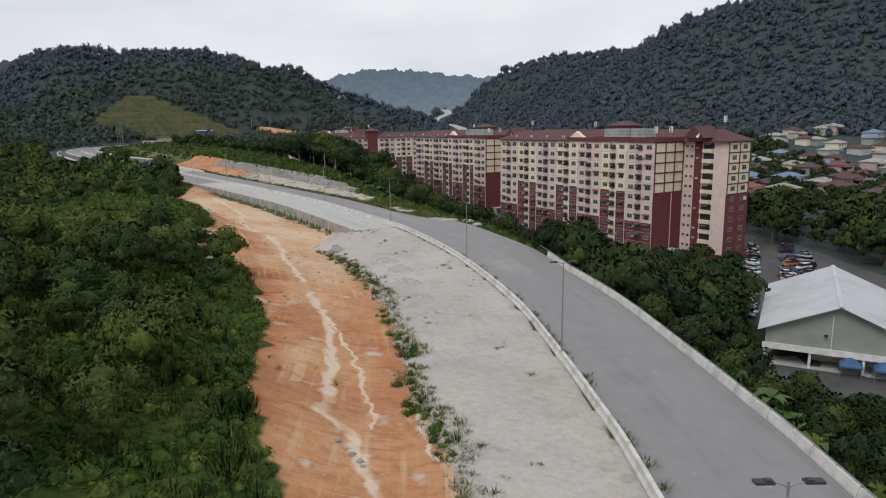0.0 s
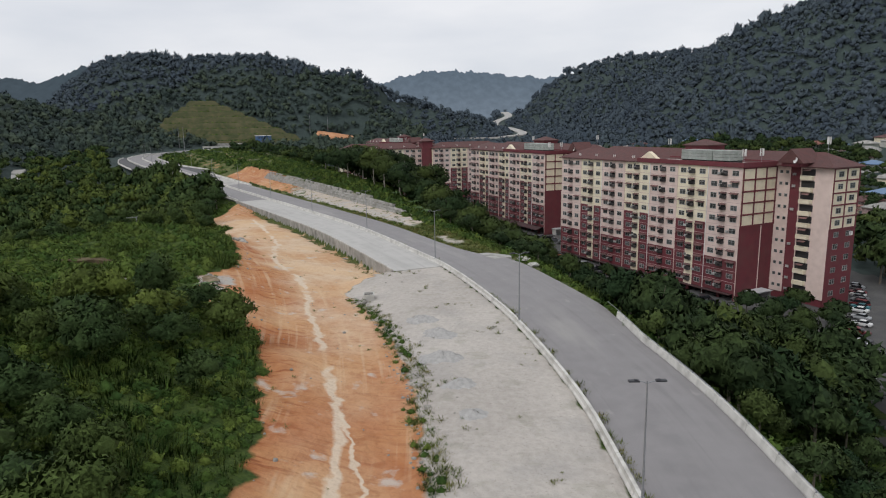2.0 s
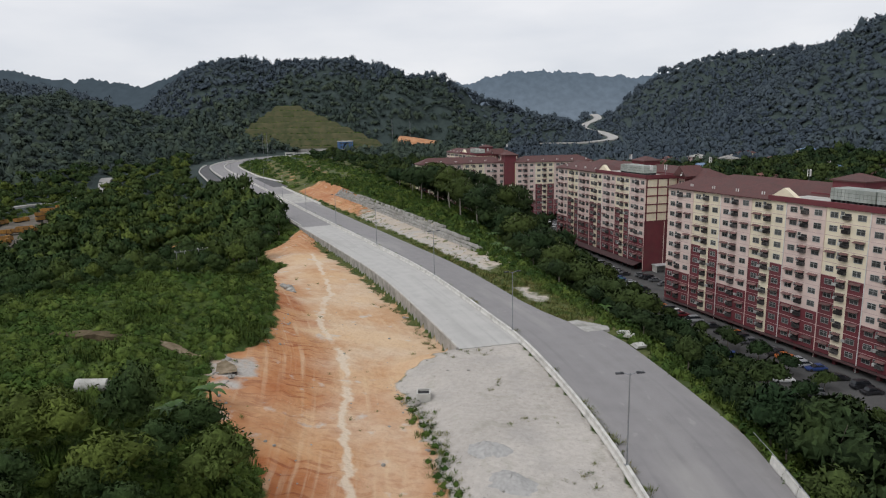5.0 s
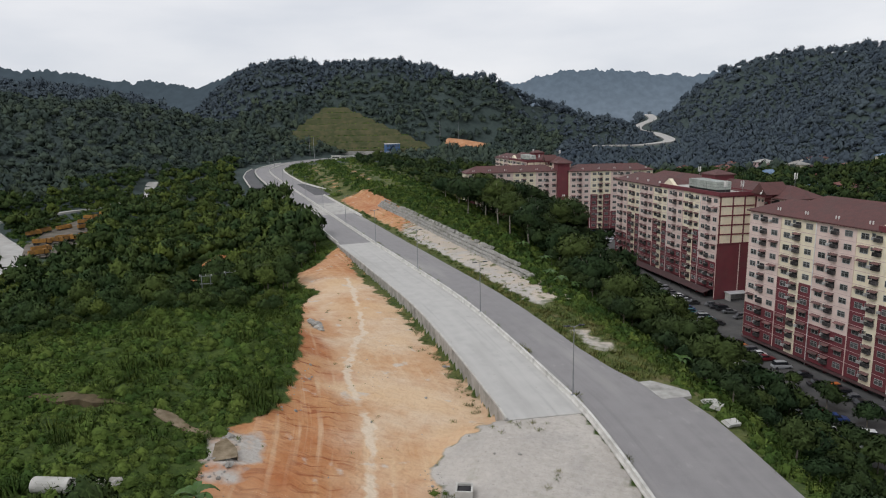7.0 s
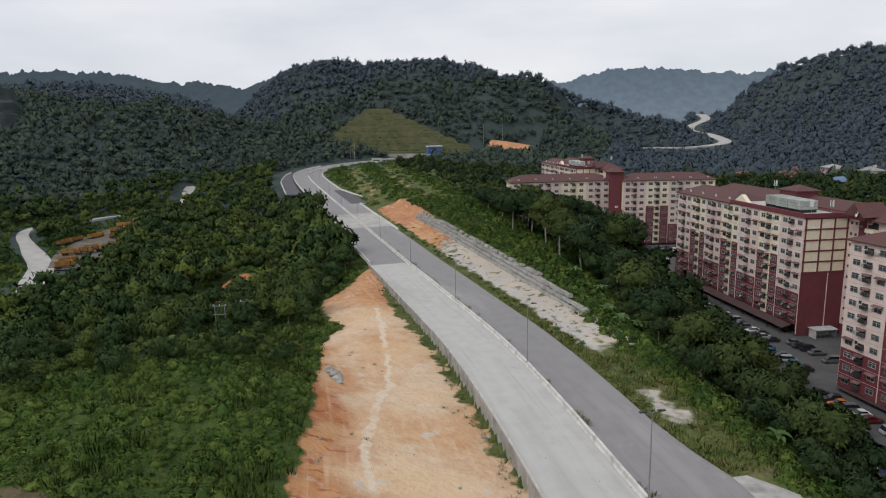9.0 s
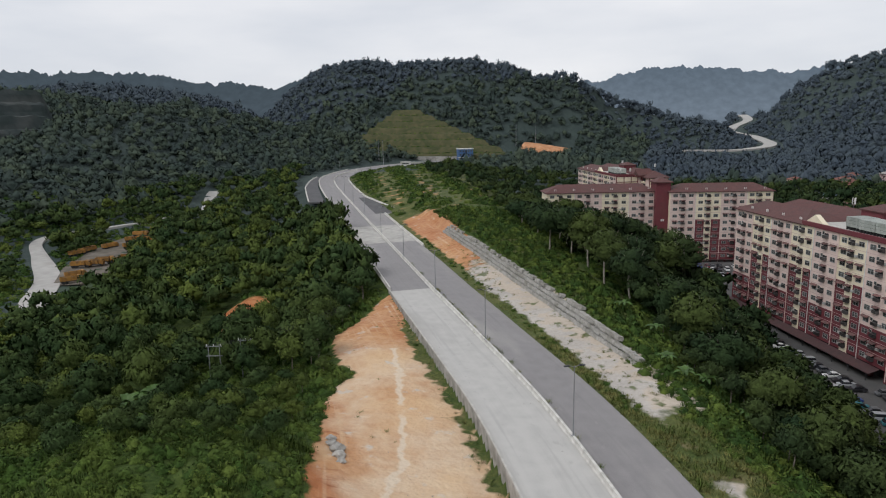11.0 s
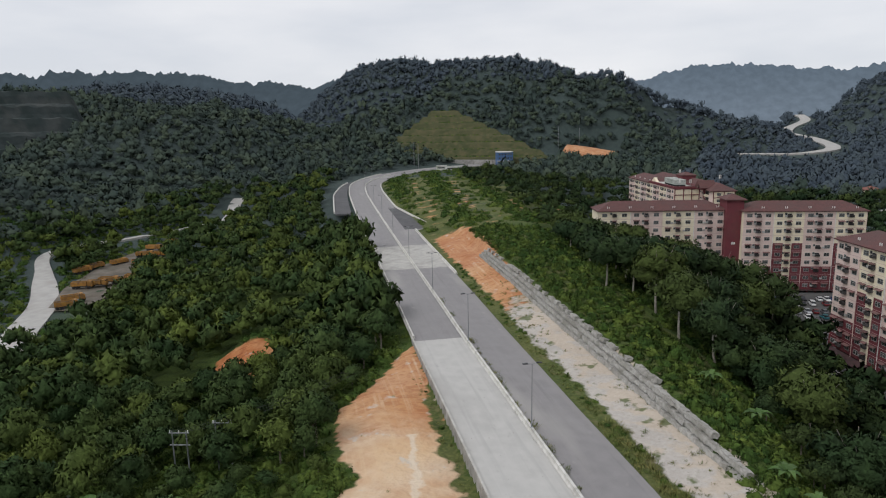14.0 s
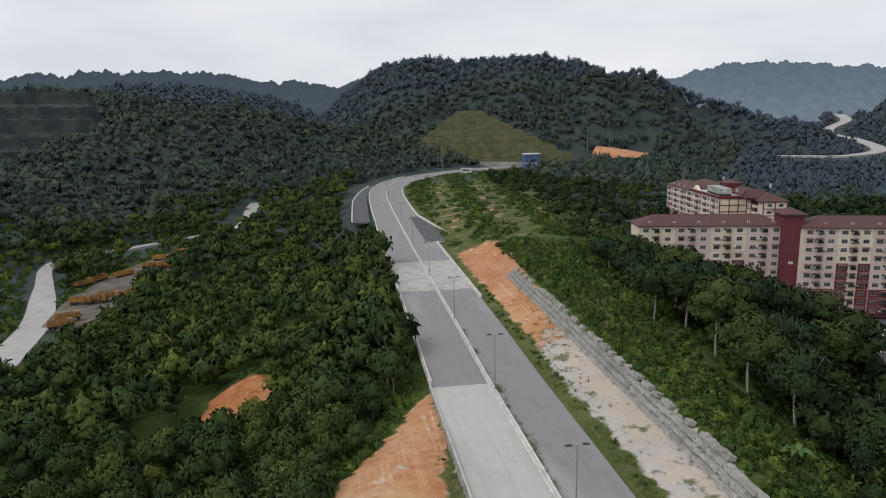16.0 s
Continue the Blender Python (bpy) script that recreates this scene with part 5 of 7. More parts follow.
earth_mesh = mesh_from("earth_cutting", np.column_stack([px, py, pz]), grid_faces(30, 12), material("orange_earth", (0.46, 0.21, 0.10), (0.55, 0.33, 0.19), 0.25, 0.95, bump=0.5, bump_scale=0.8, stain=(0.30, 0.12, 0.06), stain_scale=0.1, shine=0.15), True)
tagged(new("earth_cutting", earth_mesh), "bare orange earth cutting on the wooded hillside", "earth bank", kind="structure")


def backdrop(ridge, mat, label, step, seed):
    """A far range of wooded hills on the skyline, with the ragged edge of its trees."""
    line = spline(np.array(ridge, float), step)
    r0 = np.random.default_rng(seed)
    rough = [np.convolve(r0.normal(0, 1, len(line) + 60), np.hanning(w) / np.hanning(w).sum(), 'same')[30:-30] * math.sqrt(w) for w in (3, 7, 23, 51)]
    tall = line[:, 2] + 9 + 1.1 * rough[0] + 2.0 * rough[1] + 2.2 * rough[2] + 2.0 * rough[3]
    t = np.gradient(line[:, :2], axis=0)
    t /= np.linalg.norm(t, axis=1)[:, None]
    out = np.column_stack([t[:, 1], -t[:, 0]])
    rows = []
    for k, (push, height) in enumerate(((260, 0.0), (170, 0.38), (90, 0.72), (35, 0.93), (0, 1.0))):
        rows.append(np.column_stack([line[:, :2] + out * push, -14 + (tall + 14) * height]))
    v = np.vstack(rows)
    tagged(new("backdrop", mesh_from("backdrop", v, grid_faces(len(line), 5), mat, True)), label, "hills", kind="structure")


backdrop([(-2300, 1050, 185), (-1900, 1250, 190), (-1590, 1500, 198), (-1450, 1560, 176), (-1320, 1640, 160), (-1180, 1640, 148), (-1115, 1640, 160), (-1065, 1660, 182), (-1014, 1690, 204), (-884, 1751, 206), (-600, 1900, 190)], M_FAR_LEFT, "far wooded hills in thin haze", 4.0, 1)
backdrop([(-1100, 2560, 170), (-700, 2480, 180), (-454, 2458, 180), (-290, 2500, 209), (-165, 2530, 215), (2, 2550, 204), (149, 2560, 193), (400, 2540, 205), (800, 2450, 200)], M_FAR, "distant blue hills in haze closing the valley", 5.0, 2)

# quarry benches on the far flank
qa, qb = [a.ravel() for a in np.meshgrid(np.linspace(-62, 62, 42), np.linspace(0, 1, 48))]
qd = 560 + 120 * qb
qx, qy = -40 - 0.875 * qd - 0.484 * qa, 162 + 0.484 * qd - 0.875 * qa
qs = 10 + 76 * qb
qz = np.floor(qs / 12) * 12 + 12 * smooth(0.55, 0.9, (qs / 12) % 1.0) + 1.2 * wander(qx, qy, 17, 4.0) - 30 * smooth(48, 62, np.abs(qa))
tagged(new("quarry_face", mesh_from("quarry_face", np.column_stack([qx, qy, qz]), grid_faces(42, 48), material("quarry_rock", (0.040, 0.050, 0.050), (0.026, 0.036, 0.034), 0.08, 0.95, bump=0.6, bump_scale=0.5, stain=(0.085, 0.088, 0.085), stain_scale=0.06, stain_amount=0.7, shine=0.1))), "dark stepped rock benches of an old quarry", "quarry", kind="structure")
muddy = material("muddy_track", (0.15, 0.115, 0.07), (0.29, 0.235, 0.165), 0.9, 0.95, bump=0.4, bump_scale=3, stain=(0.09, 0.075, 0.05), stain_scale=0.3, shine=0.1)
bare = spline(np.array([(-82, 130.5), (-77, 131.2), (-73, 132.2), (-67, 133.5)], float), 1.0)
soil = material("damp_soil", (0.085, 0.065, 0.040), (0.15, 0.115, 0.07), 0.8, 0.95, bump=0.4, bump_scale=3, stain=(0.05, 0.065, 0.02), stain_scale=0.5, stain_amount=0.8, shine=0.1)
draped("pavement", bare, lambda t: (1.3 + 0.5 * np.sin(19 * t)) * np.sin(math.pi * np.clip(t, 0.05, 0.95)), 0.05, soil, "bare muddy patch in the scrub", "bare soil")
track = spline(np.array([(-49, 128), (-51, 130.5), (-53.5, 132.4), (-57, 132.9), (-61, 133.5), (-65, 133.6)], float), 1.0)
draped("pavement", track, lambda t: 0.75 + 0.25 * np.sin(17 * t) + 0.5 * (1 - t) ** 2, 0.03, muddy, "muddy vehicle track through the scrub", "track")


# ---- car parks and cars ----
lx, ly = [a.ravel() for a in np.meshgrid(np.arange(-130, 160, 3.0), np.arange(60, 530, 3.0))]
nlx, nly = len(np.arange(-130, 160, 3.0)), len(np.arange(60, 530, 3.0))
lz = ground_z(lx, ly)
good = in_lot(lx, ly) & (lz < -12.5)
lot_faces = grid_faces(nlx, nly)
lot_faces = lot_faces[good[lot_faces].all(axis=1)]
used = np.unique(lot_faces)
back = np.full(len(lx), -1)
back[used] = np.arange(len(used))
tagged(new("car_park", mesh_from("car_park", np.column_stack([lx, ly, lz + 0.12])[used], back[lot_faces], M_LOT)), "worn grey asphalt car park round the blocks", "car park", kind="structure")


def loft(sections):
    """A closed hull through rings of equal size."""
    n = len(sections[0])
    v = [p for s in sections for p in s]
    f = []
    for i in range(len(sections) - 1):
        f += [(i * n + j, i * n + (j + 1) % n, (i + 1) * n + (j + 1) % n, (i + 1) * n + j) for j in range(n)]
    return v, f + [tuple(range(n))[::-1], tuple(range(len(v) - n, len(v)))]


def hull(name, sections, mat):
    me = bpy.data.meshes.new(name)
    me.from_pydata(*[x if i != 1 else [] for i, x in enumerate((loft(sections)[0], None, loft(sections)[1]))])
    me.materials.append(mat)
    return me


def ring(x, w, z0, z1, tuck=0.1):
    return [(x, -w + tuck, z0), (x, w - tuck, z0), (x, w, z0 + (z1 - z0) * 0.4), (x, w - tuck * 0.6, z1), (x, -w + tuck * 0.6, z1), (x, -w, z0 + (z1 - z0) * 0.4)]


_v, _f = tube([(0, -0.1, 0), (0, 0.1, 0)], [0.31, 0.31], 12)
CAR_WHEEL = bpy.data.meshes.new("wheel")
CAR_WHEEL.from_pydata(_v, [], _f + [tuple(range(12))[::-1], tuple(range(12, 24))])
CAR_WHEEL.materials.append(M_TYRE)


def car_kind(paint, style):
    """A parked car: body, glasshouse, roof and wheels."""
    long, high = {"sedan": (4.4, 1.42), "hatch": (3.7, 1.48), "van": (4.5, 1.75)}[style]
    h = long / 2
    belt = 0.88 if style != "van" else 1.0
    body = hull("body", [ring(-h, 0.72, 0.32, 0.72), ring(-h + 0.15, 0.82, 0.22, belt - 0.03), ring(-h * 0.4, 0.85, 0.2, belt), ring(h * 0.35, 0.85, 0.2, belt - 0.02), ring(h - 0.35, 0.82, 0.22, 0.74), ring(h, 0.70, 0.3, 0.58)], paint)
    rear = {"sedan": -h + 0.75, "hatch": -h + 0.2, "van": -h + 0.15}[style]
    nose = {"sedan": h - 1.2, "hatch": h - 0.95, "van": h - 0.7}[style]
    glass = hull("glasshouse", [ring(rear, 0.74, belt - 0.04, belt), ring(rear + 0.35, 0.68, belt - 0.04, high - 0.06), ring(nose - 0.75, 0.68, belt - 0.04, high - 0.06), ring(nose, 0.76, belt - 0.04, belt)], M_CAR_GLASS)
    roof = hull("roof", [ring(rear + 0.38, 0.66, high - 0.09, high - 0.02, 0.04), ring((rear + nose) / 2 - 0.2, 0.67, high - 0.09, high + 0.02, 0.04), ring(nose - 0.78, 0.65, high - 0.09, high - 0.03, 0.04)], paint)
    return body, glass, roof, h


PAINT_NAMES = ["white", "silver", "black", "grey", "maroon", "blue", "orange", "teal"]
CAR_MODELS = {}
for pi, paint in enumerate(CAR_PAINTS):
    for style in ("sedan", "hatch", "van"):
        CAR_MODELS[pi, style] = car_kind(paint, style)


def car(x, y, z, heading, paint, style):
    body, glass, roof, h = CAR_MODELS[paint, style]
    thing = tagged(new("car"), {"sedan": "{} saloon car parked on the asphalt", "hatch": "small {} hatchback car parked on the asphalt", "van": "{} people carrier parked on the asphalt"}[style].format(PAINT_NAMES[paint]), "car", "cars parked on the estate")
    thing.matrix_world = pose(x, y, z, 0, 0, heading)
    part("body", body, thing)
    part("glasshouse", glass, thing, "dark tinted windows")
    part("roof", roof, thing)
    for sx_ in (-1, 1):
        for sy_ in (-1, 1):
            part("wheel", CAR_WHEEL, thing, at=pose(sx_ * (h - 0.75), sy_ * 0.76, 0.31))


crng = np.random.default_rng(5)


def car_row(start, end, count, turn, fill):
    for k in range(count):
        if crng.random() > fill:
            continue
        t = (k + 0.5) / count
        x, y = start[0] + (end[0] - start[0]) * t, start[1] + (end[1] - start[1]) * t
        base = math.degrees(math.atan2(end[1] - start[1], end[0] - start[0]))
        car(x + crng.normal(0, 0.25), y + crng.normal(0, 0.25), float(ground_z(x, y)[0]) + 0.14, base + turn + float(crng.normal(0, 3)) + (180 if crng.random() < 0.4 else 0), int(crng.choice(8, p=[0.2, 0.17, 0.2, 0.17, 0.09, 0.09, 0.03, 0.05])), str(crng.choice(["sedan", "hatch", "van"], p=[0.5, 0.33, 0.17])))


def front(o, t, along_m, out_m):
    """A place along and out from the front of a block."""
    d = math.hypot(t[0] - o[0], t[1] - o[1])
    fx, fy = (t[0] - o[0]) / d, (t[1] - o[1]) / d
    return o[0] + fx * along_m - fy * out_m, o[1] + fy * along_m + fx * out_m


A, B, C = ((61, 187), (22.5, 247)), ((19, 282), (-13.3, 343)), ((1.5, 419), (-38.5, 404))
car_row(front(*A, 0, 6.5), front(*A, 70, 6.5), 27, 75, 0.85)
car_row(front(*A, 4, 17.5), front(*A, 70, 17.5), 28, 62, 0.96)
car_row(front(*A, 16, 22.5), front(*A, 66, 22.5), 24, 62, 0.96)
car_row(front(*B, -4, 9), front(*B, 70, 9), 26, 80, 0.85)
car_row(front(*B, 0, 17), front(*B, 66, 17), 24, 70, 0.9)
car_row(front(*C, 2, 12), front(*C, 34, 12), 12, 85, 0.85)
car_row(front(*C, 2, 18), front(*C, 34, 18), 12, 85, 0.85)
car_row(front(*C, 4, 28), front(*C, 34, 28), 11, 85, 0.85)
car_row(front(*C, 4, 34), front(*C, 34, 34), 11, 85, 0.85)
car_row((62, 128), (100, 205), 28, 70, 0.8)
car_row((70, 125), (108, 200), 27, 110, 0.75)
car_row((80, 136), (112, 198), 22, 70, 0.6)
car_row(front(*A, 66, 12), front(*A, 96, 12), 10, 80, 0.8)
car_row(front(*B, -24, 14), front(*B, 2, 14), 9, 75, 0.8)
car_row(front(*B, -20, 4), front(*B, -4, 4), 6, 80, 0.8)
car(97.5, 171, -16.9, 200, 0, "van")


# barred store rooms at the feet of the end walls
bars = lattice("grille", sorted([x + k * 0.04 for x in np.linspace(0.05, 5.95, 13) for k in (-1, 1)]), [0.2, 0.3, 1.3, 1.4, 2.3, 2.45], lambda i, j: i % 2 == 0 or j % 2 == 0, 0.06, M_METAL)
for o, t in (A, B):
    store = tagged(new("store_room"), "low grey barred store room against the end wall", "store room", "store rooms at the blocks")
    x, y = front(o, t, -3.2, -9.5)
    store.matrix_world = pose(x, y, float(ground_z(x, y)[0]), 0, 0, math.degrees(math.atan2(t[1] - o[1], t[0] - o[0])) + 90)
    part("wall", boxes("wall", [(0, 6, -2.8, -2.6, -0.5, 2.5), (0, 0.2, -2.6, 0, -0.5, 2.5), (5.8, 6, -2.6, 0, -0.5, 2.5)], M_CONCRETE), store)
    part("roof", boxes("roof", [(-0.3, 6.3, -3.0, 0.3, 2.5, 2.7)], M_SHEET), store)
    part("grille", bars, store)

# ---- the hall beside the car park ----
hall = tagged(new("hall"), "open-fronted community hall with a pale sheet-metal roof", "hall")
hall.matrix_world = pose(53, 104, -17.4, 0, 0, math.degrees(math.atan2(-0.48, 0.877)))
W, D, E, R = 22.4, 33.0, 6.5, 11.4
part("floor_slab", boxes("floor_slab", [(0.5, W - 0.5, 0.4, D - 0.5, -1, 0.25)], M_CONCRETE), hall)
v = [(0.8, 0.8, 3.6), (W - 0.8, 0.8, 3.6), (W - 0.8, 0.8, E - 0.1), (W / 2, 0.8, R - 0.35), (0.8, 0.8, E - 0.1)]
gm = bpy.data.meshes.new("gable_wall")
gm.from_pydata([*v, *[(x, y + 0.25, z) for x, y, z in v]], [], [(0, 1, 2, 3, 4), (9, 8, 7, 6, 5), (0, 5, 6, 1), (1, 6, 7, 2), (2, 7, 8, 3), (3, 8, 9, 4), (4, 9, 5, 0)])
gm.materials.append(M_SAGE)
part("gable_wall", gm, hall)
part("gable_wall", gm, hall, at=pose(0, D - 2.0, 0))
part("fascia", boxes("fascia", [(0.4, W - 0.4, 0.4, 0.75, 2.9, 3.9)], M_WHITE_PAINT), hall)
part("side_wall", boxes("side_wall", [(0.8, 1.05, 1.1, D - 1.1, 3.4, E - 0.2)], M_SAGE), hall)
part("side_wall", boxes("side_wall", [(W - 1.05, W - 0.8, 1.1, D - 1.1, 0.25, E - 0.2)], M_SAGE), hall)
part("back_wall", boxes("back_wall", [(1.1, W - 1.1, D - 1.6, D - 1.3, 0.25, 3.6)], M_SAGE), hall)
part("inner_wall", boxes("inner_wall", [(8, W - 1.1, 5.5, 5.8, 0.25, 3.4)], M_CREAM), hall)
column = boxes("column", [(-0.2, 0.2, -0.2, 0.2, 0.2, 6.2)], M_WHITE_PAINT)
for x in (0.95, 7.5, 15, W - 0.95):
    part("column", boxes("column", [(-0.2, 0.2, -0.2, 0.2, 0.2, 3.2)], M_WHITE_PAINT), hall, at=pose(x, 0.95, 0))
for y in (8, 15, 22, 29):
    part("column", column, hall, at=pose(0.95, y, 0))
for side in (0, 1):
    n = 26
    x0, x1 = (-0.4, W / 2) if side == 0 else (W + 0.4, W / 2)
    v, f = [], []
    for k in range(n + 1):
        y = -0.6 + (D + 0.8) * k / n
        lift = 0.05 if k % 2 else 0.0
        v += [(x0, y, E - 0.2 + lift), (x1, y, R + lift), (x0, y, E - 0.32 + lift), (x1, y, R - 0.12 + lift)]
    for k in range(n):
        o = 4 * k
        f += [(o, o + 1, o + 5, o + 4), (o + 2, o + 6, o + 7, o + 3), (o, o + 4, o + 6, o + 2), (o + 1, o + 3, o + 7, o + 5)]
    part("roof_slope", mesh_from("roof_slope", v, f + [(0, 2, 3, 1), (4 * n, 4 * n + 1, 4 * n + 3, 4 * n + 2)], M_SHEET), hall)
part("ridge_cap", boxes("ridge_cap", [(W / 2 - 0.35, W / 2 + 0.35, -0.65, D + 0.25, R - 0.02, R + 0.09)], M_SHEET), hall)
part("drainpipe", boxes("drainpipe", [(W / 2 - 0.9, W / 2 - 0.78, 0.6, 0.72, 3.9, 9.5)], M_WHITE_PAINT), hall)
part("wall_lamp", boxes("wall_lamp", [(W / 2 - 1.9, W / 2 - 1.4, 0.3, 0.75, 6.0, 6.3)], M_DARK_METAL), hall)
for k, (x, y) in enumerate(((64.5, 97.5), (68.5, 95.2))):
    tent = tagged(new("canopy_tent"), "blue pop-up canopy tent beside the hall", "tent", "canopy tents")
    tent.matrix_world = pose(x, y, -17.4, 0, 0, -28)
    part("canopy", hip_roof("canopy", -1.5, 1.5, -1.5, 1.5, 2.3, 1.0, 0.1, M_BLUE), tent)
    for sx_ in (-1.45, 1.45):
        for sy_ in (-1.45, 1.45):
            part("leg", boxes("leg", [(sx_ - 0.04, sx_ + 0.04, sy_ - 0.04, sy_ + 0.04, 0, 2.2)], M_METAL), tent)

# ---- houses of the village ----
ROOFS = [M_RUST_ROOF, M_ROOF, M_RETAIN, M_ROOF, M_SKY_BLUE_ROOF, M_RETAIN]
hrng = np.random.default_rng(8)
hx, hy = [], []
for x0, x1, y0, y1, step, seed in ((150, 330, 300, 560, 25, 3), (260, 520, 520, 760, 30, 4), (40, 190, 500, 700, 27, 6)):
    a, b = scatter(x0, x1, y0, y1, step, seed, 0.3)
    hx.append(a)
    hy.append(b)
hx, hy = np.concatenate(hx), np.concatenate(hy)
far_enough = (hills(hx, hy) < 22) & ~in_lot(hx, hy) & (hrng.uniform(0, 1, len(hx)) < 0.8)
HOUSES = list(zip(hx[far_enough], hy[far_enough]))
HOUSE_LABELS = {"red_house_roof": "single-storey house with a rust-red roof", "brown_roof_tiles": "single-storey house with a brown tiled roof", "grey_sheet_roof": "low house with a pale grey sheet roof", "blue_sheet_roof": "low house with a blue metal roof", "precast_panels": "low house with a grey weathered roof"}
for x, y in HOUSES:
    w, d, h = hrng.uniform(9, 16), hrng.uniform(8, 12), hrng.uniform(3.2, 5.5)
    roof_mat = ROOFS[int(hrng.integers(0, len(ROOFS)))]
    home = tagged(new("house"), HOUSE_LABELS[roof_mat.name], "house", "houses of the village")
    z = float(ground_z(x, y)[0])
    home.matrix_world = pose(x, y, z, 0, 0, float(hrng.choice([20, 28, 35, 110, 122])))
    wall_mat = [M_PINK_DARK, M_CONCRETE, M_SAGE, M_CREAM][int(hrng.integers(0, 4))]
    part("wall", boxes("wall", [(-w / 2, w / 2, -d / 2, d / 2, -2, h)], wall_mat), home)
    part("roof", hip_roof("roof", -w / 2, w / 2, -d / 2, d / 2, h + 0.3, d * 0.22, 0.9, roof_mat), home)
    if hrng.random() < 0.6:
        part("porch_roof", hip_roof("porch_roof", -w / 2, 0, -d / 2 - 3.5, -d / 2, h - 0.5, 0.8, 0.3, roof_mat), home)
    for k in range(3):
        wx_ = -w / 2 + w * (k + 0.5) / 3
        part("window", boxes("window", [(wx_ - 0.7, wx_ + 0.7, -d / 2 - 0.06, -d / 2 - 0.01, h - 2.3, h - 1.0)], M_GLASS), home)
shed = tagged(new("workshop"), "long low workshop with a bright blue metal roof", "workshop")
shed.matrix_world = pose(95, 520, -7, 0, 0, 5)
part("wall", boxes("wall", [(-13, 13, -12, 16, -4, 6)], M_BLUE), shed)
part("roof", hip_roof("roof", -13, 13, -12, 16, 6.2, 2.2, 1.0, M_SKY_BLUE_ROOF), shed)

# ---- toll plaza beyond the bend ----
office = tagged(new("office_building"), "small blue and white office building by the road", "office building")
office.matrix_world = pose(-277, 772, 7.5, 0, 0, 35)
part("wall", boxes("wall", [(-8, 8, -5, 5, -3, 12)], M_BLUE), office)
part("parapet", boxes("parapet", [(-8.3, 8.3, -5.3, 5.3, 12, 12.8)], M_WHITE_PAINT), office)
for k in range(3):
    for j in range(5):
        part("window", boxes("window", [(-6.8 + 3 * j, -5.2 + 3 * j, -5.08, -5.0, 1.5 + 3.8 * k, 3.2 + 3.8 * k)], M_GLASS), office)
part("porch", boxes("porch", [(-9, 4, -9, -5, 3.2, 3.7), (-8.6, -8.2, -8.8, -8.4, -3, 3.2), (3, 3.4, -8.8, -8.4, -3, 3.2)], M_CONCRETE), office)
for k, (x, y, w) in enumerate(((-291, 684, 16), (-308, 690, 9), (-262, 800, 26))):
    low = tagged(new("low_building"), "low pale flat-roofed building by the road", "building", "low buildings by the plaza")
    low.matrix_world = pose(x, y, 7.2, 0, 0, 20)
    part("wall", boxes("wall", [(-w / 2, w / 2, -3, 3, -2, 3.2)], M_WHITE_PAINT), low)
    part("roof", boxes("roof", [(-w / 2 - 0.5, w / 2 + 0.5, -3.5, 3.5, 3.2, 3.55)], M_CONCRETE), low)
    part("window", boxes("window", [(-w / 2 + 1, w / 2 - 1, -3.06, -3.0, 1.0, 2.2)], M_GLASS), low)

# ---- dump trucks in the yard ----
truck = tagged(new("dump_truck"), "old yellow dump truck parked in the yard", "dump truck", "dump trucks in the yard")
part("cab", hull("cab", [ring(2.2, 1.15, 0.9, 2.9, 0.1), ring(3.0, 1.15, 0.8, 2.95, 0.1), ring(3.9, 1.1, 0.7, 2.2, 0.12)], M_YELLOW), truck)
part("windscreen", boxes("windscreen", [(3.3, 3.75, -0.95, 0.95, 2.05, 2.6)], M_CAR_GLASS), truck)
tub = part("tipper_body", boxes("tipper_body", [(-3.8, 1.9, -1.25, -1.1, 1.3, 2.7), (-3.8, 1.9, 1.1, 1.25, 1.3, 2.7), (1.75, 1.9, -1.1, 1.1, 1.3, 3.0), (-3.8, -3.65, -1.1, 1.1, 1.3, 2.6), (-3.8, 1.9, -1.25, 1.25, 1.15, 1.3)], M_YELLOW), truck)
for x in (-2.4, 0.4):
    for s in (-1.29, 1.29):
        part("side_rib", boxes("side_rib", [(x - 0.1, x + 0.1, s - 0.05, s + 0.05, 1.3, 2.7)], M_YELLOW), tub)
part("load", boxes("load", [(-3.6, 1.7, -1.08, 1.08, 1.9, 2.35)], M_LOAD), truck, "dark dirty load bed")
part("chassis", boxes("chassis", [(-3.8, 3.6, -0.5, 0.5, 0.7, 1.1)], M_DARK_METAL), truck)
_v, _f = tube([(0, -0.2, 0), (0, 0.2, 0)], [0.52, 0.52], 12)
big_wheel = bpy.data.meshes.new("wheel")
big_wheel.from_pydata(_v, [], _f + [tuple(range(12))[::-1], tuple(range(12, 24))])
big_wheel.materials.append(M_TYRE)
for x in (-2.9, -1.6, 2.9):
    for y in (-1.0, 1.0):
        part("wheel", big_wheel, truck, at=pose(x, y, 0.52))


def yard_z(x, y):
    return float(ground_z(x, y)[0]) + 0.75


spots = [(-247, 278, 60), (-251, 283, 62), (-266, 297, 35), (-263, 301, 33), (-261, 305, 32), (-259, 309, 36), (-256, 313, 30), (-289, 313, 95), (-290, 320, 100), (-288, 330, 85), (-276, 332, 70), (-286, 342, 40), (-284, 347, 30), (-293, 353, 20), (-288, 361, 150), (-295, 366, 10)]
for k, (x, y, a) in enumerate(spots):
    if k == 0:
        truck.matrix_world = pose(x, y, yard_z(x, y), 0, 0, a)
    else:
        copy_thing(truck, pose(x, y, yard_z(x, y), 0, 0, a))

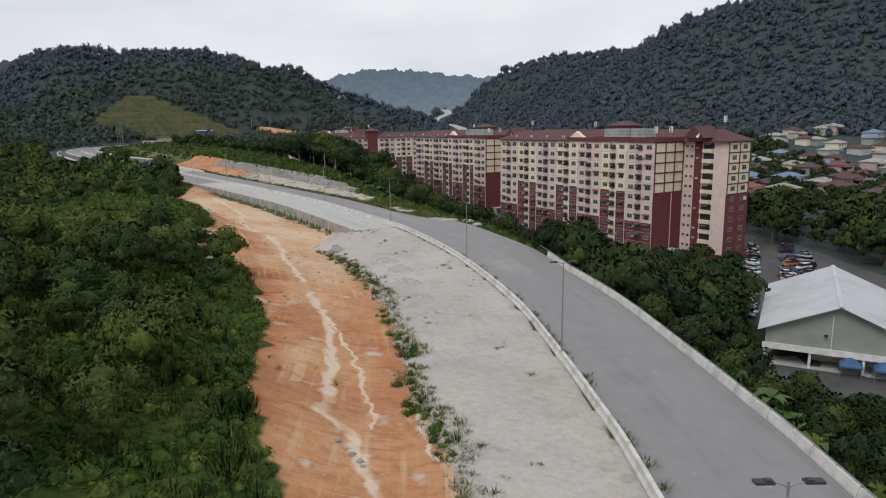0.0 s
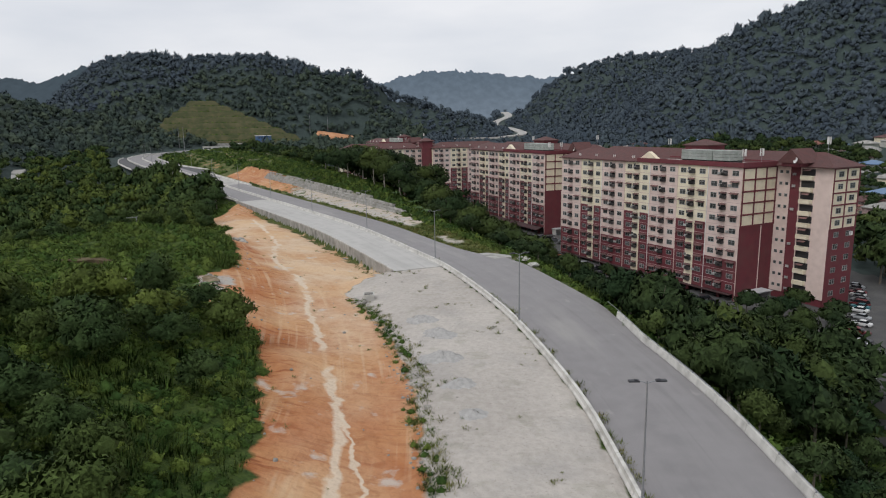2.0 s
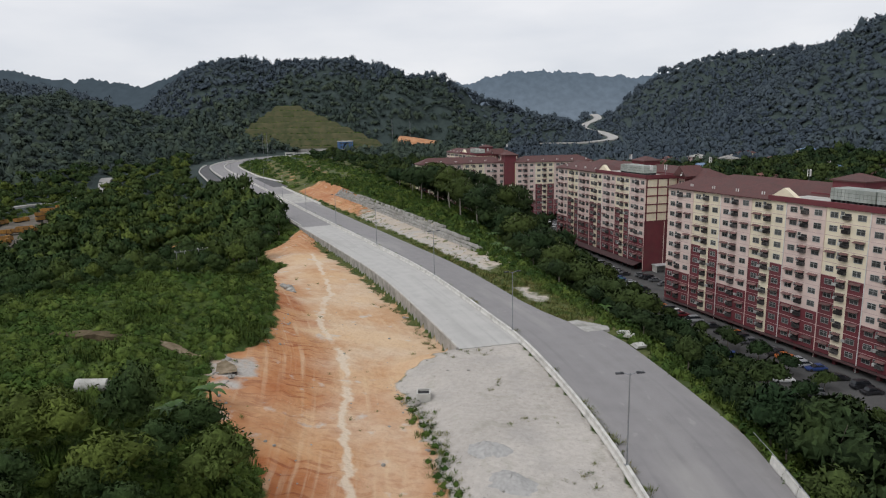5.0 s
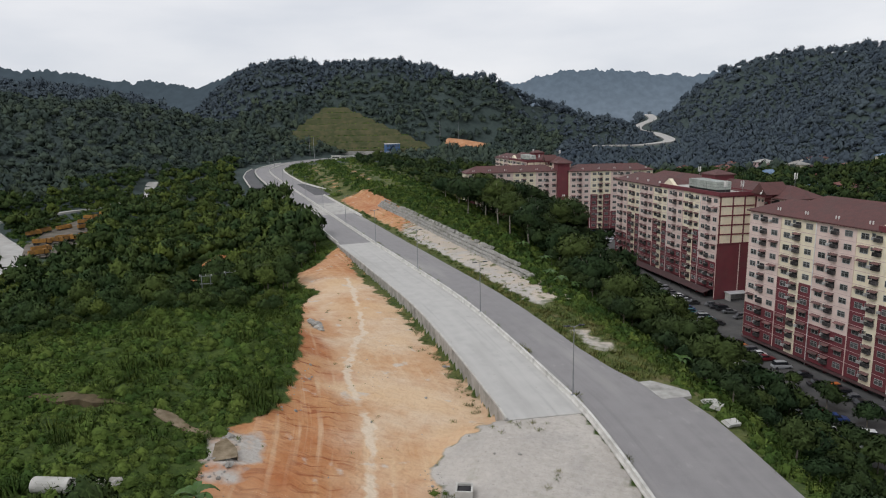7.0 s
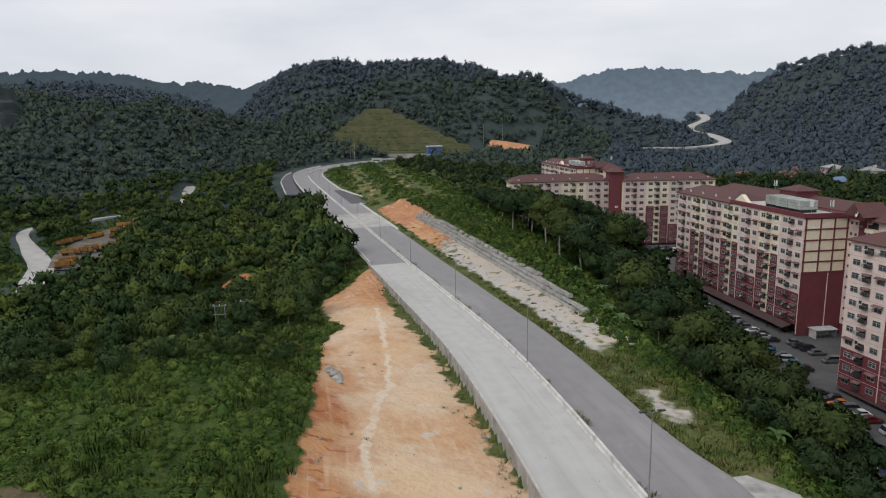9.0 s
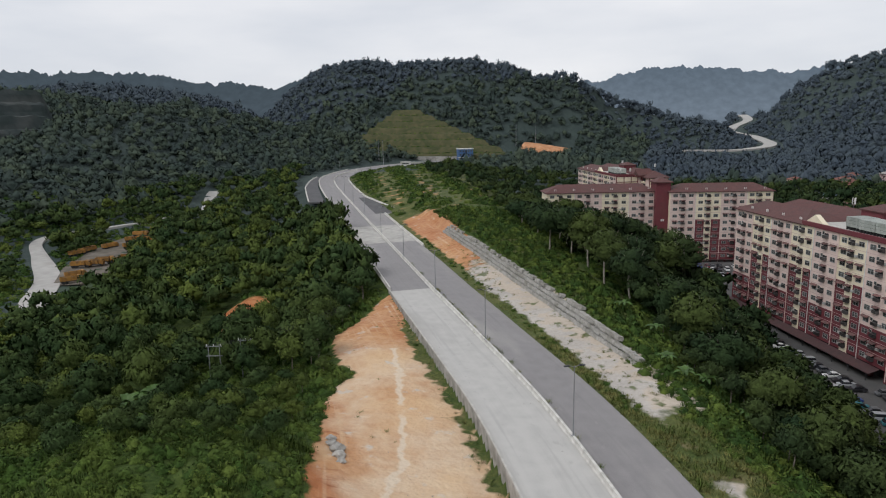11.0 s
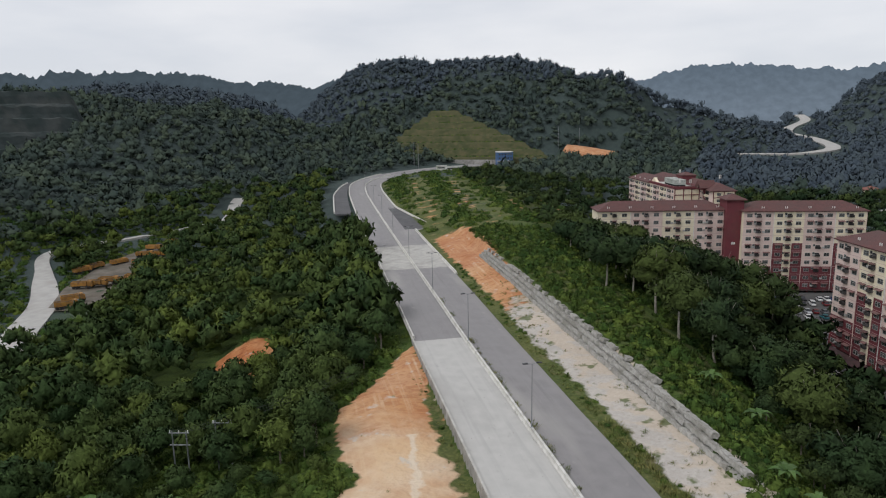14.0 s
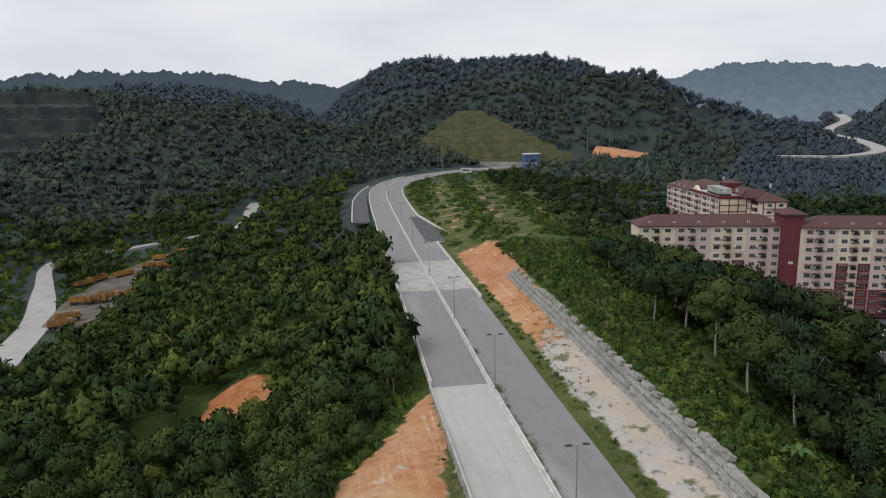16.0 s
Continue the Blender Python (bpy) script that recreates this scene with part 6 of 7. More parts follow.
# ---- the stone-faced bank above the cut strip ----
bank = tagged(new("gabion_wall"), "rough grey gabion wall holding the cut bank", "wall", kind="structure")
grng = np.random.default_rng(14)
cage_meshes = []
for k in range(5):
    bm = bmesh.new()
    bmesh.ops.create_cube(bm, size=1.0)
    bmesh.ops.subdivide_edges(bm, edges=bm.edges[:], cuts=1, use_grid_fill=True)
    for vv in bm.verts:
        vv.co = Vector((vv.co.x * 1.56, vv.co.y * 1.2, vv.co.z * 0.84)) + Vector(grng.normal(0, 0.06, 3))
    me = bpy.data.meshes.new("gabion")
    bm.to_mesh(me)
    bm.free()
    me.materials.append(M_GABION)
    cage_meshes.append(me)
ks = samples(219, 331)
for i in ks:
    base_z = float(ground_z(*(AXIS[i] + RIGHT[i] * 23.8))[0])
    for row in range(4):
        if row == 3 and (grng.random() < 0.4 or STATION[i] < 240) or row == 2 and STATION[i] < 226:
            continue
        at, ang = road_frame(i, 23.6 + 0.85 * row + float(grng.normal(0, 0.06)))
        part("gabion", cage_meshes[int(grng.integers(0, 5))], bank, at=pose(at[0], at[1], base_z + 0.2 + 0.8 * row, float(grng.normal(0, 2)) + 14, float(grng.normal(0, 1.2)), ang + float(grng.normal(0, 2))))


# ---- rocks, heaps and litter on the cleared ground ----
def rock_mesh(name, seed, mat, flat=0.7, detail=2):
    r0 = np.random.default_rng(seed)
    bm = bmesh.new()
    bmesh.ops.create_icosphere(bm, subdivisions=detail, radius=1.0)
    off_ = r0.uniform(-9, 9, 3)
    for vv in bm.verts:
        k = 0.72 + 0.5 * noise.noise(vv.co * 1.3 + Vector(off_))
        vv.co = Vector((vv.co.x * k, vv.co.y * k, max(-0.3, vv.co.z * k * flat)))
    me = bpy.data.meshes.new(name)
    bm.to_mesh(me)
    bm.free()
    me.materials.append(mat)
    return me


rock_meshes = [rock_mesh("rock", i, M_ROCK) for i in range(5)]
for k, (x, y, s) in enumerate(((-13.5, 112, 0.9), (-14.6, 115, 0.7), (-16, 119, 0.8), (-23.4, 138, 0.9), (-23.8, 134.8, 1.1), (-18, 124, 0.7), (-8.8, 98, 0.7), (-7, 92, 0.6), (-66.2, 183.6, 1.4), (-67.4, 185, 1.5), (-68.8, 186, 1.3), (-65, 182.2, 1.0), (-70, 187.4, 1.1), (-5, 82, 0.6), (-3, 70, 0.5), (-9.6, 53.3, 0.4), (-8.2, 51.6, 0.5), (-8.9, 52.6, 0.35), (-7.4, 50.6, 0.45), (-7.0, 49.8, 0.3), (-37.5, 177, 0.6), (-36.9, 177.5, 0.45), (-55.6, 118.8, 1.0), (-56.6, 117.6, 0.9), (-57.3, 116.4, 0.7), (-48, 127.2, 0.7), (-49.2, 128.8, 0.6), (-52, 133, 0.8), (-40.4, 109.8, 0.9))):
    rock = tagged(new("rock", rock_meshes[k % 5]), "pale angular boulder lying on bare earth", "rock", "boulders on the cleared ground")
    rock.matrix_world = pose(x, y, float(ground_z(x, y)[0]) + 0.1 * s, 0, 0, 61 * k) @ Matrix.Scale(s, 4)
def heap_mesh(seed):
    """A low tipped heap with an uneven, spread-out rim."""
    r0 = np.random.default_rng(seed)
    a, r = [q.ravel() for q in np.meshgrid(np.linspace(0, 2 * math.pi, 29), np.linspace(0, 1, 9))]
    rim = 1 + 0.16 * np.sin(2 * a + r0.uniform(0, 6)) + 0.08 * np.sin(3 * a + r0.uniform(0, 6)) + 0.05 * np.sin(7 * a + r0.uniform(0, 6))
    z = 0.27 * (1 - smooth(0.1, 1.0, r)) * (1 + 0.16 * np.sin(3 * a + 5 * r)) - 0.05 * r + 0.02 * r0.normal(0, 1, len(r)) * (r > 0) * (r < 1)
    return mesh_from("mound", np.column_stack([np.cos(a) * r * rim, np.sin(a) * r * rim, z]), grid_faces(29, 9), M_AGGREGATE, True)


for k, (x, y, s) in enumerate(((-6.5, 106.6, 3.6), (-7.9, 116, 3.4), (-11.2, 122.4, 3.0), (-3.4, 98, 2.6), (-1.5, 90, 2.2))):
    heap = tagged(new("mound", heap_mesh(30 + k)), "low heap of grey gravel tipped on the ground", "gravel heap", "gravel heaps")
    heap.matrix_world = pose(x, y, float(ground_z(x, y)[0]), 0, 0, 80 * k) @ Matrix.Scale(s * 0.85, 4)
chamber = tagged(new("drain_chamber"), "square concrete drain chamber with a dark opening", "drain chamber")
chamber.matrix_world = pose(-22.9, 136.1, float(ground_z(-22.9, 136.1)[0]), 0, 0, 12)
part("wall", boxes("wall", [(-1, -0.8, -1, 1, -0.5, 1.3), (0.8, 1, -1, 1, -0.5, 1.3), (-0.8, 0.8, -1, -0.8, -0.5, 1.3), (-0.8, 0.8, 0.8, 1, -0.5, 1.3)], M_CONCRETE), chamber)
# Dark block fills the chamber to imitate its unlit inside.
part("cover_void", boxes("cover_void", [(-0.8, 0.8, -0.8, 0.8, -0.4, 1.0)], M_DARK), chamber)
drain = tagged(new("concrete_pipe"), "large pale concrete drain pipe lying in the scrub", "pipe")
outer, inner = tube([(0, -1.9, 0), (0, 1.9, 0)], [0.8, 0.8], 18), tube([(0, 1.9, 0), (0, -1.9, 0)], [0.66, 0.66], 18)
dm = bpy.data.meshes.new("pipe_barrel")
dm.from_pydata(outer[0] + inner[0], [], outer[1] + [tuple(36 + i for i in q) for q in inner[1]] + [(j, (j + 1) % 18, 54 + (j + 1) % 18, 54 + j)[::-1] for j in range(18)] + [(18 + j, 18 + (j + 1) % 18, 36 + (j + 1) % 18, 36 + j) for j in range(18)])
dm.materials.append(M_CONCRETE)
part("pipe_barrel", dm, drain)
drain.matrix_world = pose(-58.8, 114.3, float(ground_z(-58.8, 114.3)[0]) + 0.75, 0, 0, -78)
for k, (x, y, a, tilt) in enumerate(((6.5, 167.4, 25, 9), (8.6, 161.2, 40, 14), (7.3, 166.2, 70, 5))):
    pile = tagged(new("concrete_slab"), "broken pale concrete slab dumped by the verge", "concrete slab", "slabs dumped on the verge")
    for j in range(3):
        part("sheet", boxes("sheet", [(-1.1 + 0.15 * j, 1.2, -0.7, 0.75 - 0.1 * j, 0.16 * j, 0.16 * j + 0.13)], M_CONCRETE), pile)
    pile.matrix_world = pose(x, y, float(ground_z(x, y)[0]) + 0.35, tilt, 4, a)


# ---- power poles in the woods ----
def power_pole(x, y, tall):
    pole = tagged(new("utility_pole"), "twin-legged utility pole standing among the trees", "utility pole", "utility poles in the woods")
    pole.matrix_world = pose(x, y, float(ground_z(x, y)[0]), 0, 0, 25)
    for s in (-1.1, 1.1):
        part("leg", mesh_from("leg", *tube([(s, 0, -0.5), (s, 0, tall)], [0.14, 0.1], 7), M_METAL), pole)
    for z in (tall - 0.4, tall - 2.4):
        part("cross_arm", boxes("cross_arm", [(-1.6, 1.6, -0.07, 0.07, z - 0.08, z + 0.08)], M_METAL), pole)
    for s in (-1.4, 0, 1.4):
        part("insulator", boxes("insulator", [(s - 0.06, s + 0.06, -0.06, 0.06, tall - 0.32, tall + 0.05)], M_WHITE_PAINT), pole)


power_pole(-109.9, 206.7, 8.4)
power_pole(-106.7, 212.4, 9.0)
pole_a, pole_b = [(x, y, float(ground_z(x, y)[0]) + t) for x, y, t in ((-109.9, 206.7, 8.3), (-106.7, 212.4, 8.9))]
far_end = (-98.0, 236.0, pole_b[2] + 1.2)
for shift in (-1.4, 0.0, 1.4):
    wire = tagged(new("power_cable"), "thin dark power cable strung between the poles", "cable", "power cables over the woods")
    for a, b in ((pole_a, pole_b), (pole_b, far_end)):
        line = [(a[0] + (b[0] - a[0]) * t + shift * 0.9, a[1] + (b[1] - a[1]) * t + shift * 0.4, a[2] + (b[2] - a[2]) * t - 0.03 * math.dist(a, b) * math.sin(math.pi * t)) for t in np.linspace(0, 1, 9)]
        part("span", mesh_from("span", *tube(line, [0.018] * 9, 5), M_DARK_METAL), wire)


# ---- trees, woods and rank growth ----
ICO_V = np.array([(0, 0, 1), (0.894, 0, 0.447), (0.276, 0.851, 0.447), (-0.724, 0.526, 0.447), (-0.724, -0.526, 0.447), (0.276, -0.851, 0.447), (0.724, 0.526, -0.447), (-0.276, 0.851, -0.447), (-0.894, 0, -0.447), (-0.276, -0.851, -0.447), (0.724, -0.526, -0.447), (0, 0, -1)])
ICO_F = np.array([(0, i, i % 5 + 1) for i in range(1, 6)] + [(i, i + 5, i % 5 + 1) for i in range(1, 6)] + [(i % 5 + 1, i + 5, i % 5 + 6) for i in range(1, 6)] + [(11, i % 5 + 6, i + 5) for i in range(1, 6)])


OCTA_V = np.array([(1, 0, 0), (0, 1, 0), (-1, 0, 0), (0, -1, 0), (0, 0, 1), (0, 0, -1)], float)
OCTA_F = np.array([(0, 1, 4), (1, 2, 4), (2, 3, 4), (3, 0, 4), (1, 0, 5), (2, 1, 5), (3, 2, 5), (0, 3, 5)])


def leaf_blades(rng, centre, normal, size):
    """Pointed leaf sprays, one triangle each, lying roughly across the normals."""
    n = len(centre)
    d = normal + rng.normal(0, 0.6, (n, 3))
    d /= np.linalg.norm(d, axis=1)[:, None]
    a = np.cross(d, rng.normal(0, 1, (n, 3)))
    a /= np.linalg.norm(a, axis=1)[:, None]
    b = np.cross(d, a)
    s = size * rng.uniform(0.6, 1.4, (n, 1))
    v = np.stack([centre - a * s - b * s * 0.42, centre - a * s * 0.7 + b * s * 0.5, centre + a * s - d * s * 0.25], axis=1).reshape(-1, 3)
    return v, np.arange(3 * n).reshape(-1, 3)


def join(pieces):
    v, f, o = [], [], 0
    for piece in pieces:
        v.append(piece[0])
        f.append(piece[1] + o)
        o += len(piece[0])
    if len(pieces[0]) > 2:
        return np.vstack(v), np.vstack(f), np.vstack([piece[2] for piece in pieces])
    return np.vstack(v), np.vstack(f)


def unit(a):
    return a / np.maximum(np.linalg.norm(a, axis=1), 1e-6)[:, None]


def faced(v, f, n):
    """Turns every face so that it looks the way its shading normals point."""
    g = np.cross(v[f[:, 1]] - v[f[:, 0]], v[f[:, 2]] - v[f[:, 0]])
    back = (g * n[f].sum(axis=1)).sum(axis=1) < 0
    f = f.copy()
    f[back] = f[back][:, ::-1]
    return v, f, n


def soft_normals(mesh, normals):
    """Shading normals that follow the rounded crown as a whole, as massed leaves do."""
    mesh.attributes.new("custom_normal", "FLOAT_VECTOR", "POINT").data.foreach_set("vector", np.asarray(normals, np.float32).ravel())


def leafy(name, shape, mat):
    me = mesh_from(name, shape[0], shape[1], mat, True)
    soft_normals(me, shape[2])
    return me


def crown_shape(seed, radius, height, base, lobes, leaves, size, flat=0.75):
    """A crown of several uneven lobes set with leaf clumps, with dark hearts so that little light comes through."""
    rng = np.random.default_rng(seed)
    pieces = []
    per = leaves // lobes
    for i in range(lobes):
        ang, rad = 2 * math.pi * (i / lobes + rng.uniform(-0.1, 0.1)), radius * rng.uniform(0.3, 0.62) * (0 if i == 0 else 1)
        c = np.array([rad * math.cos(ang), rad * math.sin(ang), base + height * (0.62 if i == 0 else rng.uniform(0.22, 0.62))])
        r = np.array([1, 1, flat]) * radius * rng.uniform(0.38, 0.62)
        r[2] = min(r[2], height * 0.42)
        core = OCTA_V * r * 0.84 * rng.uniform(0.85, 1.15, (6, 1)) + c
        heart = np.array([0, 0, base + 0.2 * height])
        pieces.append((core, OCTA_F, unit(unit(core - c) + 0.5 * unit(core - heart))))
        d = rng.normal(0, 1, (per, 3))
        d[:, 2] = np.abs(d[:, 2]) * 1.1 - 0.35
        d /= np.linalg.norm(d, axis=1)[:, None]
        k = rng.uniform(0.78, 1.12, (per, 1))
        v, f = leaf_blades(rng, c + d * r * k, d, size)
        lean = np.repeat(rng.normal(0, 0.30, (per, 3)), 3, axis=0)
        pieces.append(faced(v, f, unit(unit((v - c) / r) + 0.5 * unit(v - heart) + lean)))
    return join(pieces)


def trunk_shape(seed, height, thick, reach, limbs=5):
    """A tapered, slightly bent trunk with limbs that rise into the crown."""
    rng = np.random.default_rng(seed + 77)
    pieces = []

    def limb(p0, p1, r0, r1, bend, n=4, k=6):
        p0, p1 = np.array(p0, float), np.array(p1, float)
        rings = []
        for i in range(n + 1):
            t = i / n
            c = p0 + (p1 - p0) * t + bend * math.sin(math.pi * t)
            r = r0 + (r1 - r0) * t
            rings.append([c + r * np.array([math.cos(a), math.sin(a), 0]) for a in np.linspace(0, 2 * math.pi, k, endpoint=False)])
        v = np.array(rings).reshape(-1, 3)
        f = []
        for i in range(n):
            for j in range(k):
                a, b = i * k + j, i * k + (j + 1) % k
                f += [(a, b, b + k), (a, b + k, a + k)]
        pieces.append((v, np.array(f)))

    lean = rng.normal(0, 0.04 * height, 3) * (1, 1, 0)
    limb((0, 0, -0.6), lean + (0, 0, height * 0.8), thick, thick * 0.35, rng.normal(0, 0.03 * height, 3) * (1, 1, 0))
    for i in range(limbs):
        t = rng.uniform(0.42, 0.75)
        ang = 2 * math.pi * (i + rng.uniform(0, 0.6)) / limbs
        limb(lean * t + (0, 0, height * 0.8 * t), lean + np.array([math.cos(ang) * reach, math.sin(ang) * reach, height * rng.uniform(0.72, 0.92)]), thick * 0.4, thick * 0.1, np.array([0, 0, -0.04 * height]), 3, 5)
    return join(pieces)


def planted(name, shapes, x, y, z, scale, seed, mat, label, category, tall=None):
    """One mesh of many plants: each place takes one of the shapes, turned and scaled."""
    rng = np.random.default_rng(seed)
    kind = rng.integers(0, len(shapes), len(x))
    turn = rng.uniform(0, 2 * math.pi, len(x))
    tall = rng.uniform(0.8, 1.4, len(x)) if tall is None else tall
    vs, fs, tints, ns_, o = [], [], [], [], 0
    for k, (sv, sf, *sn) in enumerate(shapes):
        m = np.nonzero(kind == k)[0]
        if not len(m):
            continue
        c, s = np.cos(turn[m])[:, None], np.sin(turn[m])[:, None]
        sc = scale[m][:, None]
        vx = (sv[None, :, 0] * c - sv[None, :, 1] * s) * sc + x[m][:, None]
        vy = (sv[None, :, 0] * s + sv[None, :, 1] * c) * sc + y[m][:, None]
        vz = sv[None, :, 2] * sc * tall[m][:, None] + z[m][:, None]
        vs.append(np.stack([vx, vy, vz], axis=2).reshape(-1, 3))
        fs.append((sf[None] + (np.arange(len(m)) * len(sv))[:, None, None]).reshape(-1, 3) + o)
        if sn:
            nx = sn[0][None, :, 0] * c - sn[0][None, :, 1] * s
            ny = sn[0][None, :, 0] * s + sn[0][None, :, 1] * c
            ns_.append(np.stack([nx, ny, np.broadcast_to(sn[0][None, :, 2], nx.shape)], axis=2).reshape(-1, 3))
        tints.append(np.repeat(rng.uniform(0, 1, len(m)), len(sv)))
        o += len(m) * len(sv)
    me = mesh_from(name, np.vstack(vs), np.vstack(fs), mat, True)
    if ns_:
        soft_normals(me, np.vstack(ns_))
    me.attributes.new("tint", "FLOAT", "POINT").data.foreach_set("value", np.concatenate(tints).astype(np.float32))
    ob = new(name, me)
    return tagged(ob, label, category, kind="stuff")


def seen_from(px, py, pz, x, y, z, reach=1.0):
    """True where the ground does not hide a tree at x, y, z from the place p."""
    ok = np.ones(len(x), bool)
    for t in np.linspace(0.12, 0.94, 30):
        gx_, gy_ = px + (x - px) * t, py + (y - py) * t
        ok &= hills(gx_, gy_) - 4 < pz + (z - pz) * t + 3
    return ok


# hill jungle
rng = np.random.default_rng(11)
jungle = [(v, f, unit(n + (0, 0, 1.1))) for v, f, n in (crown_shape(200 + i, 5.6, 7.2, 1.0, 3, 63, 0.92, 0.9) for i in range(8))]
jungle_far = [(v, f, unit(n + (0, 0, 1.4))) for v, f, n in (crown_shape(230 + i, 6.0, 7.4, 0.5, 3, 33, 1.08, 0.9) for i in range(8))]
jx, jy = [], []
for x0, x1, y0, y1, step, seed in ((-900, 560, 250, 1180, 8.4, 21), (-1700, 900, 1180, 1900, 12.5, 22), (-1900, -900, 380, 1180, 13, 23), (-1400, 1100, 1900, 2700, 17, 24), (560, 1000, 420, 1180, 13, 25)):
    a, b = scatter(x0, x1, y0, y1, step, seed)
    jx.append(a)
    jy.append(b)
jx, jy = np.concatenate(jx), np.concatenate(jy)
jh = hills(jx, jy)
st, off = along(jx, jy)
keep = ((jh > 9) | (jy > 632)) & (terrace(jx, jy) < 0.05) & (np.abs(off) > 26) & ~((off > 0) & (off < 85) & (jy < 765)) & ~near_line(jx, jy, QUARRY_ROAD, 7) & ~(np.hypot((jx + 300) / 44, (jy - 728) / 38) < 1) & ~in_lot(jx, jy)
bear = np.degrees(np.arctan2(-(jx + 10), jy - 60))
keep &= (bear > -48) & (bear < 72)
keep &= ~((np.abs(jx + 222) < 44) & (np.abs(jy - 862 - 0.5 * (jx + 222)) < 22))
keep &= ~near_line(jx, jy, FAR_ROAD, 15) & ~near_line(jx, jy, FAR_ROAD - (0, 20, 0), 20) & ~((jx > 170) & (jy < 700) & (jh < 14))
jx, jy = jx[keep], jy[keep]
jz = surface_z(jx, jy)
seen = seen_from(0, 0, 24, jx, jy, jz + 12) | seen_from(-40, 160, 52, jx, jy, jz + 12) | seen_from(-10, 90, 42, jx, jy, jz + 12)
jx, jy, jz = jx[seen], jy[seen], jz[seen]
far = np.hypot(jx, jy - 100)
grown = rng.uniform(0.75, 1.35, len(jx)) * np.interp(far, [500, 1100, 1500, 2600], [0.92, 1.1, 1.5, 2.1])
tall_ = rng.uniform(0.7, 1.25, len(jx)) + 0.6 * (rng.uniform(0, 1, len(jx)) > 0.93)
# Farther trees take the leaf colour with more haze painted in.
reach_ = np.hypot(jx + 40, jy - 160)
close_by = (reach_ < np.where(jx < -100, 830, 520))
for where, shapes, mat, words in ((close_by, jungle, M_JUNGLE_NEAR, "dense dark green rainforest on the nearer slopes"), (~close_by, jungle_far, M_JUNGLE_HAZED, "dense rainforest on far hillsides, blue haze painted into its green")):
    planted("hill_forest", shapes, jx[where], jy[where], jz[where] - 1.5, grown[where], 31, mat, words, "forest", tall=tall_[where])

# woods in the valley and beside the road
wx, wy = scatter(-470, 260, 25, 640, 6.1, 41)
st, off = along(wx, wy)
edge_u = np.interp(st, EDGE_ST, EDGE_U)
e, g, t_ = covers(wx, wy)
hollow = (st > 196) & (st < 224) & (off < np.interp(st, EDGE_ST, EDGE_U) - 4) & (off > -104)
mound = (st > 128) & (st < 212) & (off > -104) & (off < -30) & ~hollow
left_ok = (off < np.where(st < 277, edge_u - 3.5, -14.0)) & ~mound
right_ok = (off > np.interp(st, [0, 100, 135, 150, 165, 205, 225, 240, 330, 372, 420, 640], [18.0, 18.5, 21, 23, 25, 29, 34, 46, 52, 62, 72, 76]))
ok = (left_ok | right_ok) & (e < 0.3) & (g < 0.3) & ~near_line(wx, wy, QUARRY_ROAD, 6) & ~near_line(wx, wy, QUARRY_ROAD[:, :2] + (6, -10), 7.5) & ~in_yard(wx, wy) & ~near_line(wx, wy, np.linspace((-222, 250), (-292, 345), 24), 12) & ~in_lot(wx, wy)
ok &= ~(np.hypot((wx + 142) / 9.3, (wy - 251.5) / 11) < 1)
ok &= ((wx > -40 - 1.98 * (wy - 162) - 14) & (wy > 140)) | (wx > -7.5 - 1.33 * (wy - 80) - 14) | (wx > -0.68 * wy - 14)
ok &= wx < 0.72 * wy + 14
ok &= (hills(wx, wy) < 12) & ~((st > 400) & (off < 0) & (off > -30))
ok &= ~((wx > 90) & (rng.uniform(0, 1, len(wx)) < 0.1)) & ~((off > 0) & (st > 372) & (rng.uniform(0, 1, len(wx)) < 0.4))
ok &= ~((off < 0) & (st < 112) & (off > edge_u - 20) & (rng.uniform(0, 1, len(wx)) < np.interp(edge_u - off, [4, 9, 15], [0.97, 0.7, 0.15])))
ok &= ~((np.hypot(wx + 40, wy - 150) > 190) & (rng.uniform(0, 1, len(wx)) < 0.3))
wx, wy, st, off = wx[ok], wy[ok], st[ok], off[ok]
in_hollow = (st > 190) & (st < 236) & (off < 0) & (off > -100)
wz = surface_z(wx, wy)
size = rng.uniform(0.75, 1.2, len(wx))
size *= np.where((off > 38) & (st > 236) & (st < 372), 1.15, 1.0)
size *= np.where((off > 0) & (st > 132) & (st < 236), 0.72, 1.0) * np.where((off > 22) & (off < 52) & (st > 97) & (st <= 134), 1.45, 1.0) * np.where((off > 0) & (st <= 97), 0.8, 1.0) * np.where(in_hollow, 0.58, 1.0)
size *= np.where((off < 0) & (st < 125), 0.9, 1.0) * np.where((off < 0) & (off > -34) & (st > 262) & (st < 400), 1.3, 1.0)
near = np.minimum(np.hypot(wx + 40, wy - 165), np.minimum(np.hypot(wx + 10, wy - 90), np.hypot(wx, wy - 20))) < 128
trees_near = [(crown_shape(300 + i, 3.6, 5.6, 2.4, 7, 940, 0.37)) for i in range(6)]
trees_mid = [(crown_shape(400 + i, 3.9, 5.4, 2.4, 5, 150, 0.80)) for i in range(6)]

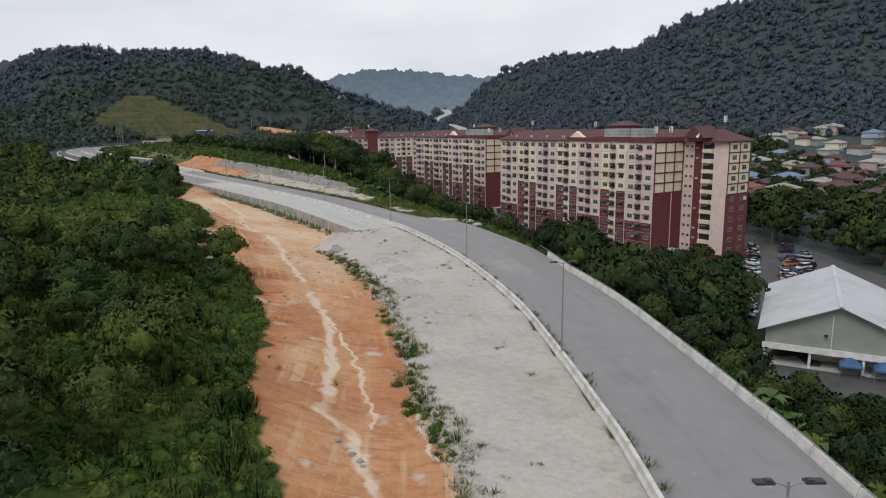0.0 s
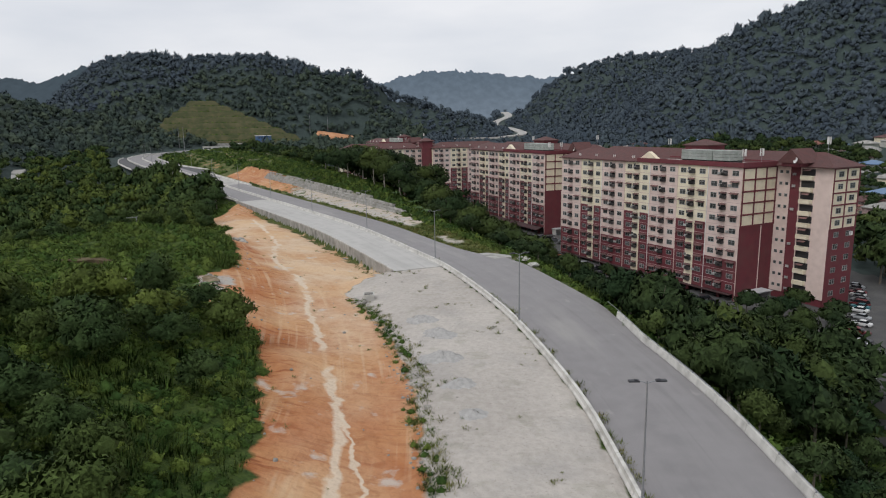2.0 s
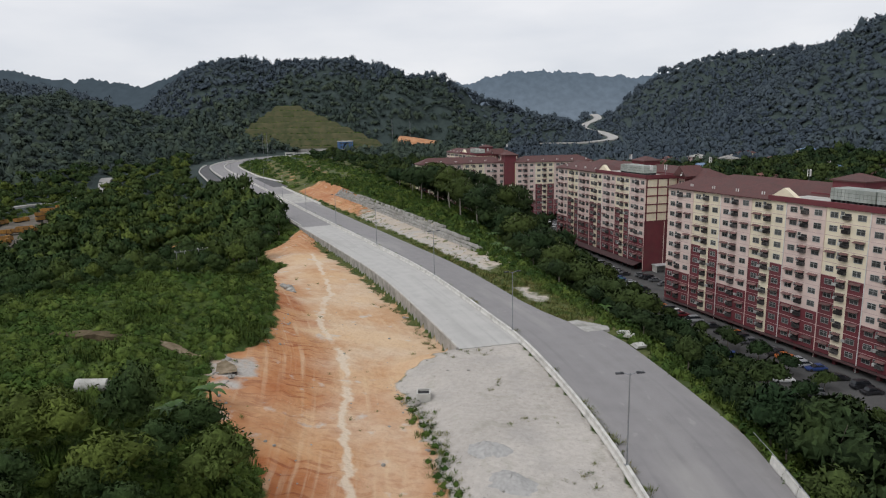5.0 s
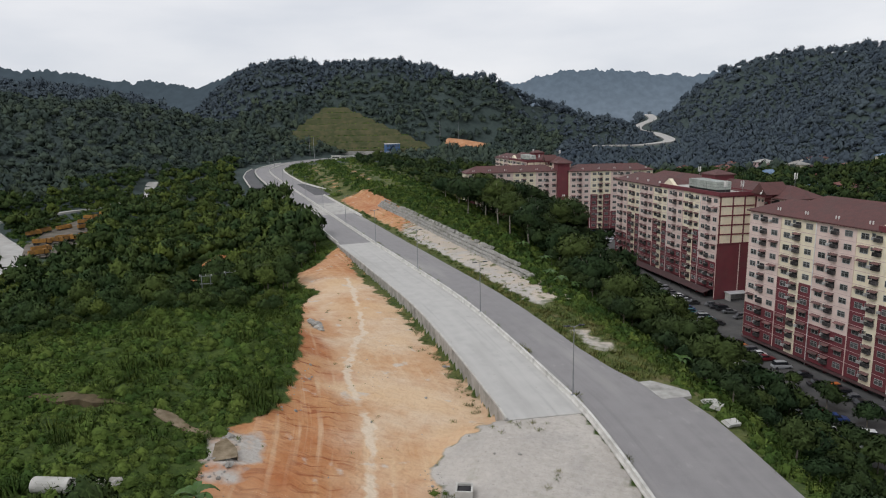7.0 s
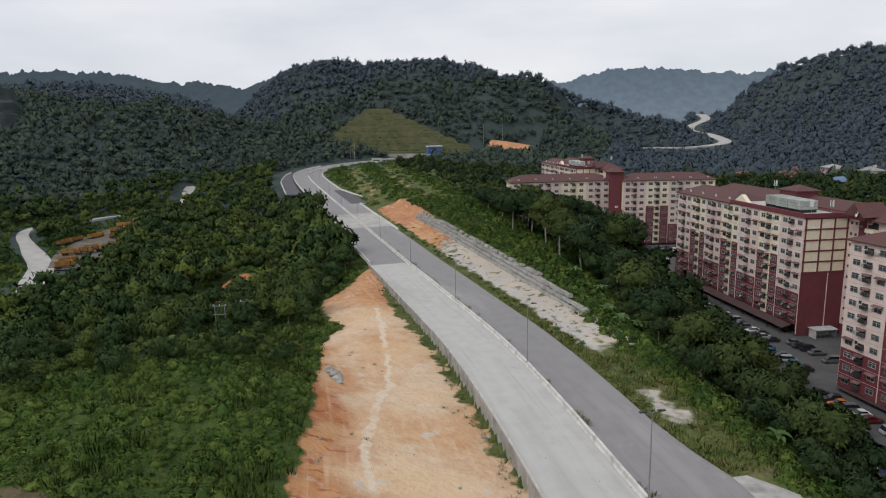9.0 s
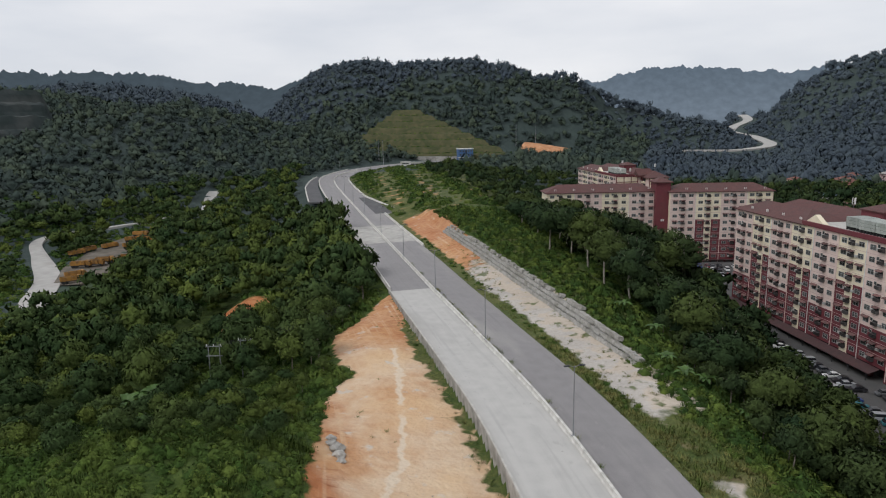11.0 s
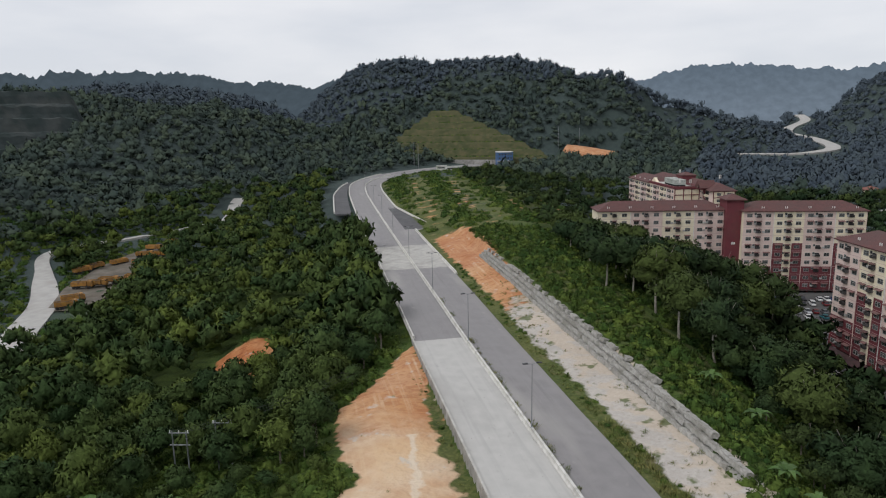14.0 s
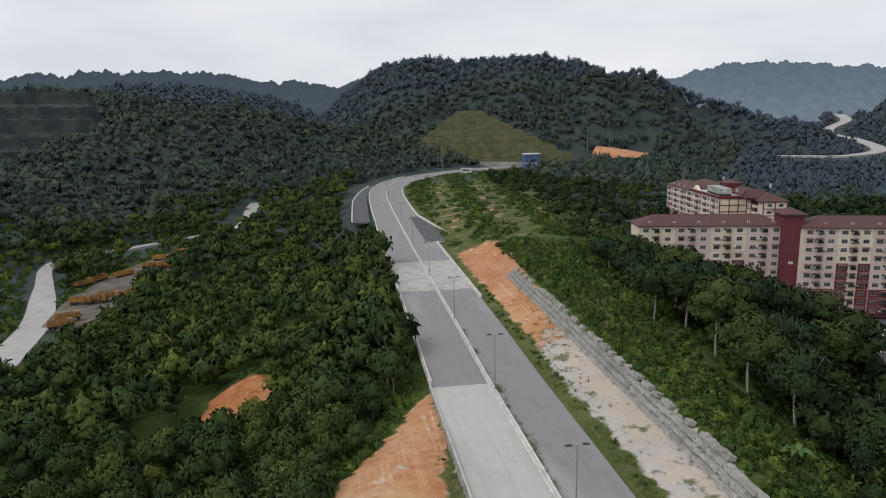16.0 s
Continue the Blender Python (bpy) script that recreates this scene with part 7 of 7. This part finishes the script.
order = np.argsort(np.abs(off) + np.where(st < 40, 200, 0) + 400 * ~near)
single = np.zeros(len(wx), bool)
single[order[:140]] = True
single &= near
rest = near & ~single
fine = near & (off < 0) & (np.hypot(wx + 18, wy - 60) < 66)
trees_fine = [crown_shape(320 + i, 3.6, 5.8, 2.2, 8, 1500, 0.30) for i in range(4)]
single &= ~fine
rest &= ~fine
left = off < 0
planted("woods", trees_fine, wx[fine], wy[fine], wz[fine], size[fine], 50, M_LEAF, "thick young woods at the edge of the cleared ground", "woods")
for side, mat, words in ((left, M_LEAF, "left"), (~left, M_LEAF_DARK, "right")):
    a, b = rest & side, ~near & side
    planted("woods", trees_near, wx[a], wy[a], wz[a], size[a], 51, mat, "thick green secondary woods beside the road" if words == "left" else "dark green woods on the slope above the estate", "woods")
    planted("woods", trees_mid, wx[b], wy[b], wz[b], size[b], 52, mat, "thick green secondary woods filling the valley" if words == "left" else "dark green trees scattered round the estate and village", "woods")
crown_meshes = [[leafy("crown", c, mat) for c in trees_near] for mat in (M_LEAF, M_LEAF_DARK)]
trunk_meshes = [mesh_from("trunk", *trunk_shape(i, 7.0, 0.2, 1.9), M_BARK, True) for i in range(6)]
for i in np.nonzero(single)[0]:
    k = int(rng.integers(0, 6))
    tree = tagged(new("tree"), "young broadleaf tree with a dense green crown", "tree", "trees beside the road")
    tree.matrix_world = pose(wx[i], wy[i], wz[i], 0, 0, float(rng.uniform(0, 360))) @ Matrix.Diagonal((size[i], size[i], size[i] * float(rng.uniform(0.85, 1.2)), 1))
    for part_name, me in (("trunk", trunk_meshes[k]), ("crown", crown_meshes[int(off[i] > 0)][k])):
        new(part_name, me).parent = tree

# shrubs, creepers and ferns
def shrub_shape(seed, leaves=52, size=0.30):
    r0 = np.random.default_rng(seed)
    d = r0.normal(0, 1, (leaves, 3))
    d[:, 2] = np.abs(d[:, 2])
    d /= np.linalg.norm(d, axis=1)[:, None]
    v, f = leaf_blades(r0, d * np.array([1.15, 1.15, 0.95]) * r0.uniform(0.6, 1.15, (leaves, 1)), d + (0, 0, 0.4), size)
    core = OCTA_V * np.array([1.0, 1.0, 0.7]) * r0.uniform(0.8, 1.2, (6, 1)) + (0, 0, 0.05)
    lean = np.repeat(r0.normal(0, 0.35, (leaves, 3)), 3, axis=0)
    return join([(core, OCTA_F, unit(core + (0, 0, 0.3))), faced(v, f, unit(unit(v + (0, 0, 0.3)) + lean))])


def tuft_shape(seed, blades=36):
    """A tuft of grass: narrow blades that lean outwards."""
    r0 = np.random.default_rng(seed)
    ang, lean, tall = r0.uniform(0, 2 * math.pi, blades), r0.uniform(0.3, 1.0, blades), r0.uniform(0.25, 0.8, blades)
    foot_r = r0.uniform(0, 1.0, blades)
    base = np.column_stack([np.cos(ang) * foot_r, np.sin(ang) * foot_r, np.zeros(blades)])
    tip = base + np.column_stack([np.cos(ang) * lean * tall, np.sin(ang) * lean * tall, tall * (1.1 - 0.5 * lean)])
    side = np.column_stack([-np.sin(ang), np.cos(ang), np.zeros(blades)]) * 0.055
    return faced(np.stack([base - side, base + side, tip], axis=1).reshape(-1, 3), np.arange(3 * blades).reshape(-1, 3), unit(np.repeat(np.column_stack([np.cos(ang) * 0.5, np.sin(ang) * 0.5, 0.9 + 0 * ang]) + r0.normal(0, 0.25, (blades, 3)), 3, axis=0)))


shrubs = [shrub_shape(500 + i) for i in range(6)]
sx, sy = scatter(-150, 75, 28, 385, 2.05, 61)
st, off = along(sx, sy)
e, g, t_ = covers(sx, sy)
edge_u = np.interp(st, EDGE_ST, EDGE_U)
dice = rng.uniform(0, 1, len(sx))
left_s = (off < np.where(st < 277, edge_u - 0.3, -12.8)) & (off > -112) & (st < 330)
verge = (off > np.interp(st, [0, 120, 140, 160, 172, 205, 215, 232, 340, 375], [16.4, 17.5, 18.4, 18.8, 21, 21, 22, 27.2, 27.2, 24])) & (off < 62) & ((t_ < 0.5) | (dice < 0.62))
wall_foot = (off < -12.2) & (off > -13.8) & (st > 168) & (st < 258) & (dice < 0.25)
ok = (left_s | verge | wall_foot) & ((e < 0.4) | wall_foot) & (g < 0.4) & ~in_lot(sx, sy) & (dice < np.where(off < 0, 0.86, 0.8))
roadside = (off > 12.6) & (off < 15.2) & (st > 206) & (st < 330) & (wander(sx, sy, 17, 2.5) > -0.2)
ok |= roadside & (dice < 0.8)
sx, sy, off = sx[ok], sy[ok], off[ok]
ssize = rng.uniform(0.7, 1.45, len(sx)) * (1 + 0.35 * wander(sx, sy, 17, 9.0)) * np.where(np.abs(off) < 15.3, 0.45, 1)
close = (off < 0) & (sy < 215)
planted("undergrowth", shrubs, sx[~close], sy[~close], ground_z(sx[~close], sy[~close]), ssize[~close], 62, M_SHRUB, "tangled green creepers, ferns and shrubs on the ground", "undergrowth")
sx, sy = scatter(-125, -12, 26, 215, 1.12, 63)
st, off = along(sx, sy)
e, g, t_ = covers(sx, sy)
ok = (off < np.interp(st, EDGE_ST, EDGE_U) - 0.2) & (off > -100 + 7 * wander(sx, sy, 31, 2.0)) & (sy > 36 + 7 * wander(sx, sy, 27, 3.0)) & (e < 0.4) & ~(np.hypot((sx + 74) / 7.5, (sy - 132) / 1.4) < 1) & ~near_line(sx, sy, track, 0.9) & (rng.uniform(0, 1, len(sx)) < np.where((st < 118) & (off > -70), 0.95, 0.72))
sx, sy = sx[ok], sy[ok]
ssize = rng.uniform(0.5, 1.1, len(sx)) * np.where(st[ok] < 118, 0.9, 1.1) * (1 + 0.45 * wander(sx, sy, 15, 9.0)) * (1 + 0.2 * wander(sx, sy, 6, 3.0))
fine_shrubs = [shrub_shape(520 + i, 64, 0.21) for i in range(6)]
fern = [(v * np.array([1.1, 1.1, 1.9]), f, n) for v, f, n in (tuft_shape(640 + i, 60) for i in range(4))]
on_mound = (st[ok] > 108)
tall_grass = wander(sx, sy, 24, 5.5) + 0.5 * rng.uniform(-1, 1, len(sx)) > np.where(on_mound, 0.3, -0.05)
for where, mat, words in ((~on_mound, M_SHRUB, "over the bank"), (on_mound, M_CREEPER, "smothering the low mound")):
    a, b = where & ~tall_grass, where & tall_grass
    planted("undergrowth", fine_shrubs, sx[a], sy[a], ground_z(sx[a], sy[a]), ssize[a], 64, mat, "tangled green creepers and low shrubs " + words, "undergrowth", tall=0.8 + 0.5 * rng.uniform(0, 1, a.sum()))
    planted("tall_grass", fern + fine_shrubs[:2], sx[b], sy[b], ground_z(sx[b], sy[b]), ssize[b] * 1.15, 65, mat, "tall green grass and ferns " + words, "grass")


# weeds and tufts on the bare ground, along the median and the gravel's edge
tx, ty = scatter(-110, 45, 40, 345, 0.9, 71)
st, off = along(tx, ty)
e, g, t_ = covers(tx, ty)
dice = rng.uniform(0, 1, len(tx))
gl = np.interp(st, LOT_ST, LOT_U) + 0.8
strip = (np.abs(off - gl) < 1.5 + 1.2 * wander(tx, ty, 9, 2.0)) & (st < 146) & (dice < 0.92)
loose = (e > 0.6) & (off < -14) & (wander(tx, ty, 21, 12.0) > 0.25) & (dice < 0.035)
median = (off > 0.25) & (off < 1.35) & (st < 345) & (wander(tx, ty, 15, 7.0) > -0.3) & (dice < 0.75)
pale_weeds = (g > 0.5) & (off < -1.5) & (wander(tx, ty, 19, 3.0) > 0.45) & (dice < 0.16)
cut_weeds = (off > 12.2) & (off < 25) & (st > 200) & (st < 330) & (dice < np.where(off < 15.8, 0.95, 0.17)) & (wander(tx, ty, 13, 1.5) > -0.1)
foot = (off < -12.1) & (off > -14.8) & (st > 166) & (st < 258) & (dice < 0.5) & (wander(tx, ty, 18, 2.0) > -0.5)
verge = (g < 0.3) & (off > 11.2) & (off < 23) & (st > 166) & (st < 236) & (dice < 0.8) & (wander(tx, ty, 16, 8.0) > -0.6)
ok = (strip | loose | median | pale_weeds | cut_weeds | foot | verge) & (ty < 340)
tuft = [tuft_shape(600 + i) for i in range(6)]
tz = np.where(median[ok], road_z(st[ok]), ground_z(tx[ok], ty[ok]))
planted("weeds", tuft, tx[ok], ty[ok], tz, rng.uniform(0.3, 1.15, ok.sum()) * np.where(strip[ok], 0.78, np.where(verge[ok], 1.15, np.where(median[ok], 0.85, 0.6))), 72, M_WEED, "straggling weeds and grass tufts on bare ground", "weeds")


# broken stone along the edge of the gravel and at the foot of the bank
rx, ry = scatter(-75, 12, 40, 200, 0.62, 95)
st, off = along(rx, ry)
gl = np.interp(st, LOT_ST, LOT_U)
rim = np.interp(st, EDGE_ST, EDGE_U)
dice = rng.uniform(0, 1, len(rx))
ok = ((np.abs(off - gl + 0.5) < 1.0 + 0.7 * wander(rx, ry, 7, 1.0)) & (st < 150) & (dice < 0.5)) | ((off > rim) & (off < rim + 3.5) & (st > 118) & (st < 185) & (wander(rx, ry, 11, 4.4) > 0.1) & (dice < 0.35)) | ((off < -12) & (off > rim) & (st < 235) & (dice < 0.008))
stones = [(ICO_V * np.random.default_rng(660 + i).uniform(0.6, 1.2, (12, 1)) * (1, 1, 0.7), ICO_F) for i in range(5)]
planted("rubble", stones, rx[ok], ry[ok], ground_z(rx[ok], ry[ok]), 0.09 + 0.26 * rng.uniform(0, 1, ok.sum()) ** 2.5, 96, M_ROCK, "pale broken stone strewn along the gravel's edge", "rubble")

rx, ry = scatter(-75, 12, 150, 275, 0.9, 103)
st, off = along(rx, ry)
ok = (off > -10.9) & (off < -0.9) & (st > 162) & (st < 270) & (rng.uniform(0, 1, len(rx)) < 0.03 + 0.05 * np.clip(wander(rx, ry, 12, 3.0), 0, 1))
planted("rubble", stones, rx[ok], ry[ok], road_z(st[ok]) + 0.02, 0.05 + 0.1 * rng.uniform(0, 1, ok.sum()) ** 2, 104, M_ROCK, "small broken stones lying on the concrete carriageway", "rubble")

# grass and ferns on the knoll above the stone bank, and coarse growth round the yard
kx, ky = scatter(-135, 10, 222, 385, 1.35, 97)
st, off = along(kx, ky)
ok = (off > 26.9) & (off < 41) & (st > 224) & (st < 374) & ~in_lot(kx, ky) & (rng.uniform(0, 1, len(kx)) < 0.85)
kx, ky = kx[ok], ky[ok]
planted("tall_grass", fern + fine_shrubs[:2], kx, ky, ground_z(kx, ky), rng.uniform(0.5, 1.15, len(kx)) * (1 + 0.4 * wander(kx, ky, 13, 2.2)), 98, M_SHRUB, "rank green grass and ferns on the knoll", "grass")
kx, ky = scatter(-380, -165, 225, 430, 3.8, 99)
st, off = along(kx, ky)
ok = (off < -60) & ~near_line(kx, ky, QUARRY_ROAD, 5.5) & ~near_line(kx, ky, yard_line, 11) & (covers(kx, ky)[0] < 0.3)
kx, ky = kx[ok], ky[ok]
planted("undergrowth", shrubs[:4], kx, ky, ground_z(kx, ky), rng.uniform(0.9, 2.0, len(kx)), 100, M_SHRUB, "coarse green scrub round the yard and track", "undergrowth")

# bushes up to the road's edge, and low green along the gravel's edge
kx, ky = scatter(-60, 45, 40, 245, 1.15, 101)
st, off = along(kx, ky)
near_road = np.interp(st, [110, 126, 150, 160, 168, 176, 190, 205, 220, 235], [16.2, 18, 18, 18.4, 19.5, 20.5, 20.5, 21, 23, 26])
gl = np.interp(st, LOT_ST, LOT_U)
dice = rng.uniform(0, 1, len(kx))
bush = (off > near_road) & (off < near_road + 14) & (st > 112) & (st < 236) & (dice < 0.72) & (np.hypot((kx + 13) / 4, (ky - 197) / 7) > 1)
low = (np.abs(off - gl) < 1.0 + wander(kx, ky, 11, 2.0)) & (st > 44) & (st < 148) & (dice < 0.7) & (wander(kx, ky, 19, 1.0) > -0.4)
ok = bush | low
grown = rng.uniform(0.5, 1.1, ok.sum()) * np.where(bush[ok], 1.15, 0.68)
kx, ky, bush = kx[ok], ky[ok], bush[ok]
for where, mat in ((bush & (ky < 205), M_CREEPER), (~(bush & (ky < 205)), M_SHRUB)):
    planted("undergrowth", fine_shrubs + fern[:2], kx[where], ky[where], ground_z(kx[where], ky[where]), grown[where], 102, mat, "green bushes and grass along the road verge and gravel", "undergrowth")


# scrub on the open field beyond the knoll and in the hollow behind the mound
fx_, fy_ = scatter(-345, -60, 350, 680, 2.9, 91)
st, off = along(fx_, fy_)
ok = (off > 14.5) & (off < 105) & (st > 366) & (st < 690) & ~in_lot(fx_, fy_) & (rng.uniform(0, 1, len(fx_)) < 0.40 + 0.8 * wander(fx_, fy_, 34, 4.0)) & (covers(fx_, fy_)[0] < 0.5)
fx_, fy_ = fx_[ok], fy_[ok]
planted("field_scrub", shrubs[:3], fx_, fy_, ground_z(fx_, fy_), rng.uniform(0.6, 1.7, len(fx_)) * (1 + 0.75 * np.clip(wander(fx_, fy_, 34, 4.0), 0, 1)), 92, M_SHRUB, "patchy green shrubs over a rough field", "scrub")


# tall trees of the clump on the knoll
def big_tree(x, y, tall, seed, label):
    z = float(ground_z(x, y)[0])
    tree = tagged(new("tree"), label, "tree", "tall trees on the knoll")
    tree.matrix_world = pose(x, y, z, 0, 0, float(np.random.default_rng(seed).uniform(0, 360)))
    part("trunk", mesh_from("trunk", *trunk_shape(seed, tall * 0.92, 0.3, 3.4, 7), M_DEAD_WOOD, True), tree)
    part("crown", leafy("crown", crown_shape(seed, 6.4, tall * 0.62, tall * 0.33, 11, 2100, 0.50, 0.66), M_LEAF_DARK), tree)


for i, (x, y, tall) in enumerate(((-33.5, 265, 16), (-22, 262, 14), (-46, 284, 16), (-38, 276, 15), (-53, 298, 16), (-61, 312, 15), (-30, 286, 15), (-40, 298, 16), (-47, 313, 17), (-66, 327, 16), (-55, 331, 17), (-72, 342, 16), (-17, 279, 14), (-62, 346, 15), (-80, 356, 15), (-74, 362, 16), (-88, 368, 14), (-12, 252, 12), (-5, 242, 10), (-28, 274, 15), (-50, 306, 16), (-58, 322, 16), (-36, 286, 15), (-44, 270, 14), (-57, 288, 13), (-68, 312, 13), (-80, 342, 13), (-96, 372, 13), (-90, 356, 12), (-24, 292, 15), (-34, 310, 16), (-42, 328, 16), (-48, 344, 16), (-56, 358, 16), (-66, 368, 16), (-45, 336, 19.5), (-39, 345, 19.5), (-50, 330, 18.5), (-33, 338, 20), (-52, 350, 18), (-43, 318, 18), (-28, 318, 20), (-2, 222, 11), (4, 212, 10), (-8, 233, 12), (10, 203, 10), (1, 232, 11), (-16, 246, 12))):
    st_, off_ = along(np.array([x], float), np.array([y], float))
    if st_[0] > 236 and off_[0] < 42:
        continue
    big_tree(x, y, tall * (0.9 if y > 340 and x < -54 else 1.25 if y > 290 else 1.1), 800 + i, "tall dark green tree with a pale branching trunk" if i % 3 == 0 else "tall dark green broadleaf tree on the knoll")


# banana plants
def banana_mesh(seed, blades=9):
    r0 = np.random.default_rng(seed)
    pieces = []
    for i in range(blades):
        ang, reach, up = 2 * math.pi * i / blades + r0.uniform(-0.3, 0.3), r0.uniform(1.3, 2.1), r0.uniform(1.4, 3.0)
        d, side = np.array([math.cos(ang), math.sin(ang), 0]), np.array([-math.sin(ang), math.cos(ang), 0])
        v, f = [], []
        for k, t in enumerate(np.linspace(0, 1, 6)):
            c = d * reach * t + np.array([0, 0, 1.2 + up * t - 1.9 * t * t * up * 0.5])
            w = 0.34 * math.sin(math.pi * min(1, 0.12 + 0.9 * t)) + 0.02
            v += [c - side * w + (0, 0, 0.08), c, c + side * w + (0, 0, 0.08)]
        for k in range(5):
            o = 3 * k
            f += [(o, o + 1, o + 4), (o, o + 4, o + 3), (o + 1, o + 2, o + 5), (o + 1, o + 5, o + 4)]
        pieces.append((np.array(v), np.array(f)))
    return mesh_from("leaves", *join(pieces), M_BANANA)


banana_leaves = [banana_mesh(900 + i) for i in range(3)]
banana_stem = mesh_from("stem", *tube([(0, 0, -0.3), (0, 0, 0.9), (0, 0, 1.6)], [0.16, 0.13, 0.08], 7), M_BANANA, True)
for i, (x, y) in enumerate(((1.6, 199), (4, 193), (-22.6, 229.7), (-19, 232), (-26, 236), (8, 186), (-12, 222), (-38, 262), (-30, 254), (-47, 113), (-46, 119), (-49, 107), (33, 62), (36, 58), (38, 66), (35, 74), (-100, 196), (-112, 187), (-109, 190.5), (-116, 190))):
    plant = tagged(new("banana_plant"), "banana plant with broad bright green leaves", "banana plant", "wild banana plants")
    plant.matrix_world = pose(x, y, float(ground_z(x, y)[0]) + 0.2, 0, 0, 47 * i) @ Matrix.Scale(1.25 if i < 17 else 1.9, 4)
    part("stem", banana_stem, plant)
    part("leaves", banana_leaves[i % 3], plant)

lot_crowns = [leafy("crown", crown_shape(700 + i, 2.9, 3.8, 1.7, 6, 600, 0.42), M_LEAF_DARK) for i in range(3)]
lot_trunk = mesh_from("trunk", *trunk_shape(710, 4.6, 0.14, 1.3, 4), M_BARK, True)
for i, (m_, out) in enumerate(((6, 14), (14, 14.5), (23, 13.5), (31, 14.5), (40, 14), (52, 14), (62, 15), (10, 26), (20, 27), (30, 27), (2, 24), (74, 9), (80, 16), (72, 22), (86, 8), (92, 18), (68, 27))):
    x, y = front(*A, m_, out)
    tree = tagged(new("tree"), "small rounded tree planted between parked cars", "tree", "trees of the car park")
    tree.matrix_world = pose(x, y, float(ground_z(x, y)[0]), 0, 0, 53 * i) @ Matrix.Scale(0.8 + 0.09 * (i % 4), 4)
    part("trunk", lot_trunk, tree)
    part("crown", lot_crowns[i % 3], tree)
for i, m_ in enumerate(list(range(-14, 74, 6)) + list(range(8, 70, 7))):
    x, y = front(*(B if i < 15 else A), m_, 21.5 + 1.5 * (i % 3) if i < 15 else 25.5 + 1.2 * (i % 2))
    tree = tagged(new("tree"), "dark leafy tree standing along the estate's boundary", "tree", "trees along the boundary")
    tree.matrix_world = pose(x, y, float(ground_z(x, y)[0]), 0, 0, 71 * i) @ Matrix.Scale((1.2 if i < 15 else 1.05) + 0.12 * (i % 4), 4)
    part("trunk", lot_trunk, tree)
    part("crown", lot_crowns[i % 3], tree)
for i, (x, y) in enumerate(((66, 170), (72, 176), (60, 176), (72, 160), (118, 236), (126, 250), (112, 262), (130, 232), (108, 280), (120, 290), (138, 262), (106, 205), (124, 188), (130, 206), (120, 172), (132, 178), (138, 216), (112, 214), (142, 196), (128, 164), (148, 230), (-22, 368), (-8, 372), (76, 168))):
    tree = tagged(new("tree"), "broad dark tree at the edge of the car park", "tree", "trees of the car park")
    tree.matrix_world = pose(x, y, float(ground_z(x, y)[0]), 0, 0, 53 * i) @ Matrix.Scale(1.2 if i < 4 or i > 20 else 2.3 + 0.15 * (i % 3), 4)
    part("trunk", lot_trunk, tree)
    part("crown", lot_crowns[i % 3], tree)

# hedges along the benches of the terraced hillside
bx, by = scatter(-440, -225, 740, 868, 2.6, 81)
lowline = 748 + (bx + 432) * 0.2
frac = ((9 + np.clip((by - lowline) / 100, 0, 1.1) * 52) / 7.2) % 1.0
ok = (terrace(bx, by) > 0.9) & (frac > 0.66) & (frac < 0.86) & (rng.uniform(0, 1, len(bx)) < 0.8)
planted("terrace_shrubs", shrubs[:3], bx[ok], by[ok], bench_z(bx[ok], by[ok]), rng.uniform(0.7, 1.5, ok.sum()), 82, M_SHRUB, "dark shrubs in lines along the grassed terraces", "shrubs")
